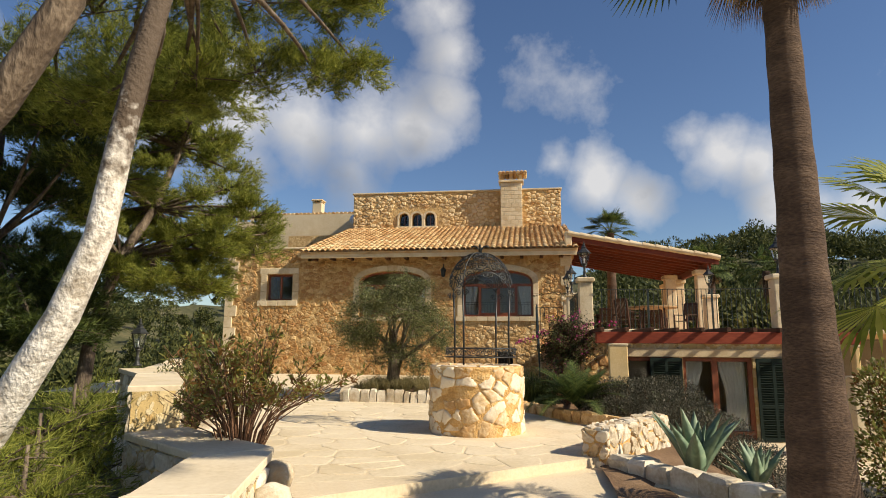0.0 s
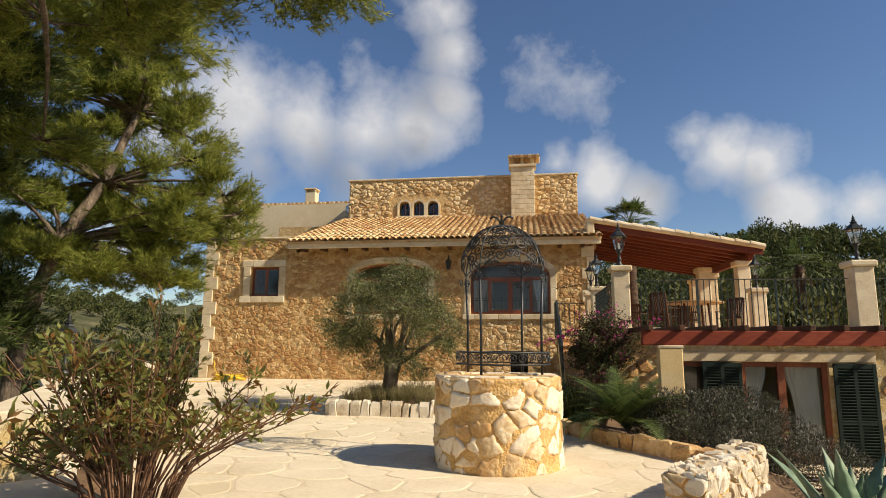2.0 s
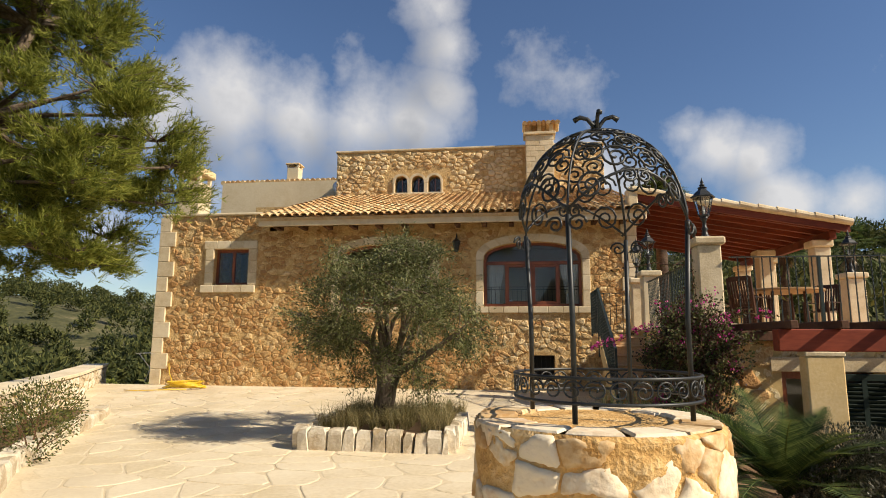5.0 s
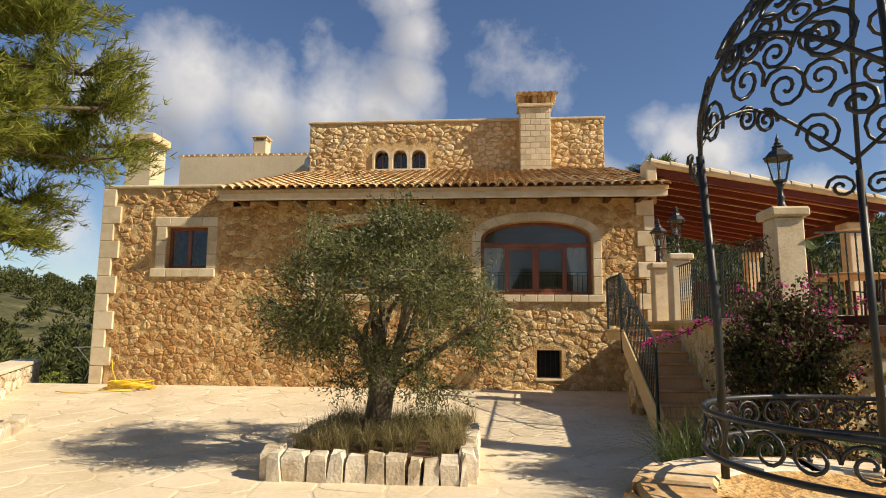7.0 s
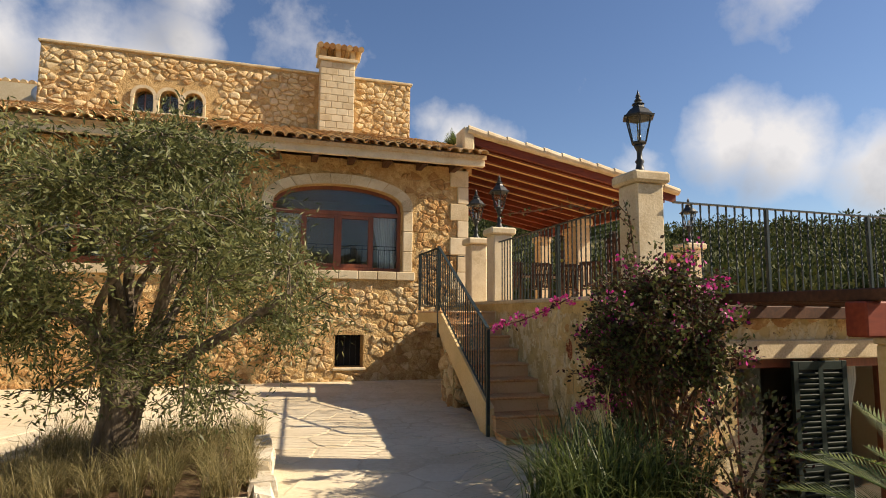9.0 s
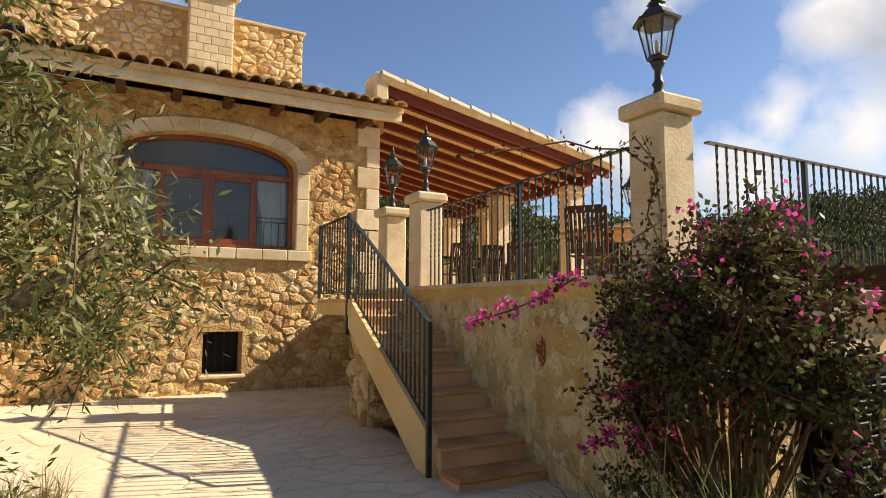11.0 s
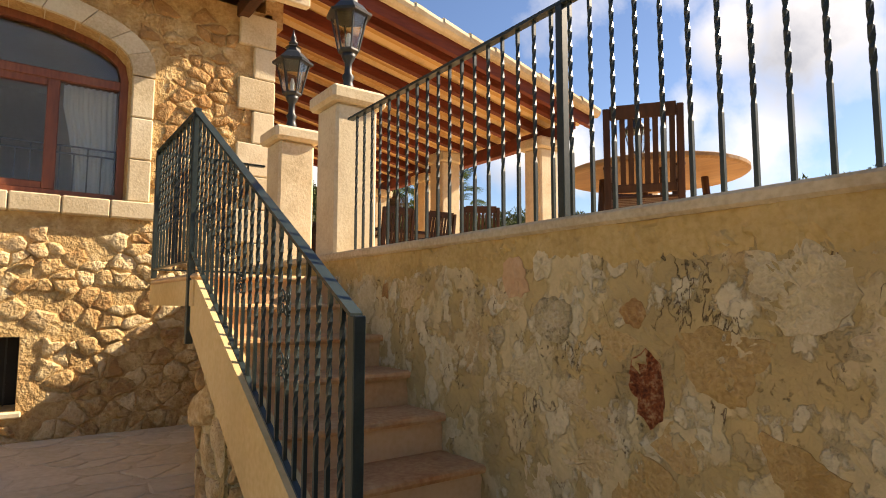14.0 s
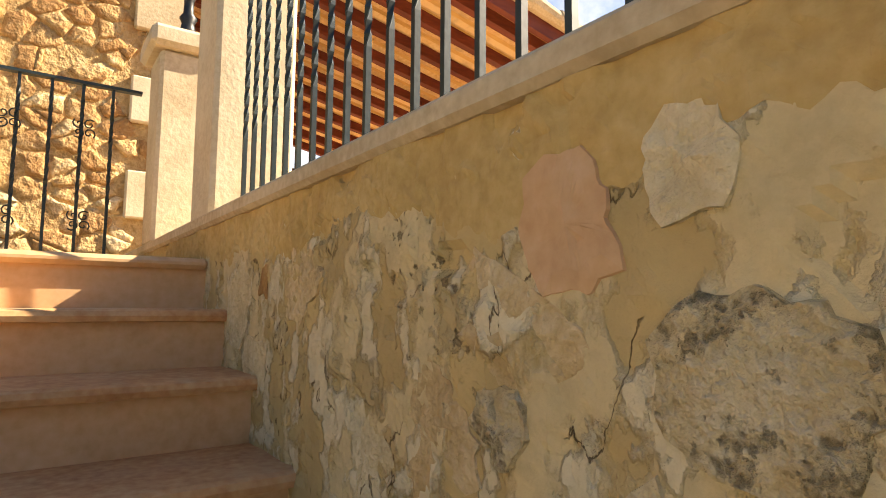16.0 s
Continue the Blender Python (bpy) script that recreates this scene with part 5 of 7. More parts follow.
kerb_run(bedt, (BX0, BY0), (BX1, BY0), 0.12, 0.28, 0.2, 0.2, 1)
kerb_run(bedt, (BX1, BY0), (BX1, BY1), 0.12, 0.28, 0.2, 0.25, 2)
kerb_run(bedt, (BX1, BY1), (BX0, BY1), 0.15, 0.3, 0.2, 0.25, 3)
kerb_run(bedt, (BX0, BY1), (BX0, BY0), 0.12, 0.3, 0.2, 0.25, 4)

# ---- ironwork of stairs and terrace ----


def baluster_mesh(length, twisted=(0.3, 0.92), half=0.0075):
    s = Shape()
    lo, hi = twisted
    levels = [0.0, lo] + [lo + (hi - lo) * i / 18 for i in range(1, 19)] + [1.0]
    for t in levels:
        a = 0.0 if t <= lo else (min(t, hi) - lo) / (hi - lo) * math.pi * 4.5
        r = half * (1.414 if lo < t < hi else 1.414)
        for k in range(4):
            b = a + math.pi / 4 + k * math.pi / 2
            s.v.append((r * math.cos(b), r * math.sin(b), t * length))
    for i in range(len(levels) - 1):
        for k in range(4):
            s.f.append((i * 4 + k, i * 4 + (k + 1) % 4, i * 4 + 4 + (k + 1) % 4, i * 4 + 4 + k))
    return make_mesh(s, RAILPAINT)


BAL = {}


def railing(parent, p, q, za, zb, height, step=0.112, posts=(), foot=0.05, rail=True, low=True):
    """Top rail, lower rail and twisted balusters between p and q; za, zb: the foot's height at both ends."""
    p, q = Vector((*p, za)), Vector((*q, zb))
    d = q - p
    side = Vector((-d.y, d.x, 0)).normalized()
    up = Vector((0, 0, 1))

    def bar(h, w, t):
        s = Shape()
        v = []
        for e in (p, q):
            for a, b in ((-w, -t), (w, -t), (w, t), (-w, t)):
                v.append(tuple(e + side * a + up * (h + b)))
        return s.add(v, [(3, 2, 1, 0), (4, 5, 6, 7), (0, 1, 5, 4), (1, 2, 6, 5), (2, 3, 7, 6), (3, 0, 4, 7)])
    part("top_rail", bar(height, 0.022, 0.008), RAILPAINT, parent)
    if low:
        part("bottom_rail", bar(foot, 0.012, 0.006), RAILPAINT, parent)
    key = round(height - (foot if low else 0), 3)
    if key not in BAL:
        BAL[key] = baluster_mesh(key)
    n = max(2, round(d.length / step))
    for i in range(1, n):
        at = p + d * i / n + up * (foot if low else 0.0) - ORIGIN[parent]
        piece("baluster", BAL[key], parent, at, (0, 0, math.atan2(d.y, d.x)))
    for t in posts:
        c = p + d * t
        part("post", Shape().box(c.x - 0.02, c.x + 0.02, c.y - 0.02, c.y + 0.02, c.z - 0.02, c.z + height + 0.01, 0.003), RAILPAINT, parent)


def rosette(parent, at, axis):
    for a in (45, 135, 225, 315):
        def place(u, v, a=a):
            c, s_ = math.cos(radians(a)), math.sin(radians(a))
            u, v = u + 0.035, v
            x, z = u * c - v * s_, u * s_ + v * c
            return Vector(at) + Vector(axis) * x + Vector((0, 0, z))
        part("scroll", Shape().tube(scroll(place, 0.028, 1.2, 1, 12), 0.004, 4), RAILPAINT, parent, smooth=True)


srail = thing("stair_railing", (0.37, 17.0, 0.3), "dark iron stair railing with twisted bars", "railing")
railing(srail, (0.37, 17.0), (0.37, 19.2), 0.56, 1.81, 0.95, posts=(), foot=0.06)
part("newel", Shape().box(0.348, 0.392, 16.975, 17.02, 0.1, 1.51, 0.004), RAILPAINT, srail)
part("upper_post", Shape().box(0.348, 0.392, 19.18, 19.225, 1.3, 2.78, 0.004), RAILPAINT, srail)
for y, z in ((17.6, 1.3), (18.2, 1.65), (18.8, 2.0), (17.6, 1.1 + 0.45), (18.4, 2.2)):
    rosette(srail, (0.365, y, z), (0, 1, 0))
lrail = thing("landing_railing", (0.37, 19.8, 1.73), "dark iron landing railing with small scrolls", "railing")
railing(lrail, (0.37, 19.22), (0.37, 20.42), 1.76, 1.76, 0.99, posts=(1.0,), foot=0.05)
railing(lrail, (0.37, 20.42), (1.22, 20.42), 1.76, 1.76, 0.99, step=0.14, foot=0.05)
for x, z in ((0.62, 2.5), (0.62, 2.0), (0.95, 2.5), (0.95, 2.0)):
    rosette(lrail, (x, 20.415, z), (1, 0, 0))
rosette(lrail, (0.37, 19.8, 2.4), (0, 1, 0))
trail = thing("terrace_railing", (1.4, 17, TZ), "black iron terrace railing with twisted bars", "railing")
railing(trail, (1.4, 19.12), (1.4, 15.58), TZ, TZ, 0.98, posts=(0.58,), low=False)
frail = thing("terrace_railing", (4, 15.2, TZ), "long black iron terrace railing above the lower rooms", "railing")
railing(frail, (1.78, 15.2), (5.86, 15.2), TZ, TZ, 0.98, posts=(0.30, 0.67), low=False)
railing(frail, (6.3, 15.2), (14.0, 15.2), TZ, TZ, 0.98, posts=(0.0, 0.25, 0.5, 0.75, 1.0), low=False, step=0.118)

# ---- lanterns ----


def build_lantern():
    ln = thing("lantern", (0, 0, 0), "black iron six-sided lantern with glass panes on a pier", "lantern", "black lanterns")
    part("foot", Shape().turned([(0.085, 0.0), (0.085, 0.02), (0.05, 0.05), (0.035, 0.12), (0.05, 0.15), (0.03, 0.18), (0.028, 0.26), (0.05, 0.3), (0.06, 0.33)], 12), IRON, ln, smooth=True)
    part("base_plate", Shape().turned([(0.06, 0.33), (0.085, 0.35), (0.085, 0.365)], 6), IRON, ln)
    for k in range(6):
        a = 2 * math.pi * k / 6
        c, s_ = math.cos(a), math.sin(a)
        part("corner_bar", Shape().tube([(0.08 * c, 0.08 * s_, 0.36), (0.145 * c, 0.145 * s_, 0.64)], 0.008, 5), IRON, ln)
        b = 2 * math.pi * (k + 1) / 6
        d, e = math.cos(b), math.sin(b)
        q = [(0.078 * c, 0.078 * s_, 0.365), (0.078 * d, 0.078 * e, 0.365), (0.141 * d, 0.141 * e, 0.635), (0.141 * c, 0.141 * s_, 0.635)]
        q2 = [(x * 0.96, y * 0.96, z) for x, y, z in q]
        part("glass_pane", Shape().add(q + q2, [(0, 1, 2, 3), (7, 6, 5, 4), (0, 4, 5, 1), (1, 5, 6, 2), (2, 6, 7, 3), (3, 7, 4, 0)]), LAMPGLASS, ln)
    top_ = part("roof", Shape().turned([(0.18, 0.63), (0.185, 0.65), (0.16, 0.66), (0.11, 0.72), (0.07, 0.75), (0.06, 0.78), (0.075, 0.79), (0.03, 0.82)], 6), IRON, ln)
    part("finial", Shape().turned([(0.03, 0.815), (0.045, 0.835), (0.02, 0.86), (0.03, 0.875), (0.008, 0.93), (0.002, 0.96)], 8), IRON, top_, smooth=True)
    part("candle", Shape().turned([(0.02, 0.365), (0.02, 0.46), (0.012, 0.5)], 8), WHITE, ln)
    return ln


lantern0 = build_lantern()
for i, (x, y, w, top) in enumerate(PIERS):
    m = pose(x, y, top, 0, 0, 17 * i)
    if i == 0:
        lantern0.matrix_basis = m
    else:
        copy_thing(lantern0, m)
copy_thing(lantern0, pose(-7.7, 11.1, 1.05, 0, 0, 10))
wl_ = thing("wall_lantern", (-2.95, FY - 0.05, 4.1), "small black iron lantern on a wall bracket", "wall lantern")
part("bracket", Shape().tube([(-2.95, FY, 4.35), (-2.95, FY - 0.12, 4.42), (-2.95, FY - 0.2, 4.36), (-2.95, FY - 0.2, 4.28)], 0.012, 6), IRON, wl_)
part("body", Shape().turned([(0.03, -0.2), (0.06, -0.17), (0.1, 0.06), (0.12, 0.07), (0.03, 0.16), (0.015, 0.2)], 6, (-2.95, FY - 0.2, 4.12)), IRON, wl_)

# ---- terrace retaining wall: flush stones under smeared render ----
TW = lambda u, v, o: (WX - o, 15.0 + u, -0.1 + v)


def wall_relief(u, v):
    """Height of the smeared render: broad swells, flaked ledges with ragged edges, and a fine tooth."""
    e = noise.noise(Vector((u * 17, v * 17, 2.0))) * 0.16 + noise.noise(Vector((u * 41, v * 41, 5.0))) * 0.07
    h = 0.008 + 0.006 * noise.noise(Vector((u * 2.1, v * 2.4, 0.0))) + 0.003 * noise.noise(Vector((u * 23, v * 15, 9.0))) + 0.0016 * noise.noise(Vector((u * 60, v * 60, 1.0)))
    for k, (f_, lift) in enumerate(((3.1, 0.006), (5.3, 0.005), (8.5, 0.004))):
        q = noise.noise(Vector((u * f_, v * f_ * 0.7, 11.0 * k + 3.0))) + e
        h += lift * min(max((q - 0.05) / 0.06, 0.0), 1.0)
    pit_ = noise.noise(Vector((u * 9, v * 9, 21.0)))
    if pit_ > 0.42:
        h -= 0.012 * min((pit_ - 0.42) / 0.08, 1.0)
    return max(h, 0.001)


def relief_field(u0, u1, v0, v1, step, low=None, high=None, lift=0.0):
    """A sheet of relief over the wall; low and high bend its lower and upper edge."""
    nu, nv = int((u1 - u0) / step), int((v1 - v0) / step)
    sheet = Shape()
    for j in range(nv + 1):
        for i in range(nu + 1):
            u = u0 + (u1 - u0) * i / nu
            lo_ = v0 + (low(u) if low else 0.0)
            v = lo_ + (v1 - lo_) * j / nv
            edge = min(1.0, j / 3) if low else 1.0
            sheet.v.append(TW(u, v, wall_relief(u, v) + lift * edge))
    for j in range(nv):
        for i in range(nu):
            a = j * (nu + 1) + i
            sheet.f.append((a, a + nu + 1, a + nu + 2, a + 1))
    return sheet


part("render_coat", relief_field(0.0, 4.45, 0.0, 1.945, 0.015), WALLRENDER, terrace, "smeared ochre render over rubble")
part("render_band", relief_field(0.0, 6.4, 1.81, 1.945, 0.012, low=lambda u: 0.07 * noise.noise(Vector((u * 2.3, 0, 4))) + 0.04 * noise.noise(Vector((u * 9, 0, 7))) + 0.02 * noise.noise(Vector((u * 31, 0, 9))), lift=0.003), BANDRENDER, terrace, "orange render band under the coping")


def tw_keep(u, v):
    y, z = 15.0 + u, -0.1 + v
    if z > TZ - 0.24 - 0.05 * math.sin(u * 5) or (y > 16.5 and z < BASE + (y - 16.5) / RUN * RISE - 0.05):
        return False
    return not any(abs(y - cy) < w * 0.5 + 0.03 and abs(z - cz) < h * 0.5 + 0.03 for n_, cy, cz, w, h, m_, o_, l_ in ODD)


# stones that stand out by colour: name, y, z, width, height, material, proud, label
ODD = [
    ("red_stone", 16.59, 1.25, 0.16, 0.29, REDSTONE, 0.001, "dark red porous stone"),
    ("brown_stone", 16.64, 1.52, 0.13, 0.12, RUST, 0.0, "rusty brown stone"),
    ("salmon_stone", 17.265, 1.66, 0.2, 0.21, SALMON, 0.001, "smooth salmon-coloured stone"),
    ("white_stone", 17.1, 1.71, 0.13, 0.14, WALLPALE, 0.002, "smooth whitish stone"),
    ("grey_stone", 17.04, 1.49, 0.24, 0.2, WALLGREY, 0.004, "grey porous stone"),
    ("grey_stone", 17.39, 1.40, 0.14, 0.13, WALLGREY, 0.004, "grey porous stone"),
    ("brown_stone", 18.4, 1.63, 0.1, 0.13, RUST, -0.002, "rusty brown stone"),
]
tr_ = random.Random(8)
for (cx, cy), poly in cells(4.4, 2.0, 0.23, 0.23, 0.6, 21):
    if len(poly) < 3 or area(poly) < 0.008 or not tw_keep(*[sum(p[i] for p in poly) / len(poly) for i in (0, 1)]) or tr_.random() < 0.34:
        continue
    v, f = ragged_stone(poly, tr_, tr_.uniform(0.002, 0.009), 0.022, 0.004, 0.014, 0.1)
    tone = tr_.choice((WALLSTONE, WALLSTONE, WALLSTONE, WALLPALE, WALLPALE, WALLOCHRE, WALLRENDER))
    part("stone", Shape().add([TW(p[0], p[1], p[2] + 0.7 * wall_relief(p[0], p[1])) for p in v], [g[::-1] for g in f]), tone, terrace)
rr = random.Random(5)
for name_, y_, z_, w_s, h_s, tone, proud_, label_ in ODD:
    pts = [(y_ - 15.0 + w_s / 2 * math.cos(2 * math.pi * k / 17) * rr.uniform(0.8, 1.15), z_ + 0.1 + h_s / 2 * math.sin(2 * math.pi * k / 17) * rr.uniform(0.85, 1.15)) for k in range(17)]
    v, f = ragged_stone(pts, rr, 0.006 + proud_, 0.014, 0.005, 0.006, 0.08)
    part(name_, Shape().add([TW(p[0], p[1], p[2] + 0.9 * wall_relief(p[0], p[1])) for p in v], [g[::-1] for g in f]), tone, terrace, label_)
# stone pillar under the landing
rubble(stairs, lambda u, v, o: (0.502 - o, 18.8 + u, 0.15 + v), 0.58, 1.36, 0.3, 0.23, OCHRE_STONE, lambda u, v: 0.15 + v < 0.05 + (18.8 + u - 17.2) * 0.64, 0.018, 0.05, 23, single_pieces=lambda u, v: True, ragged=0.04)
rubble(stairs, lambda u, v, o: (0.5 + u, 18.8 - o, 0.15 + v), 0.78, 0.85, 0.3, 0.23, OCHRE_STONE, lambda u, v: True, 0.018, 0.05, 24, single_pieces=lambda u, v: True, ragged=0.04)
rubble(terrace, lambda u, v, o: (WX + u, 15.0 - o, -0.7 + v), 5.9, 2.5, 0.3, 0.24, OCHRE_STONE, lambda u, v: not in_box(WX + u, v - 0.7, 2.2, 6.1, -1, 1.45), 0.01, 0.02, 25, ragged=0.05)
part("lintel_band", Shape().box(2.15, 6.1, 14.96, 15.1, 1.24, 1.44, 0.01), PALE_STONE, terrace, "pale stone lintel band")

# ---- lower rooms: doors, shutters, curtains ----


def shutter(x0, x1, y, z0, z1, label):
    s = thing("louvred_shutter", ((x0 + x1) / 2, y, z0), label, "shutter", "green shutters")
    mid = (x0 + x1) / 2
    for a in (x0, mid - 0.035, x1 - 0.07):
        part("stile", Shape().box(a, a + 0.07, y - 0.02, y + 0.02, z0, z1, 0.004), SHUTTER, s)
    for z in (z0, (z0 + z1) / 2 - 0.2, z1 - 0.09):
        part("cross_rail", Shape().box(x0 + 0.07, x1 - 0.07, y - 0.018, y + 0.018, z, z + 0.09, 0.004), SHUTTER, s)
    # Added black sheet, no real shutter part, that darkens the gaps between slats.
    part("back_panel", Shape().box(x0 + 0.05, x1 - 0.05, y + 0.022, y + 0.03, z0 + 0.03, z1 - 0.03), FLATBLACK, s)
    n = int((z1 - z0 - 0.2) / 0.055)
    lou = Shape().box(-0.5, 0.5, -0.006, 0.006, -0.03, 0.03)
    lou.v = [(q[0], q[1] * math.cos(0.7) - q[2] * math.sin(0.7), q[1] * math.sin(0.7) + q[2] * math.cos(0.7)) for q in lou.v]
    half = (x1 - x0 - 0.21) / 2
    lou.v = [(q[0] * half, q[1], q[2]) for q in lou.v]
    me = make_mesh(lou, SHUTTER)
    for i in range(n):
        z = z0 + 0.12 + i * 0.055
        for c in (x0 + 0.07 + half / 2, x1 - 0.07 - half / 2):
            piece("slat", me, s, Vector((c, y, z)) - ORIGIN[s])


shutter(2.93, 3.66, 14.9, -0.64, 1.22, "dark green louvred shutter folded open against the wall")
shutter(5.3, 6.05, 14.9, -0.64, 1.22, "dark green louvred shutter open beside a glazed door")
door = thing("glazed_door", (4.48, 15.1, -0.66), "red-brown framed glazed double door with white curtains", "door")
for x0, x1 in ((3.7, 3.78), (4.36, 4.5), (5.17, 5.27)):
    part("stile", Shape().box(x0, x1, 15.06, 15.15, -0.66, 1.24, 0.006), WOOD, door)
for x0, x1 in ((3.78, 4.36), (4.5, 5.17)):
    part("top_rail", Shape().box(x0, x1, 15.07, 15.14, 1.14, 1.235, 0.006), WOOD, door)
    part("bottom_rail", Shape().box(x0, x1, 15.07, 15.14, -0.66, -0.45, 0.006), WOOD, door)
    part("pane", Shape().box(x0, x1, 15.1, 15.106, -0.45, 1.14), GLASS, door)
door2 = thing("glazed_door", (3.0, 15.1, -0.66), "narrow red-brown framed glazed door half behind a shutter", "door")
for x0, x1 in ((2.3, 2.38), (3.42, 3.5)):
    part("stile", Shape().box(x0, x1, 15.06, 15.15, -0.66, 1.24, 0.006), WOOD, door2)
part("top_rail", Shape().box(2.38, 3.42, 15.07, 15.14, 1.14, 1.235, 0.006), WOOD, door2)
part("pane", Shape().box(2.38, 3.42, 15.1, 15.106, -0.66, 1.14), GLASS, door2)
curtain(3.8, 4.2, 15.22, -0.6, 1.2, "white curtain tied back inside a glazed door", 0.55)
curtain(5.15, 4.55, 15.22, -0.6, 1.2, "white curtain hanging inside a glazed door", 0.75)

# ---- pergola over the lower rooms ----
perg = thing("pergola", (4, 13.3, -0.66), "red-stained timber pergola over the lower doors", "pergola")
part("front_beam", Shape().box(1.47, 6.62, 12.93, 13.09, 1.55, 1.79, 0.012), BEAM, perg, "red front beam")
part("wall_plate", Shape().box(1.75, 6.9, 14.86, 14.96, 1.66, 1.79, 0.008), DARKWOOD, perg)
for i in range(11):
    x = 1.55 + i * 0.5
    part("rafter", Shape().box(x, x + 0.08, 12.8, 14.95, 1.793, 1.88, 0.008), DARKWOOD, perg)
for x, hw, foot_z in ((1.91, 0.19, -0.66), (6.5, 0.045, 0.93)):
    pil = part("pillar", Shape().box(x - hw, x + hw, 12.9, 13.08, foot_z, 1.5, 0.015), OCHREPLASTER, perg, "cream pillar")
    part("pillar_cap", Shape().box(x - hw - 0.012, x + hw + 0.012, 12.89, 13.09, 1.5, 1.55, 0.01), PALE_STONE, pil)
ledge = thing("garden_wall", (6.9, 13.0, -0.66), "low cream parapet wall with a projecting ledge", "garden wall")
part("core", Shape().box(6.35, 7.7, 12.85, 13.15, -0.66, 0.86, 0.01), PLASTER, ledge)
part("coping", Shape().box(6.3, 7.75, 12.8, 13.2, 0.86, 0.93, 0.012), PALE_STONE, ledge, "pale stone ledge")

# ---- terrace furniture ----


def chair_model():
    c = thing("garden_chair", (0, 0, 0), "dark brown slatted hardwood garden chair", "chair", "terrace chairs")
    for x in (-0.26, 0.26):
        part("leg", Shape().box(x - 0.025, x + 0.025, -0.27, -0.22, 0, 0.64, 0.005), TEAK, c)
        b = Shape().box(x - 0.025, x + 0.025, -0.025, 0.025, 0, 1.08, 0.005)
        b.v = [(p[0], p[1] + 0.25 + max(0, p[2] - 0.42) * 0.2, p[2]) for p in b.v]
        part("leg", b, TEAK, c)
        part("arm", Shape().box(x - 0.035, x + 0.035, -0.29, 0.3, 0.64, 0.665, 0.008), TEAK, c)
    for i in range(6):
        part("seat_slat", Shape().box(-0.25, 0.25, -0.24 + i * 0.08, -0.175 + i * 0.08, 0.42, 0.44, 0.004), TEAK, c)
    for i in range(8):
        s = Shape().box(-0.205 + i * 0.0585 - 0.02, -0.205 + i * 0.0585 + 0.02, -0.009, 0.009, 0.48, 1.0, 0.003)
        s.v = [(p[0], p[1] + 0.25 + max(0, p[2] - 0.42) * 0.2, p[2]) for p in s.v]
        part("back_slat", s, TEAK, c)
    for z, h in ((0.46, 0.06), (1.0, 0.1)):
        s = Shape().box(-0.235, 0.235, -0.014, 0.014, z, z + h, 0.004)
        s.v = [(p[0], p[1] + 0.25 + max(0, p[2] - 0.42) * 0.2, p[2]) for p in s.v]
        part("back_rail", s, TEAK, c)
    return c


chair0 = chair_model()
chair0.matrix_basis = pose(2.98, 17.79, TZ - 0.02, 0, 0, 127) @ Matrix.Scale(0.87, 4)
copy_thing(chair0, pose(4.9, 19.3, TZ - 0.02, 0, 0, -50))
copy_thing(chair0, pose(4.6, 21.6, TZ - 0.02, 0, 0, 150))
tb = thing("round_table", (3.7, 18.2, TZ - 0.02), "round tan hardwood table on the terrace", "table")
part("tabletop", Shape().turned([(0.7, 0.70), (0.72, 0.715), (0.72, 0.74), (0.7, 0.75)], 36, (3.7, 18.2, TZ - 0.02)), TABLEWOOD, tb)
for k in range(4):
    a = math.pi / 4 + k * math.pi / 2
    part("leg", Shape().tube([(3.7 + 0.45 * math.cos(a), 18.2 + 0.45 * math.sin(a), TZ - 0.02), (3.7 + 0.4 * math.cos(a), 18.2 + 0.4 * math.sin(a), TZ + 0.69)], 0.03, 8), TEAK, tb)
lt = thing("long_table", (3.9, 23.2, TZ - 0.02), "long brown wooden dining table under the porch", "table")
part("tabletop", Shape().box(2.6, 5.0, 22.7, 23.6, TZ + 0.69, TZ + 0.74, 0.01), TEAK, lt)
for x in (2.75, 4.85):
    for y in (22.8, 23.5):
        part("leg", Shape().box(x - 0.04, x + 0.04, y - 0.04, y + 0.04, TZ - 0.02, TZ + 0.69, 0.005), TEAK, lt)
for x in (2.9, 3.6, 4.3):
    copy_thing(chair0, pose(x, 22.35, TZ - 0.02, 0, 0, 180))

# ---- small things on the court ----
hose = Shape()
pts = []
for i in range(150):
    a = i * 0.33
    r_ = 0.42 + 0.1 * math.sin(i * 0.7) + 0.05 * math.sin(i * 1.9)
    pts.append((-9.95 + r_ * math.cos(a), 20.75 + r_ * 0.8 * math.sin(a), ground_z(0, 20.75) + 0.025 + 0.0011 * i))
hose.tube(pts, 0.012, 6)
hose.tube([(-10.9, FY - 0.06, 0.95), (-10.85, FY - 0.09, 0.7), (-10.75, FY - 0.14, 0.55), (-10.6, FY - 0.3, 0.42), (-10.4, 20.95, 0.40), (-10.1, 20.8, 0.4)], 0.012, 6)
hose.tube([(-9.7, 20.4, 0.37), (-10.3, 20.2, 0.36), (-10.9, 20.0, 0.35), (-11.2, 20.1, 0.355)], 0.012, 6)
single("garden_hose", hose, HOSE, "coiled yellow garden hose lying by the house wall", "hose", at=(-9.95, 20.75, 0.35), smooth=True)
single("door_mat", Shape().slab([(0.64, 18.1), (1.1, 18.1), (1.1, 18.72), (0.64, 18.72)], 0.2, 0.275, 0.01), DARKWOOD, "dark rubber mat lying under the stairs", "mat")
dish = thing("satellite_dish", (-8.45, 28.9, 7.4), "small white satellite dish beside the upper wall", "satellite dish")
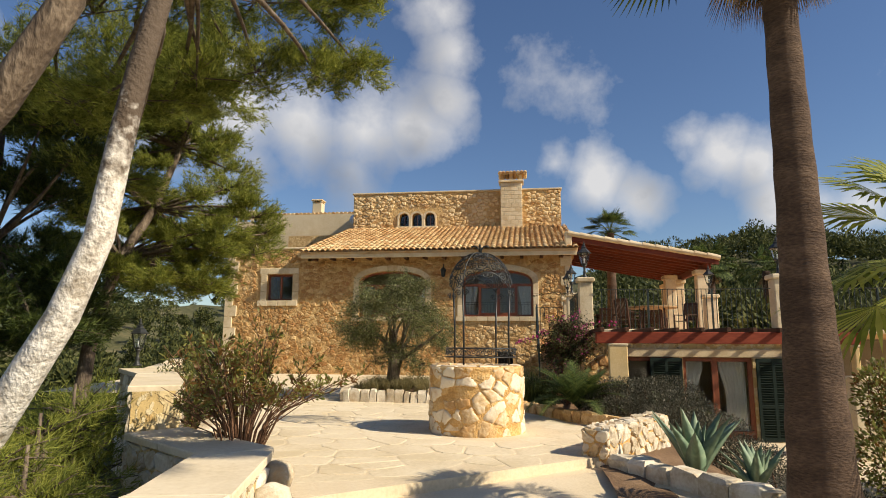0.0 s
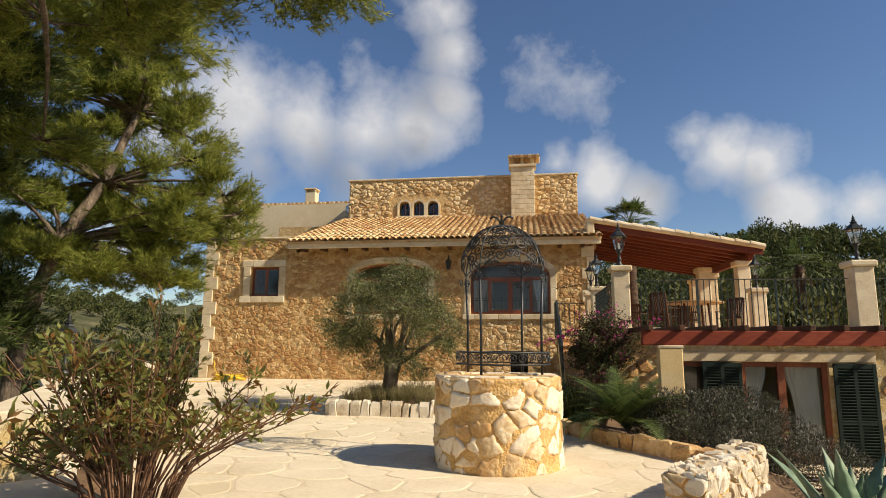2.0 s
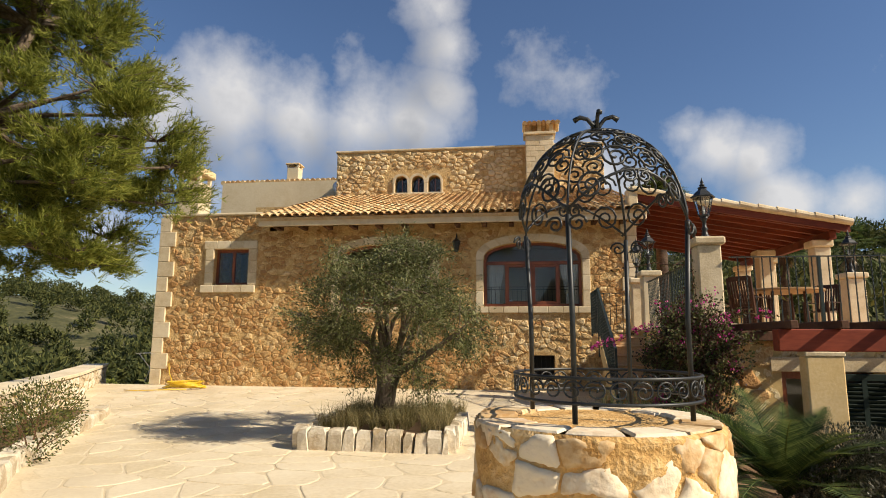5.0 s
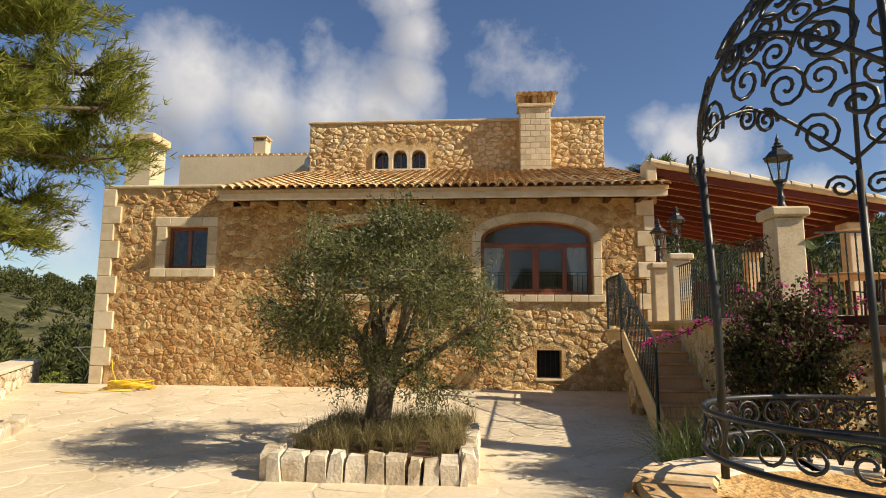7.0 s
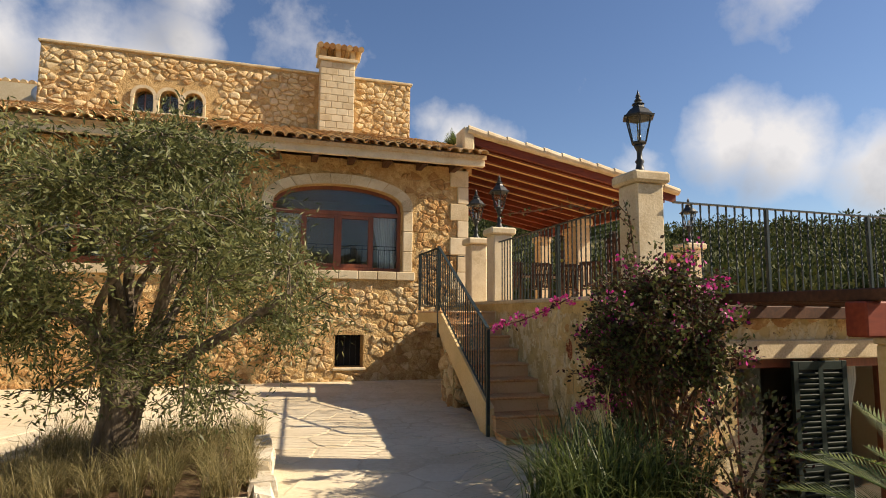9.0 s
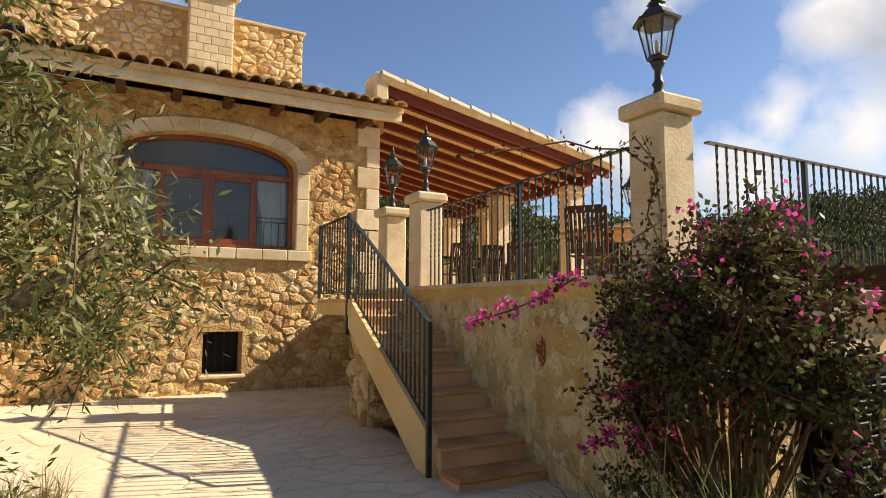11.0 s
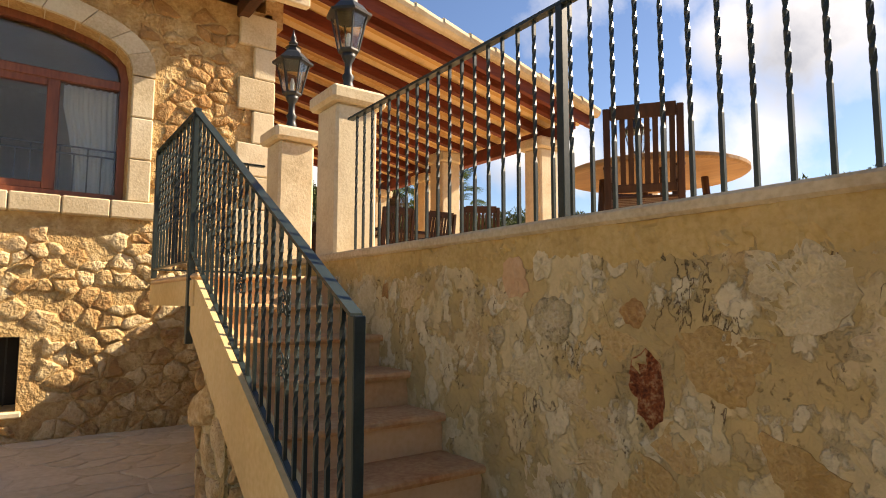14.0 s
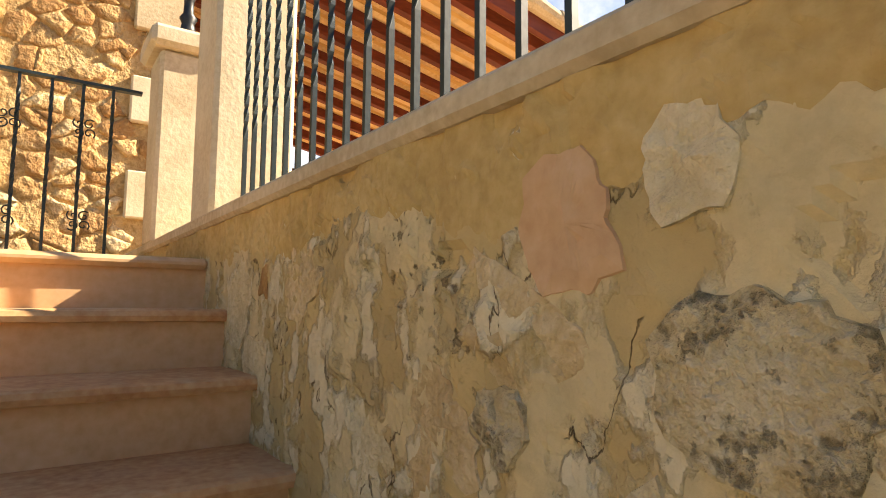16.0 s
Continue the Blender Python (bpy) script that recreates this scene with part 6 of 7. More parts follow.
bowl = Shape().turned([(0.0, 0.08), (0.2, 0.04), (0.32, 0.0), (0.33, 0.0), (0.2, 0.055)], 20).moved(Matrix.Translation((-8.5, 28.8, 7.75)) @ Euler((radians(75), 0, radians(20))).to_matrix().to_4x4())
part("bowl", bowl, WHITE, dish, smooth=True)
part("mast", Shape().tube([(-8.45, 29.1, 7.0), (-8.45, 29.0, 7.7)], 0.025, 8), IRON, dish)
for i in range(26):
    part("ridge_tile", Shape().tube([(-13.9 + i * 0.222, 29.32, 8.23), (-13.9 + i * 0.222, 29.8, 8.28)], 0.1, 8), TILE, house)
part("side_roof", Shape().add([(-10.6, 24.5, 5.25), (-8.3, 24.5, 4.95), (-8.3, 28, 5.2), (-10.6, 28, 5.5), (-10.6, 24.5, 5.35), (-8.3, 24.5, 5.05), (-8.3, 28, 5.3), (-10.6, 28, 5.6)],
     [(3, 2, 1, 0), (4, 5, 6, 7), (0, 1, 5, 4), (1, 2, 6, 5), (2, 3, 7, 6), (3, 0, 4, 7)]), DARKWOOD, house, "dark tilted flat-roof panel")
part("attic_wall", Shape().box(-11.9, UX0 - 0.01, 28.4, 28.7, 4.6, 6.9), OCHRE_MORTAR, house)
rack = thing("drying_rack", (-12.1, 22.4, 0.38), "white folding drying rack beside the house corner", "drying rack")
for x, z in ((-12.3, 1.2), (-11.75, 1.2)):
    part("leg", Shape().tube([(x, 22.2, z), (-12.05 + (x + 12.05) * -0.9, 22.6, 0.38)], 0.015, 6), WHITE, rack)
part("top_frame", Shape().tube([(-12.4, 22.2, 1.2), (-11.7, 22.2, 1.22), (-11.7, 22.8, 1.22), (-12.4, 22.8, 1.2), (-12.4, 22.2, 1.2)], 0.012, 6), WHITE, rack)

# ---- plants ----
nr = np.random.RandomState(4)


def fast_mesh(verts, per, material, at):
    """A mesh of loose leaves: verts is (n * per, 3), per corners a leaf."""
    me = bpy.data.meshes.new("mesh")
    n = len(verts)
    k = n // per
    v = np.asarray(verts, dtype=np.float32) - np.asarray(at, dtype=np.float32)
    me.vertices.add(n)
    me.vertices.foreach_set("co", v.ravel())
    me.loops.add(n)
    me.loops.foreach_set("vertex_index", np.arange(n, dtype=np.int32))
    me.polygons.add(k)
    me.polygons.foreach_set("loop_start", np.arange(0, n, per, dtype=np.int32))
    me.polygons.foreach_set("loop_total", np.full(k, per, dtype=np.int32))
    me.materials.append(material)
    me.update(calc_edges=True)
    return me


def foliage(name, verts, per, material, parent, label=""):
    ob = new(name, fast_mesh(verts, per, material, ORIGIN[parent]))
    ob.parent = parent
    ORIGIN[ob] = ORIGIN[parent]
    return tagged(ob, label) if label else ob


def unit(n):
    d = nr.normal(size=(n, 3))
    return d / np.linalg.norm(d, axis=1)[:, None]


def leaves(points, along, length, width, spread=0.6):
    """Pointed four-cornered leaves at points, each roughly along its direction."""
    n = len(points)
    d = along + spread * unit(n)
    d /= np.linalg.norm(d, axis=1)[:, None]
    s = np.cross(d, unit(n))
    s /= np.linalg.norm(s, axis=1)[:, None] + 1e-9
    L = length * nr.uniform(0.6, 1.25, (n, 1))
    W = width * nr.uniform(0.7, 1.2, (n, 1))
    quad = np.stack([points, points + d * L * 0.45 + s * W / 2, points + d * L, points + d * L * 0.45 - s * W / 2], axis=1)
    return quad.reshape(-1, 3)


def needles(points, along, count, length, width, spread):
    """Tufts of needles: slim triangles fanning from each point."""
    p, a = np.repeat(points, count, axis=0), np.repeat(along, count, axis=0)
    n = len(p)
    d = a + spread * unit(n)
    d /= np.linalg.norm(d, axis=1)[:, None]
    s = np.cross(d, unit(n))
    s /= np.linalg.norm(s, axis=1)[:, None] + 1e-9
    L = length * nr.uniform(0.6, 1.2, (n, 1))
    back = p - a * length * nr.uniform(0, 0.8, (n, 1))
    tri_ = np.stack([back - s * width / 2, back + s * width / 2, back + d * L], axis=1)
    return tri_.reshape(-1, 3)


def clump_points(centre, radii, n, shell=0.55):
    d = unit(n)
    r = shell + (1 - shell) * nr.uniform(0, 1, (n, 1)) ** 0.5
    keep = nr.uniform(size=n) < 0.999
    return (np.asarray(centre) + d * r * np.asarray(radii))[keep], d[keep]


def limb(shape, a, b, r0, r1, bend=0.2, n=6, sides=7, r=None):
    r = r or rng
    a, b = Vector(a), Vector(b)
    L = (b - a).length
    off = Vector((r.uniform(-1, 1), r.uniform(-1, 1), r.uniform(-0.3, 1))) * bend * L * 0.5
    pts = [a.lerp(b, i / n) + off * math.sin(math.pi * i / n) for i in range(n + 1)]
    shape.tube(pts, [r0 + (r1 - r0) * i / n for i in range(n + 1)], sides)


def pine(at, trunk, radii, bark, clumps, label, material, tufts=230, per=9, needle=0.16, wide=0.011):
    t = thing("pine_tree", at, label, "pine tree", "pines")
    part("trunk", Shape().tube(trunk, radii, 14), bark, t, smooth=True)
    all_p, all_d = [], []
    wood = Shape()
    for c, rad in clumps:
        cv = Vector(c)
        base = min((Vector(q) for q in trunk[len(trunk) // 2:]), key=lambda q: (q - cv).length + max(0, q.z - cv.z) * 2)
        limb(wood, base, cv, 0.05, 0.018, 0.15)
        # branchlets that carry the tufts
        for _ in range(9):
            d = unit(1)[0]
            d[2] = abs(d[2]) * 0.6 + (-0.25 if nr.uniform() < 0.4 else 0.15)
            L = rad * nr.uniform(0.7, 1.25)
            tip = np.array(c) + d * L * np.array((1.15, 1.15, 0.75))
            wood.tube([c, tuple((np.array(c) + tip) / 2 + (0, 0, 0.05)), tuple(tip)], [0.014, 0.009, 0.004], 4)
            m = max(6, int(tufts / 9))
            k = nr.uniform(0.25, 1.0, (m, 1)) ** 0.7
            p = np.array(c) + (tip - np.array(c)) * k + nr.normal(size=(m, 3)) * rad * 0.13
            all_p.append(p)
            dd = np.tile(d, (m, 1)) + np.array((0, 0, 0.35)) + 0.5 * unit(m)
            all_d.append(dd / np.linalg.norm(dd, axis=1)[:, None])
    part("branchwork", wood, BARK, t, smooth=True)
    foliage("crown", needles(np.concatenate(all_p), np.concatenate(all_d), per, needle, wide, 0.75), 3, material, t, "open crown of long green needles")
    return t


# pine beside the start of the walk
PA = [((-3.0, 10.0, 6.6), 0.75), ((-3.7, 9.7, 6.3), 0.85), ((-4.6, 9.2, 6.2), 0.9), ((-5.4, 8.7, 5.9), 1.0), ((-4.3, 8.4, 7.0), 1.0), ((-6.3, 8.6, 5.5), 1.0), ((-5.2, 7.6, 6.7), 1.1), ((-6.5, 7.6, 6.5), 1.2),
      ((-3.4, 9.0, 7.3), 0.9), ((-7.5, 8.6, 5.5), 1.0), ((-8.3, 8.2, 6.1), 1.2), ((-4.0, 6.5, 7.4), 1.1), ((-5.2, 5.8, 7.2), 1.1), ((-7.2, 9.6, 6.9), 1.1), ((-2.6, 9.6, 7.5), 0.9), ((-5.6, 9.9, 7.2), 1.0), ((-7.4, 9.6, 6.6), 1.0), ((-6.6, 9.8, 6.0), 0.9), ((-8.4, 9.8, 5.6), 1.0), ((-8.0, 10.5, 4.7), 0.9), ((-9.2, 10.2, 6.4), 1.1), ((-5.9, 10.2, 6.3), 0.9)]
pine((-5.0, 4.6, -0.75), [(-5.3, 4.6, -0.9), (-4.9, 4.6, 0.0), (-4.41, 4.6, 0.9), (-3.92, 4.6, 1.73), (-3.65, 4.6, 2.42), (-3.53, 4.6, 3.28), (-3.45, 4.65, 4.0), (-3.38, 4.75, 4.7), (-3.5, 5.2, 5.8), (-3.8, 6.0, 6.8)],
     [0.19, 0.17, 0.15, 0.135, 0.12, 0.11, 0.105, 0.1, 0.085, 0.05], WHITEBARK, PA, "leaning pine with limewashed trunk and long overhanging branch", PINE, 620, 10, 0.15, 0.012)
pine((-5.6, 3.4, -0.75), [(-6.0, 3.5, -0.9), (-5.4, 3.55, 1.2), (-4.5, 3.6, 2.4), (-3.76, 3.6, 3.24), (-3.3, 3.6, 4.0), (-3.1, 3.4, 5.2), (-3.2, 3.2, 6.4)], [0.18, 0.16, 0.14, 0.125, 0.115, 0.09, 0.05], BARK,
     [((-3.0, 3.2, 6.8), 1.0), ((-4.2, 2.6, 6.6), 1.1), ((-2.6, 2.2, 6.9), 0.9), ((-5.2, 4.0, 6.6), 1.0)], "leaning limewashed pine at the edge of the forecourt", PINE, 320, 8, 0.16, 0.012)
# round-crowned pine beyond the low wall
PB = []
pr = random.Random(12)
for i in range(130):
    z = 2.85 + 6.8 * pr.random() ** 1.4
    reach = 2.55 * min(1.0, max(0.06, (9.9 - z) / 5.6)) ** 0.75 * (0.78 if z < 3.5 else 1.0)
    a, k = pr.uniform(0, 2 * math.pi), pr.uniform(0.3, 1.0) ** 0.6
    PB.append(((-9.15 + reach * k * math.cos(a), 14.1 + reach * k * math.sin(a), z + 0.5 * (k - 0.6)), pr.uniform(0.5, 0.78)))
pine((-9.9, 12.5, -1.3), [(-10.1, 12.45, -1.6), (-10.0, 12.5, 0.2), (-9.9, 12.5, 1.4), (-9.75, 12.6, 2.4), (-9.55, 12.8, 3.5), (-9.2, 13.4, 4.8), (-9.0, 14.0, 6.6), (-9.0, 14.1, 9.2)], [0.2, 0.17, 0.15, 0.14, 0.12, 0.1, 0.08, 0.04], BARK, PB,
     "tall full-crowned green pine behind the low garden wall", PINE, 300, 9, 0.16, 0.014)
PC = []
for i in range(62):
    a = pr.uniform(0, 2 * math.pi)
    PC.append(((-10.7 + 2.3 * math.cos(a) * pr.uniform(0.3, 1), 10.4 + 1.9 * math.sin(a) * pr.uniform(0.3, 1), 3.6 + pr.uniform(-2.3, 2.9)), pr.uniform(0.7, 1.0)))
# This crown's shade is painted in by the darkened needle material.
pine((-10.7, 10.4, -1.8), [(-10.8, 10.4, -2.1), (-10.75, 10.4, 1.0), (-10.7, 10.4, 3.4), (-10.7, 10.4, 6.4)], [0.16, 0.13, 0.1, 0.05], BARK, PC, "pine with shade-darkened needles on the garden slope behind the wall", PINE_SHADED, 330, 8, 0.2, 0.018)


def bush(name, at, label, category, blobs, material, count, size, wide, stems=12, twig=TWIG, spread=0.9, group=""):
    t = thing(name, at, label, category, group)
    wood, pts, dirs = Shape(), [], []
    for c, rad in blobs:
        p, d = clump_points(c, rad, int(count * rad[0] * rad[2]), 0.35)
        pts.append(p)
        dirs.append(d + (0, 0, 0.4))
        for _ in range(stems):
            e = p[nr.randint(len(p))]
            limb(wood, (at[0] + (c[0] - at[0]) * 0.6, at[1] + (c[1] - at[1]) * 0.6, at[2]), tuple(e), 0.014, 0.004, 0.25, 4, 4)
    part("twigwork", wood, twig, t)
    foliage("leafage", leaves(np.concatenate(pts), np.concatenate(dirs), size, wide, spread), 4, material, t)
    return t


# young pines below the near wall
for at, rad in (((-4.2, 4.7, -0.1), 0.75), ((-4.9, 5.6, 0.0), 0.8), ((-3.95, 3.7, -0.25), 0.6), ((-5.6, 6.9, 0.1), 0.9), ((-6.8, 8.6, -0.1), 0.9), ((-5.9, 5.2, -0.2), 0.8)):
    pine((at[0], at[1], -0.8), [(at[0], at[1], -0.9), (at[0], at[1], at[2]), (at[0], at[1], at[2] + rad)], [0.04, 0.03, 0.015], BARK,
         [((at[0] + rng.uniform(-0.3, 0.3), at[1] + rng.uniform(-0.3, 0.3), at[2] + k * 0.28), rad * 0.8) for k in range(-1, 3)], "bushy young pine below the garden wall", PINE, 130, 9, 0.17, 0.010)

# twiggy shrub at the corner of the court
sh = thing("shrub", (-3.1, 6.35, 0.05), "twiggy half-bare shrub with olive-green leaves", "shrub")
wood, lp, ld = Shape(), [], []
for i in range(95):
    a = rng.uniform(0, 2 * math.pi)
    lean = rng.uniform(0.15, 1.15)
    L = rng.uniform(0.9, 1.62)
    tip = Vector((-3.1 + math.cos(a) * lean * L * 0.85, 6.35 + math.sin(a) * lean * L * 0.8, 0.1 + L * math.cos(lean * 0.8) * 1.02))
    mid = Vector((-3.1 + math.cos(a) * lean * L * 0.3, 6.35 + math.sin(a) * lean * L * 0.3, 0.1 + L * 0.45))
    wood.tube([(-3.1 + math.cos(a) * 0.06, 6.35 + math.sin(a) * 0.06, 0.0), mid, tip], [0.012, 0.008, 0.003], 5)
    for _ in range(5):
        k = rng.uniform(0.35, 0.95)
        b0 = mid.lerp(tip, k)
        b1 = b0 + Vector((rng.uniform(-0.2, 0.2), rng.uniform(-0.2, 0.2), rng.uniform(0.0, 0.25)))
        wood.tube([b0, b1], [0.004, 0.002], 4)
        for e in (b1,):
            m = 9
            q = np.array(e) + (np.array(b0) - np.array(e)) * nr.uniform(0, 0.7, (m, 1)) + nr.normal(size=(m, 3)) * 0.012
            lp.append(q)
            ld.append(np.tile(np.array((b1 - b0).normalized()), (m, 1)))
part("twigwork", wood, TWIG, sh)
foliage("leafage", leaves(np.concatenate(lp), np.concatenate(ld), 0.075, 0.026, 0.8), 4, RUSTLEAF, sh)

# olive tree in its bed
ol = thing("olive_tree", (-3.45, 15.5, 0.34), "gnarled olive tree with wide grey-green crown", "olive tree")
part("trunk", Shape().tube([(-3.45, 15.5, 0.25), (-3.47, 15.5, 0.42), (-3.46, 15.5, 0.62), (-3.42, 15.5, 0.9), (-3.4, 15.52, 1.12)], [0.26, 0.2, 0.165, 0.16, 0.2], 14), OLIVEBARK, ol, smooth=True)
wood, lp, ld = Shape(), [], []
OC = Vector((-3.3, 15.45, 2.08))
for i in range(84):
    d = unit(1)[0]
    if d[2] < -0.85:
        d[2] = -d[2]
    k = rng.uniform(0.5, 1.0)
    c = np.array(OC) + d * np.array((1.64, 1.5, 1.08)) * k
    c[2] += 0.18 * (1 - abs(d[0]))
    if i >= 76:
        c = np.array((-3.3 + rng.uniform(-0.75, 0.75), 15.3 + rng.uniform(-0.6, 0.4), rng.uniform(1.0, 1.5)))
    if i < 15:
        limb(wood, (-3.41, 15.51, 1.0), tuple(c), 0.06, 0.01, 0.45, 8, 6)
    for _ in range(8):
        e = c + unit(1)[0] * np.array((0.42, 0.42, 0.34)) + np.array((0, 0, -0.08))
        wood.tube([tuple(c), tuple((c + e) / 2 + (0, 0, 0.04)), tuple(e)], [0.008, 0.005, 0.002], 4)
        m = 74
        kk = nr.uniform(0.0, 1.05, (m, 1))
        lp.append(c + (e - c) * kk + nr.normal(size=(m, 3)) * 0.075)
        ld.append(np.tile((e - c) / (np.linalg.norm(e - c) + 1e-6), (m, 1)) + (0, 0, 0.1))
part("branchwork", wood, OLIVEBARK, ol, smooth=True)
foliage("crown", leaves(np.concatenate(lp), np.concatenate(ld), 0.066, 0.017, 0.9), 4, OLIVE, ol, "dense crown of small narrow leaves")


def blades(at, label, spots, count, length, width, droop, material, name="grass_clump", category="grass"):
    """Arching strap leaves: three-segment tapered blades."""
    t = thing(name, at, label, category)
    for cx, cy, cz, rad in spots:
        s = Shape()
        for _ in range(count):
            a = rng.uniform(0, 2 * math.pi)
            L = length * rng.uniform(0.55, 1.15)
            out_ = rng.uniform(0.15, 1.0) * droop
            x, y = cx + rng.uniform(-rad, rad), cy + rng.uniform(-rad, rad)
            pts = []
            for k in range(5):
                u = k / 4
                pts.append((x + math.cos(a) * out_ * L * u * u, y + math.sin(a) * out_ * L * u * u, cz + L * (u - out_ * 0.55 * u * u * u)))
            w = width * rng.uniform(0.7, 1.2)
            sx, sy = -math.sin(a) * w / 2, math.cos(a) * w / 2
            v, f = [], []
            for k, (px, py, pz) in enumerate(pts[:-1]):
                g = 1 - (k / 4) ** 2 * 0.7
                v += [(px - sx * g, py - sy * g, pz), (px + sx * g, py + sy * g, pz)]
            v.append(pts[-1])
            f = [(0, 1, 3, 2), (2, 3, 5, 4), (4, 5, 7, 6), (6, 7, 8)]
            s.add(v, f)
        part("tuft", s, material, t)
    return t


blades((-3.4, 15.4, 0.36), "tufts of dry fine grass round an olive trunk", [(BX0 + 0.3 + 0.24 * i + rng.uniform(-0.1, 0.1), BY0 + 0.3 + 0.27 * j + rng.uniform(-0.1, 0.1), 0.34, 0.07) for i in range(8) for j in range(8) if abs(i - 3.5) + abs(j - 4) > 1.2], 110, 0.44, 0.005, 1.15, GRASS)
blades((0.05, 13.95, 0.2), "clump of arching green strap leaves at a bed's edge", [(0.03 + 0.17 * i, 13.85 + 0.16 * j, 0.2, 0.09) for i in range(-2, 4) for j in range(-2, 3)], 46, 0.92, 0.011, 1.1, STRAP, "strap_plant", "plant")
blades((0.55, 14.3, 0.2), "tall dry stalks rising from the bed", [(0.45, 14.2, 0.2, 0.3)], 26, 1.35, 0.008, 0.55, GRASS, "dry_stalks", "dry grass")

# bougainvillea on the terrace corner
bo = thing("bougainvillea", (1.05, 14.45, 0.2), "dark bougainvillea climbing a terrace corner with magenta flowers", "bougainvillea")
wood, lp, ld, bp_, bd = Shape(), [], [], [], []
for i in range(58):
    a = rng.uniform(0, 2 * math.pi)
    h = rng.uniform(0.3, 1.0)
    r_ = rng.uniform(0.35, 0.95) * (0.55 + 0.45 * math.sin(math.pi * min(1, h)))
    c = np.array((1.0 + r_ * math.cos(a) * 0.6, 14.45 + r_ * math.sin(a) * 0.6, 0.72 + h * 1.28))
    if i >= 46:
        c = np.array((1.0 + rng.uniform(-0.22, 0.16), 15.1 + rng.uniform(-0.25, 0.2), rng.uniform(0.5, 1.75)))
    limb(wood, (1.1, 14.55, 0.2), tuple(c), 0.02, 0.005, 0.2, 5, 5)
    for _ in range(7):
        e = c + unit(1)[0] * 0.32
        wood.tube([tuple(c), tuple(e)], [0.005, 0.002], 4)
        m = 44
        kk = nr.uniform(0.1, 1.05, (m, 1))
        lp.append(c + (e - c) * kk + nr.normal(size=(m, 3)) * 0.04)
        ld.append(np.tile(e - c, (m, 1)) * 2)
        if rng.random() < 0.15:
            bp_.append(e + nr.normal(size=(14, 3)) * 0.05)
            bd.append(np.tile((0, 0, 1.0), (14, 1)))


def spray(points, leafy, flowers):
    wood.tube(points, [0.007] * (len(points) - 1) + [0.003], 5)
    P = [np.array(p) for p in points]
    for a, b in zip(P, P[1:]):
        m = int(leafy * np.linalg.norm(b - a))
        kk = nr.uniform(0, 1, (m, 1))
        lp.append(a + (b - a) * kk + nr.normal(size=(m, 3)) * 0.02)
        ld.append(np.tile((0, 0, -0.3), (m, 1)) + unit(m))
        m = int(flowers * np.linalg.norm(b - a))
        if m:
            for _ in range(m):
                c = a + (b - a) * nr.uniform() + np.clip(nr.normal(size=3), -1.5, 1.5) * 0.035
                bp_.append(np.tile(c, (9, 1)) + nr.normal(size=(9, 3)) * 0.008)
                bd.append(unit(9))


spray([(1.24, 15.15, 2.25), (0.9, 15.2, 2.05), (0.55, 15.22, 1.85)], 40, 2)
spray([(0.55, 15.22, 1.85), (0.3, 15.25, 1.72), (0.05, 15.3, 1.62), (-0.3, 15.28, 1.54)], 40, 32)
spray([(1.22, 15.2, 2.6), (1.2, 15.45, 2.81), (1.0, 15.58, 2.82), (0.82, 15.65, 2.87), (0.64, 15.78, 2.84), (0.42, 16.02, 2.82), (0.24, 16.27, 2.83)], 42, 0)
spray([(1.0, 14.8, 1.1), (0.75, 14.95, 1.2), (0.5, 15.0, 1.12)], 30, 30)
spray([(1.1, 14.9, 0.8), (0.85, 15.2, 0.84), (0.62, 15.28, 0.78)], 25, 70)
spray([(1.27, 15.2, 1.9), (1.28, 15.2, 2.3), (1.27, 15.25, 2.7), (1.15, 15.3, 2.85), (0.95, 15.25, 2.75)], 45, 0)
spray([(1.27, 15.1, 1.9), (1.25, 15.3, 2.3), (1.26, 15.2, 2.6), (1.27, 15.35, 2.9)], 60, 0)
spray([(1.27, 15.0, 1.9), (1.22, 15.3, 2.02), (1.12, 15.55, 2.0)], 55, 2)
spray([(1.4, 15.08, 2.0), (1.9, 15.0, 2.05), (2.3, 14.9, 2.0)], 60, 14)
part("twigwork", wood, TWIG, bo)
foliage("leafage", leaves(np.concatenate(lp), np.concatenate(ld), 0.05, 0.03, 1.0), 4, VINE, bo)
foliage("bloom", leaves(np.concatenate(bp_), np.concatenate(bd), 0.036, 0.028, 0.8), 4, BRACT, bo, "magenta papery flowers")

jar = thing("terracotta_jar", (0.95, 14.15, 0.3), "terracotta jar lying on its side among plants", "jar")
part("body", Shape().turned([(0.02, 0.5), (0.13, 0.48), (0.2, 0.32), (0.21, 0.18), (0.15, 0.05), (0.13, 0.02), (0.155, 0.0), (0.155, -0.015), (0.12, -0.01), (0.1, 0.04), (0.17, 0.2), (0.1, 0.44)], 24).moved(Matrix.Translation((0.84, 14.1, 0.42)) @ Euler((radians(-82), 0, radians(-22))).to_matrix().to_4x4()), POT, jar, smooth=True)

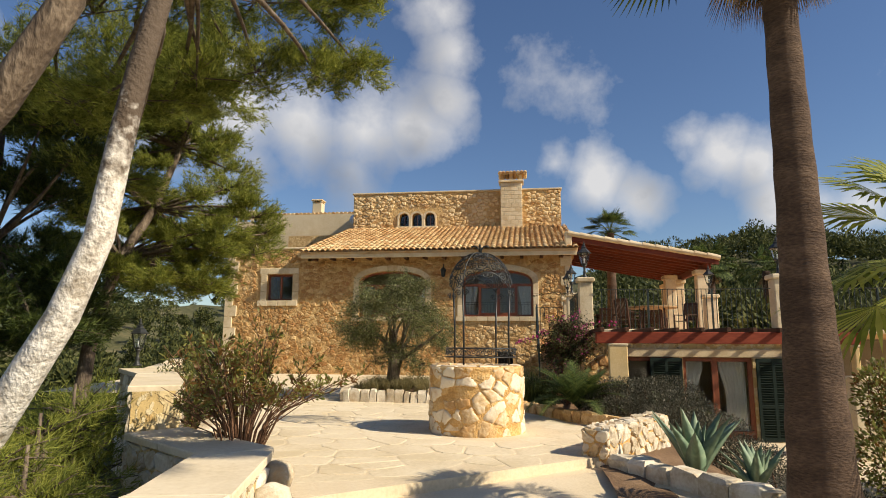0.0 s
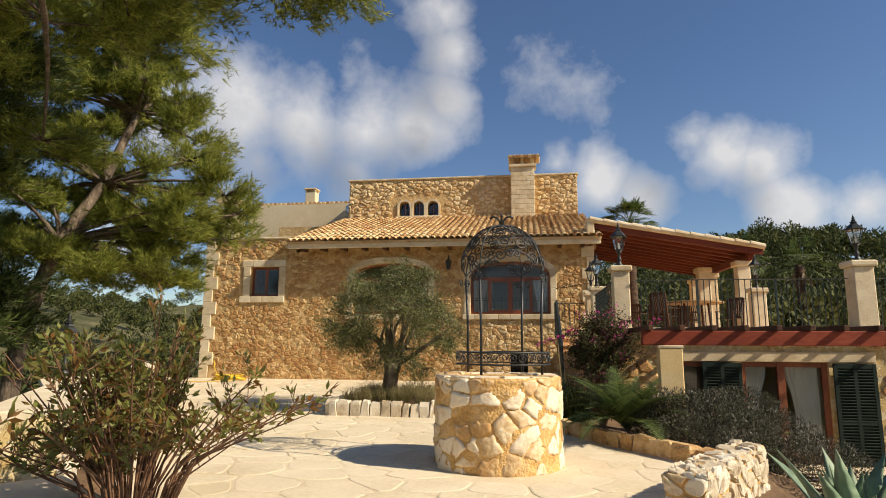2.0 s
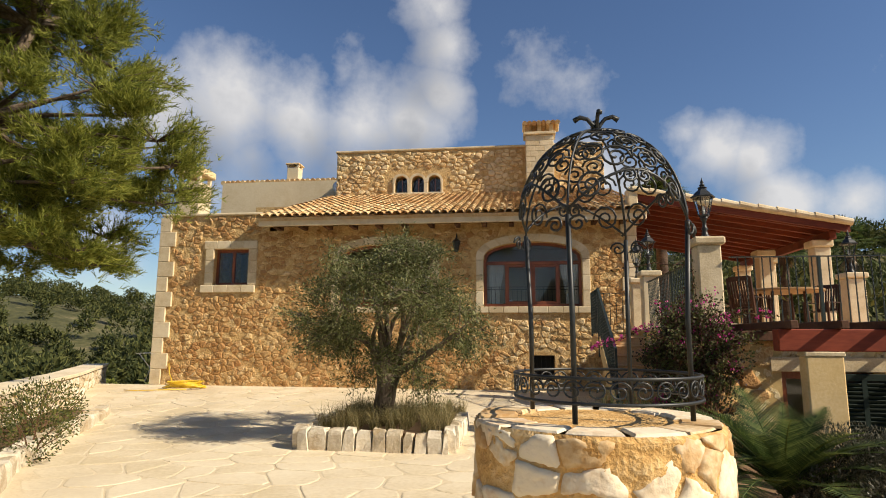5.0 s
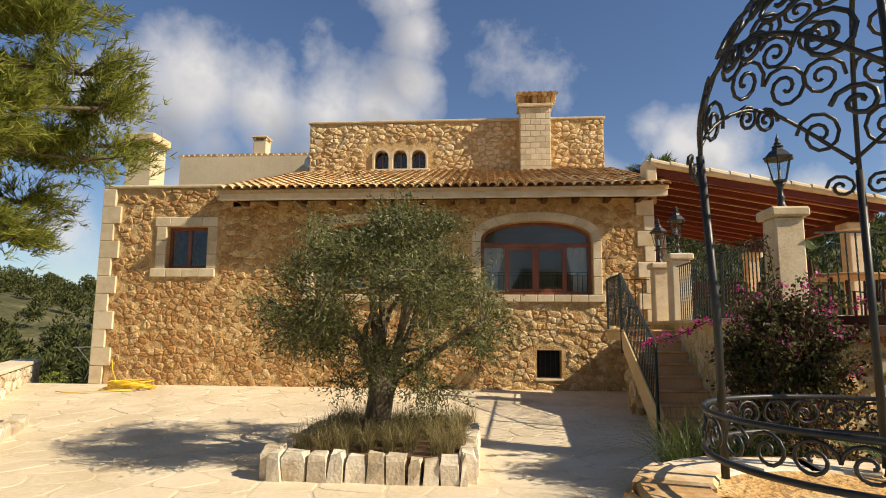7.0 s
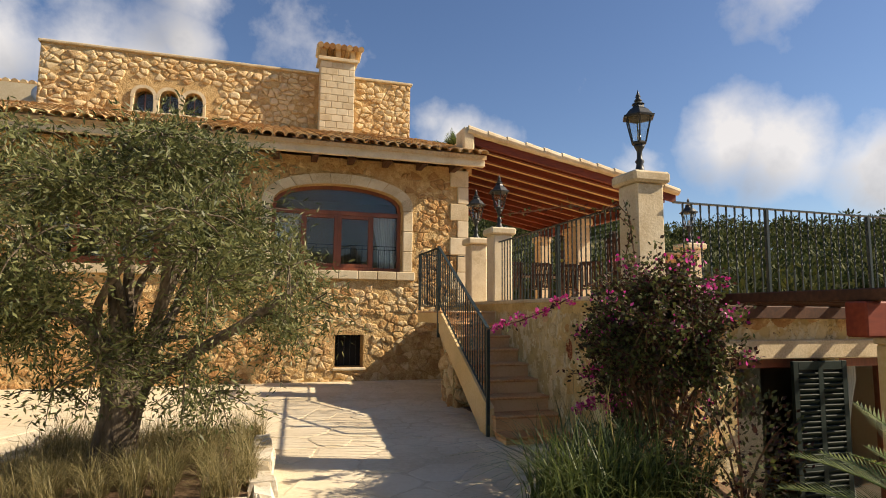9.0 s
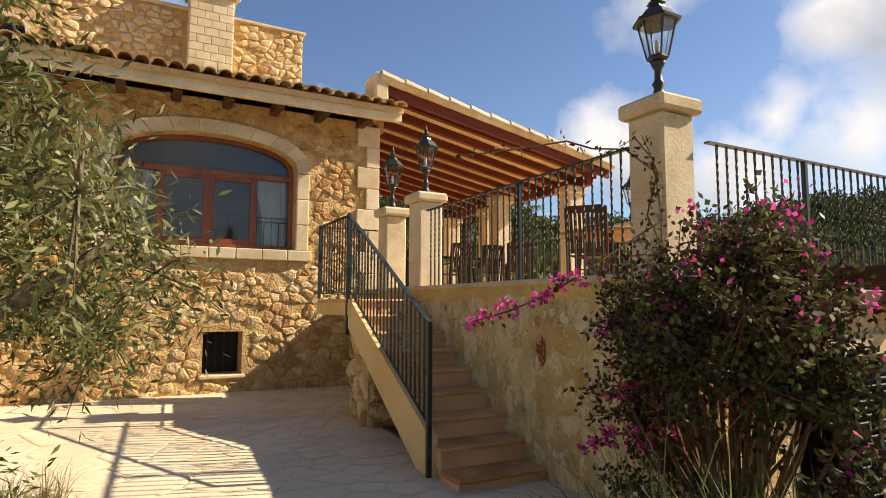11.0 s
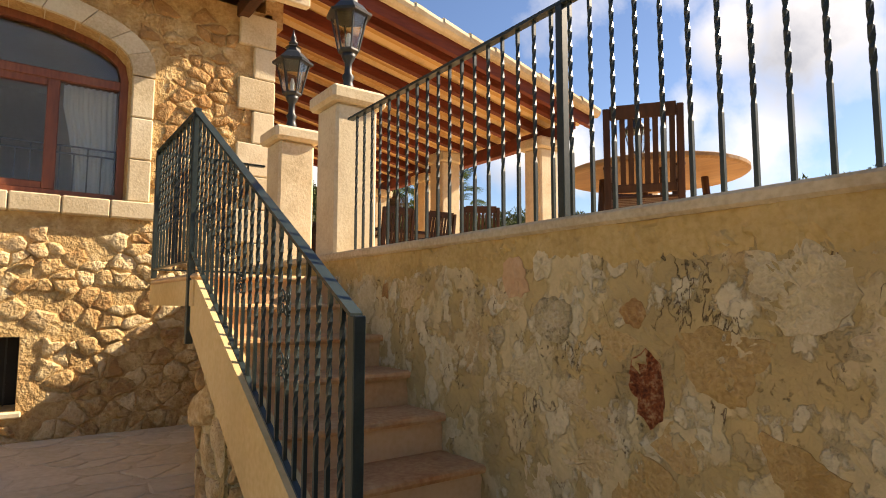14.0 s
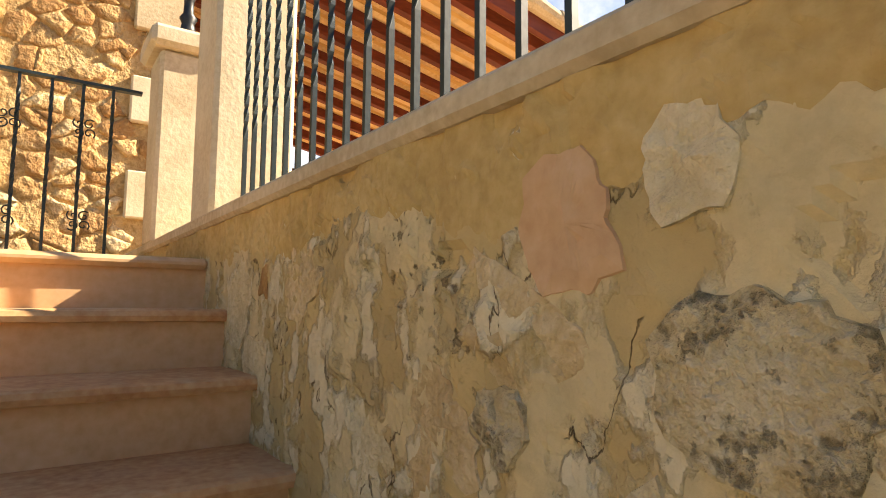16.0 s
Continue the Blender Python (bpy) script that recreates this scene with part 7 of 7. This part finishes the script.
# beds beside the court
bedr = thing("garden_bed", (2.0, 11.5, 0.0), "sloping earth bed between the court and the lower yard", "garden bed", kind="structure")
soil = Shape()
nx_, ny_ = 12, 22
for j in range(ny_ + 1):
    for i in range(nx_ + 1):
        y = 6.2 + (15.0 - 6.2) * j / ny_
        edge = 0.98 if y < 8 else (1.2 + (y - 8) * 0.4 if y < 10 else (2.0 - (y - 10) * 0.75 if y < 11.5 else (0.88 - (y - 11.5) * 0.55 if y < 13.5 else -0.2 + (y - 13.5) * 0.9)))
        x = edge - 0.1 + (3.6 - edge) * i / nx_
        z = (0.2 if y > 10 else 0.05) - 0.95 * (i / nx_) ** 2 + 0.05 * noise.noise(Vector((x * 2, y * 2, 0)))
        soil.v.append((x, y, z))
for j in range(ny_):
    for i in range(nx_):
        a = j * (nx_ + 1) + i
        soil.f.append((a, a + 1, a + nx_ + 2, a + nx_ + 1))
part("soil", soil, SOIL, bedr, smooth=True)
kerb_run(bedr, (2.0, 9.95), (0.9, 11.45), 0.1, 0.22, 0.22, 0.34, 31, OCHRE_STONE)
kerb_run(bedr, (0.9, 11.45), (-0.25, 13.45), 0.1, 0.22, 0.22, 0.34, 32, OCHRE_STONE)
kerb_run(bedr, (-0.25, 13.45), (0.2, 13.2), 0.1, 0.2, 0.2, 0.28, 33, OCHRE_STONE)
kerb_run(bedr, (1.1, 7.85), (2.3, 6.1), 0.0, 0.2, 0.26, 0.3, 34)
kerb_run(bedr, (2.3, 6.1), (3.4, 5.0), 0.0, 0.2, 0.26, 0.3, 35)
stub = thing("garden_wall", (1.4, 9.0, 0.1), "low whitish rubble garden wall beside the court", "garden wall")
aw0, aw1 = Vector((0.86, 8.0, 0)), Vector((2.0, 9.85, 0))
awd = (aw1 - aw0).normalized()
awn = Vector((-awd.y, awd.x, 0))
corners = [aw0 + awn * 0.17, aw0 - awn * 0.17, aw1 - awn * 0.17, aw1 + awn * 0.17]
part("core", Shape().slab([(c.x, c.y) for c in corners], -0.4, 0.46, 0.03), WELL_MORTAR, stub)
for sgn, sd in ((1, 41), (-1, 42)):
    rubble(stub, lambda u, v, o, sgn=sgn: tuple(aw0 + awd * u + awn * sgn * (0.17 + o) + Vector((0, 0, v - 0.3))), (aw1 - aw0).length, 0.76, 0.22, 0.17, KERB, gap=0.01, proud=0.03, seed=sd, single_pieces=lambda u, v: True)
rubble(stub, lambda u, v, o: tuple(aw0 + awd * u + awn * (v - 0.19) + Vector((0, 0, 0.455 + o))), (aw1 - aw0).length, 0.38, 0.2, 0.19, KERB, gap=0.01, proud=0.03, seed=43, single_pieces=lambda u, v: True)
rubble(stub, lambda u, v, o: tuple(aw0 - awd * o + awn * (u - 0.19) + Vector((0, 0, v - 0.2))), 0.38, 0.66, 0.19, 0.17, WELL_STONE, gap=0.01, proud=0.03, seed=44, single_pieces=lambda u, v: True)


def agave(at, size, n, label):
    t = thing("agave", at, label, "agave", "agaves")
    for i in range(n):
        a = i * 2.4 + rng.uniform(-0.2, 0.2)
        tilt = 0.12 + 0.62 * (i / n) + rng.uniform(-0.1, 0.1)
        L = size * (0.75 + 0.35 * (i / n)) * rng.uniform(0.9, 1.1)
        v, f = [], []
        for k in range(7):
            u = k / 6
            w = size * 0.11 * (0.75 + 0.6 * math.sin(math.pi * min(1, u * 1.1)) * (1 - u)) * (1 - u ** 3) + 0.002
            th = size * 0.035 * (1 - u) + 0.002
            g = tilt * (1 + 0.25 * u)
            px, pz = L * u * math.sin(g), L * u * math.cos(g)
            for du, dz in ((-w, 0.35 * w), (0, -th * 0.3), (w, 0.35 * w), (0, -th - 0.2 * w)):
                nx0, nz0 = -math.cos(g), math.sin(g)
                v.append((at[0] + math.cos(a) * (px + nx0 * dz) - math.sin(a) * du, at[1] + math.sin(a) * (px + nx0 * dz) + math.cos(a) * du, at[2] + pz + nz0 * dz))
        for k in range(6):
            for c in range(4):
                f.append((k * 4 + c, k * 4 + (c + 1) % 4, k * 4 + 4 + (c + 1) % 4, k * 4 + 4 + c))
        part("leaf", Shape().add(v, f), AGAVE, t, smooth=True)


agave((1.95, 7.55, 0.0), 0.9, 17, "large blue-green agave with pointed leaves")
agave((2.45, 7.1, -0.05), 0.6, 13, "smaller blue-green agave beside a larger one")
agave((2.75, 8.0, -0.1), 0.5, 12, "smaller blue-green agave in an earth bed")


def cycad(at, n, L, label, material=FROND, name="cycad", pitch=(0.5, 1.25)):
    """Feather fronds: a midrib with paired leaflets."""
    t = thing(name, at, label, "palm plant")
    for i in range(n):
        a = i * 2.4 + rng.uniform(-0.3, 0.3)
        tilt = rng.uniform(*pitch)
        s = Shape()
        LL = L * rng.uniform(0.8, 1.1)
        pts = []
        for k in range(9):
            u = k / 8
            g = tilt * (0.6 + 0.75 * u)
            r_, z_ = LL * u * math.sin(g) , LL * u * math.cos(g)
            pts.append(Vector((at[0] + math.cos(a) * r_, at[1] + math.sin(a) * r_, at[2] + z_)))
        s.tube(pts, [0.012 * (1 - k / 10) for k in range(9)], 4)
        side = Vector((-math.sin(a), math.cos(a), 0))
        for k in range(44):
            u = 0.1 + 0.88 * k / 43
            p = pts[min(7, int(u * 8))].lerp(pts[min(8, int(u * 8) + 1)], u * 8 - int(u * 8))
            d = (pts[min(8, int(u * 8) + 1)] - pts[min(7, int(u * 8))]).normalized()
            ll = LL * 0.24 * math.sin(math.pi * min(1, u * 0.9 + 0.1)) + 0.03
            for sg in (-1, 1):
                e = p + (side * sg * 0.8 + d * 0.55 + Vector((0, 0, 0.12))).normalized() * ll
                w = d * 0.011
                s.add([tuple(p - w), tuple(p + w), tuple(e)], [(0, 1, 2)])
        part("frond", s, material, t)
    return t


cycad((1.0, 11.85, 0.3), 38, 1.1, "spreading dark green cycad in an earth bed")
cycad((2.75, 12.6, 0.0), 16, 0.85, "green cycad in front of the lower doors")

bush("hedge", (2.3, 12.0, -0.2), "sprawling grey-green rosemary hedge", "hedge", [((1.75, 12.3, 0.45), (0.65, 0.6, 0.45)), ((2.2, 11.8, 0.42), (0.75, 0.7, 0.52)), ((2.6, 11.1, 0.25), (0.75, 0.7, 0.5)), ((2.9, 10.4, 0.0), (0.7, 0.7, 0.5)), ((1.75, 11.3, 0.28), (0.55, 0.5, 0.36)), ((2.25, 10.6, 0.2), (0.5, 0.5, 0.32)), ((1.35, 11.75, 0.36), (0.45, 0.4, 0.3)), ((3.3, 9.8, -0.3), (0.6, 0.6, 0.45)), ((1.6, 11.9, 0.5), (0.5, 0.5, 0.35)), ((2.7, 12.3, 0.5), (0.7, 0.6, 0.45))],
     GREYHEDGE, 26000, 0.045, 0.012, 10)
bush("shrub", (0.9, 13.4, 0.2), "dark green shrub below the terrace corner", "shrub", [((0.85, 13.5, 0.75), (0.55, 0.45, 0.5))], VINE, 5200, 0.05, 0.026)
bush("shrub", (3.2, 8.0, -0.6), "low grey-green shrub behind agaves", "shrub", [((3.1, 7.9, -0.2), (0.6, 0.6, 0.4)), ((3.0, 6.6, -0.1), (0.5, 0.5, 0.35))], GREYHEDGE, 9000, 0.05, 0.016)
bush("shrub", (5.5, 10.0, -0.7), "yellow-green leafy shrub beside the yard", "shrub", [((5.55, 10.2, 0.75), (0.5, 0.5, 0.6)), ((6.2, 10.2, 0.5), (0.8, 0.8, 0.8)), ((5.3, 9.6, -0.1), (0.6, 0.6, 0.6))], RUSTLEAF, 5200, 0.09, 0.045)
bush("shrub", (-5.3, 9.4, 0.1), "leafy green shrub in the kerbed bed by the low wall", "shrub", [((-5.4, 9.3, 0.55), (0.55, 0.55, 0.5)), ((-5.9, 9.9, 0.7), (0.6, 0.6, 0.6)), ((-5.0, 8.6, 0.5), (0.45, 0.45, 0.45))], SHRUB, 7000, 0.05, 0.022)
bush("shrub", (-8.0, 13.7, 0.1), "leafy green shrub in the kerbed bed by the low wall", "shrub", [((-8.0, 13.8, 0.6), (0.6, 0.6, 0.5)), ((-8.6, 14.6, 0.55), (0.5, 0.5, 0.45)), ((-7.3, 12.9, 0.5), (0.45, 0.45, 0.4))], SHRUB, 6000, 0.05, 0.022)

# ---- low garden wall on the left ----


def low_wall(points, width, z0, z1, seed, label):
    w = thing("garden_wall", (points[0][0], points[0][1], z0), label, "garden wall")
    for i, (a, b) in enumerate(zip(points, points[1:])):
        a, b = Vector((*a, 0)), Vector((*b, 0))
        d = (b - a).normalized()
        n_ = Vector((d.y, -d.x, 0))
        L = (b - a).length
        body = [a + n_ * width / 2, b + n_ * width / 2, b - n_ * width / 2, a - n_ * width / 2]
        part("core", Shape().slab([(c.x, c.y) for c in body], z0, z1 - 0.07), WALLRENDER, w)
        for sgn in (1, -1):
            rubble(w, lambda u, v, o, a=a, d=d, n_=n_, sgn=sgn: tuple(a + d * u + n_ * sgn * (width / 2 + o) + Vector((0, 0, z0 + v))), L, z1 - z0 - 0.08, 0.3, 0.22, KERB, gap=0.012, proud=0.03, seed=seed + i * 2 + sgn, single_pieces=lambda u, v: True, limit=120)
        k = max(1, round(L / 1.1))
        for j in range(k):
            p, q = a + d * (L * j / k - (0.1 if j == 0 and i else 0)), a + d * (L * (j + 1) / k - 0.006)
            e = width / 2 + 0.05
            part("coping", Shape().slab([((c).x, (c).y) for c in (p + n_ * e, q + n_ * e, q - n_ * e, p - n_ * e)], z1 - 0.07 + 0.003 * i, z1 + 0.004 * i, 0.015), FLAG, w, "smooth whitish coping")


low_wall([(-2.35, 2.0), (-2.35, 4.0), (-2.75, 5.55), (-4.3, 6.65)], 0.6, -0.9, 0.5, 60, "low rubble garden wall with wide whitish coping")
low_wall([(-4.45, 6.85), (-6.2, 9.5), (-7.7, 11.1)], 0.55, -0.9, 1.0, 70, "higher garden wall with whitish coping and a lantern")
low_wall([(-7.7, 11.15), (-9.9, 15.2), (-11.6, 18.6), (-14.2, 23.0)], 0.5, -0.9, 0.85, 80, "garden wall with whitish coping along the court")
kb = thing("garden_bed", (-6.5, 11.5, 0.1), "narrow kerbed bed along the low garden wall", "garden bed", kind="structure")
kerb_run(kb, (-4.5, 8.1), (-5.3, 9.8), 0.1, 0.24, 0.25, 0.32, 91)
kerb_run(kb, (-5.3, 9.8), (-7.3, 12.6), 0.1, 0.24, 0.25, 0.34, 92)
kerb_run(kb, (-7.3, 12.6), (-9.4, 17.0), 0.1, 0.24, 0.25, 0.36, 93)
part("soil", Shape().slab([(-4.5, 8.1), (-5.3, 9.8), (-7.3, 12.6), (-9.4, 17.0), (-10.6, 17.2), (-7.7, 11.2), (-4.7, 7.2)], -0.5, 0.24), SOIL, kb)
single("boulder", Shape().turned([(0.02, -0.16), (0.13, -0.12), (0.19, 0.0), (0.15, 0.12), (0.03, 0.17)], 12, (-2.2, 5.15, 0.15)), KERB, "rounded boulder at the end of the low wall", "stone", at=(-2.2, 5.15, 0.0), smooth=True)
single("boulder", Shape().turned([(0.02, -0.12), (0.14, -0.1), (0.17, 0.0), (0.13, 0.1), (0.03, 0.13)], 10, (-2.33, 5.55, 0.3)), KERB, "rounded boulder at the end of the low wall", "stone", at=(-2.33, 5.55, 0.1), smooth=True)

# ---- palms ----


def fan_leaf(shape, at, axis, up, size, n=30, arc=2.6):
    """A fan of pleated segments."""
    at, axis, up = Vector(at), Vector(axis).normalized(), Vector(up)
    side = axis.cross(up).normalized()
    for k in range(n):
        a = -arc / 2 + arc * k / (n - 1)
        d = axis * math.cos(a) + side * math.sin(a)
        L = size * (0.8 + 0.2 * math.cos(a)) * rng.uniform(0.93, 1.05)
        w = size * arc / n * 0.34
        s = (side * math.cos(a) - axis * math.sin(a)) * w
        lift = up.normalized() * 0.012 * (1 if k % 2 else -1)
        m = at + d * L * 0.6 + lift
        t = at + d * L - Vector((0, 0, size * 0.12))
        shape.add([tuple(at), tuple(m - s), tuple(t), tuple(m + s)], [(0, 1, 2, 3)])


def fan_palm(at, h, r0, r1, label, leaf, n_leaf, n_dry, lean=(0, 0), green=FROND):
    t = thing("fan_palm", at, label, "palm tree", "palms")
    pts, rad = [], []
    for k in range(25):
        u = k / 24
        pts.append((at[0] + lean[0] * u, at[1] + lean[1] * u, at[2] + h * u))
        rad.append((r1 + (r0 - r1) * (1 - u) ** 2.2) * (1.03 if k % 2 else 0.98))
    part("trunk", Shape().tube(pts, rad, 18), PALMBARK, t, smooth=True)
    top = Vector(pts[-1])
    for i in range(n_leaf + n_dry):
        dry = i >= n_leaf
        a = i * 2.4
        e = rng.uniform(-0.55, 1.35) if not dry else rng.uniform(-1.35, -0.9)
        d = Vector((math.cos(a) * math.cos(e), math.sin(a) * math.cos(e), math.sin(e)))
        L = leaf * rng.uniform(0.7, 1.0) * (0.55 if dry else 1.0)
        tip = top + d * L
        s = Shape()
        s.tube([top, top + d * L * 0.5 + Vector((0, 0, 0.05)), tip], [0.016, 0.012, 0.008], 5)
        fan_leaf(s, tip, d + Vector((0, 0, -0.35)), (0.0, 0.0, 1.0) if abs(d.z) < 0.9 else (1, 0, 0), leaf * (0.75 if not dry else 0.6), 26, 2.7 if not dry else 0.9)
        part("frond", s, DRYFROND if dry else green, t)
    return t


fan_palm((1.86, 4.25, -0.05), 5.05, 0.24, 0.105, "tall fan palm with brown fibrous trunk by the forecourt", 0.95, 5, 30)
# Low palm takes the frond copy with sunlight painted into it.
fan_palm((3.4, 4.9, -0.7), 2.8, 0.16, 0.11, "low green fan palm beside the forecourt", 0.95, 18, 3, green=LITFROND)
fan_palm((4.32, 30.4, 1.5), 5.6, 0.3, 0.2, "green fan palm rising behind the house", 0.95, 44, 6)
fan_palm((9.5, 32.0, 1.0), 4.6, 0.3, 0.2, "green fan palm beyond the terrace", 0.95, 34, 6)
fan_palm((12.6, 33.0, 0.6), 4.8, 0.3, 0.2, "green fan palm beyond the terrace", 1.0, 20, 6)

# ---- woods ----


def woods(name, label, spots, material, size, per, leaf):
    P, D = [], []
    wood = Shape()
    for x, y, h in spots:
        z = terrain(x, y)
        for _ in range(4):
            c = np.array((x, y, z + h * 0.55)) + nr.normal(size=3) * h * np.array((0.17, 0.17, 0.16))
            p, d = clump_points(c, (h * 0.27, h * 0.27, h * 0.24), per, 0.5)
            P.append(p)
            D.append(d + (0, 0, 0.5))
    t = thing(name, (spots[0][0], spots[0][1], terrain(*spots[0][:2])), label, "woods", kind="stuff")
    ob = foliage("canopy", leaves(np.concatenate(P), np.concatenate(D), leaf, leaf * 0.42, 0.8), 4, material, t)
    ob["kind"] = "stuff"


wr = random.Random(3)
near, far_l, far_r, mid_ = [], [], [], []
for _ in range(2600):
    b, dist = wr.uniform(-75, 80), wr.uniform(38, 175)
    x, y = dist * math.sin(radians(b)), 12 + dist * math.cos(radians(b))
    if b > 8:
        if dist < 60 and wr.random() < 0.75:
            near.append((x, y, wr.uniform(4.0, 6.5)))
        elif wr.random() < 0.8:
            far_r.append((x, y, wr.uniform(4, 6.5)))
    elif b < -12:
        if wr.random() < 0.6:
            far_l.append((x, y, wr.uniform(1.6, 4.2)))
for _ in range(90):
    x, y = wr.uniform(9, 40), wr.uniform(29, 44)
    near.append((x, y, wr.uniform(3.5, 5.6)))
for _ in range(120):
    x, y = wr.uniform(-45, -15), wr.uniform(8, 48)
    mid_.append((x, y, wr.uniform(1.0, 2.3)))
woods("near_woods", "dense green pine woods behind the terrace", near, WOODS, 1, 210, 0.42)
woods("far_woods", "dark green wooded hillside", far_r, WOODS, 1, 80, 0.75)
woods("hill_scrub", "green scrub and small pines on a dry hillside", far_l, WOODS, 1, 85, 0.55)
woods("slope_scrub", "low green scrub on the garden slope", mid_, PINE, 1, 150, 0.2)

# ---- roof tiles ----
pitch_ = math.atan(SLOPE)
tile = Shape()
NT = 6
for end, (y, r_, z) in enumerate(((0.0, 0.102, 0.018), (0.46, 0.082, 0.0))):
    for rad_ in (r_, r_ - 0.014):
        for k in range(NT + 1):
            a = math.pi * k / NT
            tile.v.append((rad_ * math.cos(a), y, z + rad_ * math.sin(a) * 0.85))
w_ = NT + 1
for k in range(NT):
    tile.f += [(k, k + 1, 2 * w_ + k + 1, 2 * w_ + k), (w_ + k + 1, w_ + k, 3 * w_ + k, 3 * w_ + k + 1), (k + 1, k, w_ + k, w_ + k + 1)]
tile_mesh = make_mesh(tile, TILE)
cols = 49
gapx = (RX1 - RX0 - 0.12) / (cols - 1)
rows_ = 16
step_ = (UY - EAVE_Y + 0.05) / math.cos(pitch_) / rows_
rest = Shape()
roof_part = thing("tile_roof", (-3.2, 21, EAVE_Z), "weathered clay barrel-tile roof over the front rooms", "roof")
for j in range(rows_):
    for i in range(cols):
        run = -0.05 + j * step_ + rng.uniform(-0.012, 0.012)
        at = Vector((RX0 + 0.06 + i * gapx + rng.uniform(-0.008, 0.008), EAVE_Y + run * math.cos(pitch_), EAVE_Z + run * math.sin(pitch_) + 0.015))
        turn = (pitch_ + rng.uniform(-0.02, 0.02), rng.uniform(-0.03, 0.03), rng.uniform(-0.03, 0.03))
        if j < 6:
            piece("tile", tile_mesh, roof_part, at - ORIGIN[roof_part], turn)
        else:
            m = Matrix.LocRotScale(at, Euler(turn), None)
            rest.add([tuple(m @ Vector(p)) for p in tile.v], tile.f)
part("tile_field", rest, TILE, roof_part)["kind"] = "stuff"

# ---- court flags ----


def flag_free(x, y):
    if not inside(COURT, x, y) or (x - WC.x) ** 2 + (y - WC.y) ** 2 < 0.72 ** 2 or in_box(x, y, BX0 + 0.05, BX1 - 0.05, BY0 + 0.05, BY1 - 0.05):
        return False
    return not (x > 0.42 and 16.6 < y < 17.1)


flags = Shape()
made = 0
fr = random.Random(77)


def by_stairs(x, y):
    return x > -1.15 and y > 16.3


for small, poly in [(False, c[1]) for c in cells(15.3, 16.1, 0.62, 0.5, 0.46, 9)] + [(True, c[1]) for c in cells(15.3, 16.1, 0.33, 0.21, 0.55, 19)]:
    pts = [(-13.7 + p[0], 5.4 + p[1]) for p in poly]
    n = len(pts)
    gx, gy = sum(p[0] for p in pts) / n, sum(p[1] for p in pts) / n
    if by_stairs(gx, gy) != small or not flag_free(gx, gy) or not all(flag_free(gx + (p[0] - gx) * 0.9, gy + (p[1] - gy) * 0.9) for p in pts):
        continue
    cut = []
    for i in range(n):
        p, q, o = pts[i], pts[(i + 1) % n], pts[i - 1]
        for t_, e in ((fr.uniform(0.08, 0.3), o), (fr.uniform(0.08, 0.3), q)):
            cut.append((p[0] + (e[0] - p[0]) * t_, p[1] + (e[1] - p[1]) * t_))
    n = len(cut)
    lift = fr.uniform(-0.003, 0.004)
    v = []
    for shrink, dz in ((0.006, -0.03), (0.009, -0.004), (0.03, 0.0)):
        for x, y in cut:
            d = math.hypot(x - gx, y - gy) or 1
            s_ = min(0.6, (shrink + fr.uniform(0, 0.012)) / d)
            px, py = x + (gx - x) * s_, y + (gy - y) * s_
            v.append((px, py, ground_z(px, py) + dz + lift))
    f = [(r_ * n + i, r_ * n + (i + 1) % n, (r_ + 1) * n + (i + 1) % n, (r_ + 1) * n + i) for r_ in range(2) for i in range(n)] + [tuple(range(2 * n, 3 * n))]
    if made < 300 and -5.5 < gx < 1.3 and 8.5 < gy < 19.5:
        made += 1
        part("flagstone", Shape().add(v, f), FLAG, court)
    else:
        flags.add(v, f)
part("flagstone_field", flags, FLAG, court)["kind"] = "stuff"
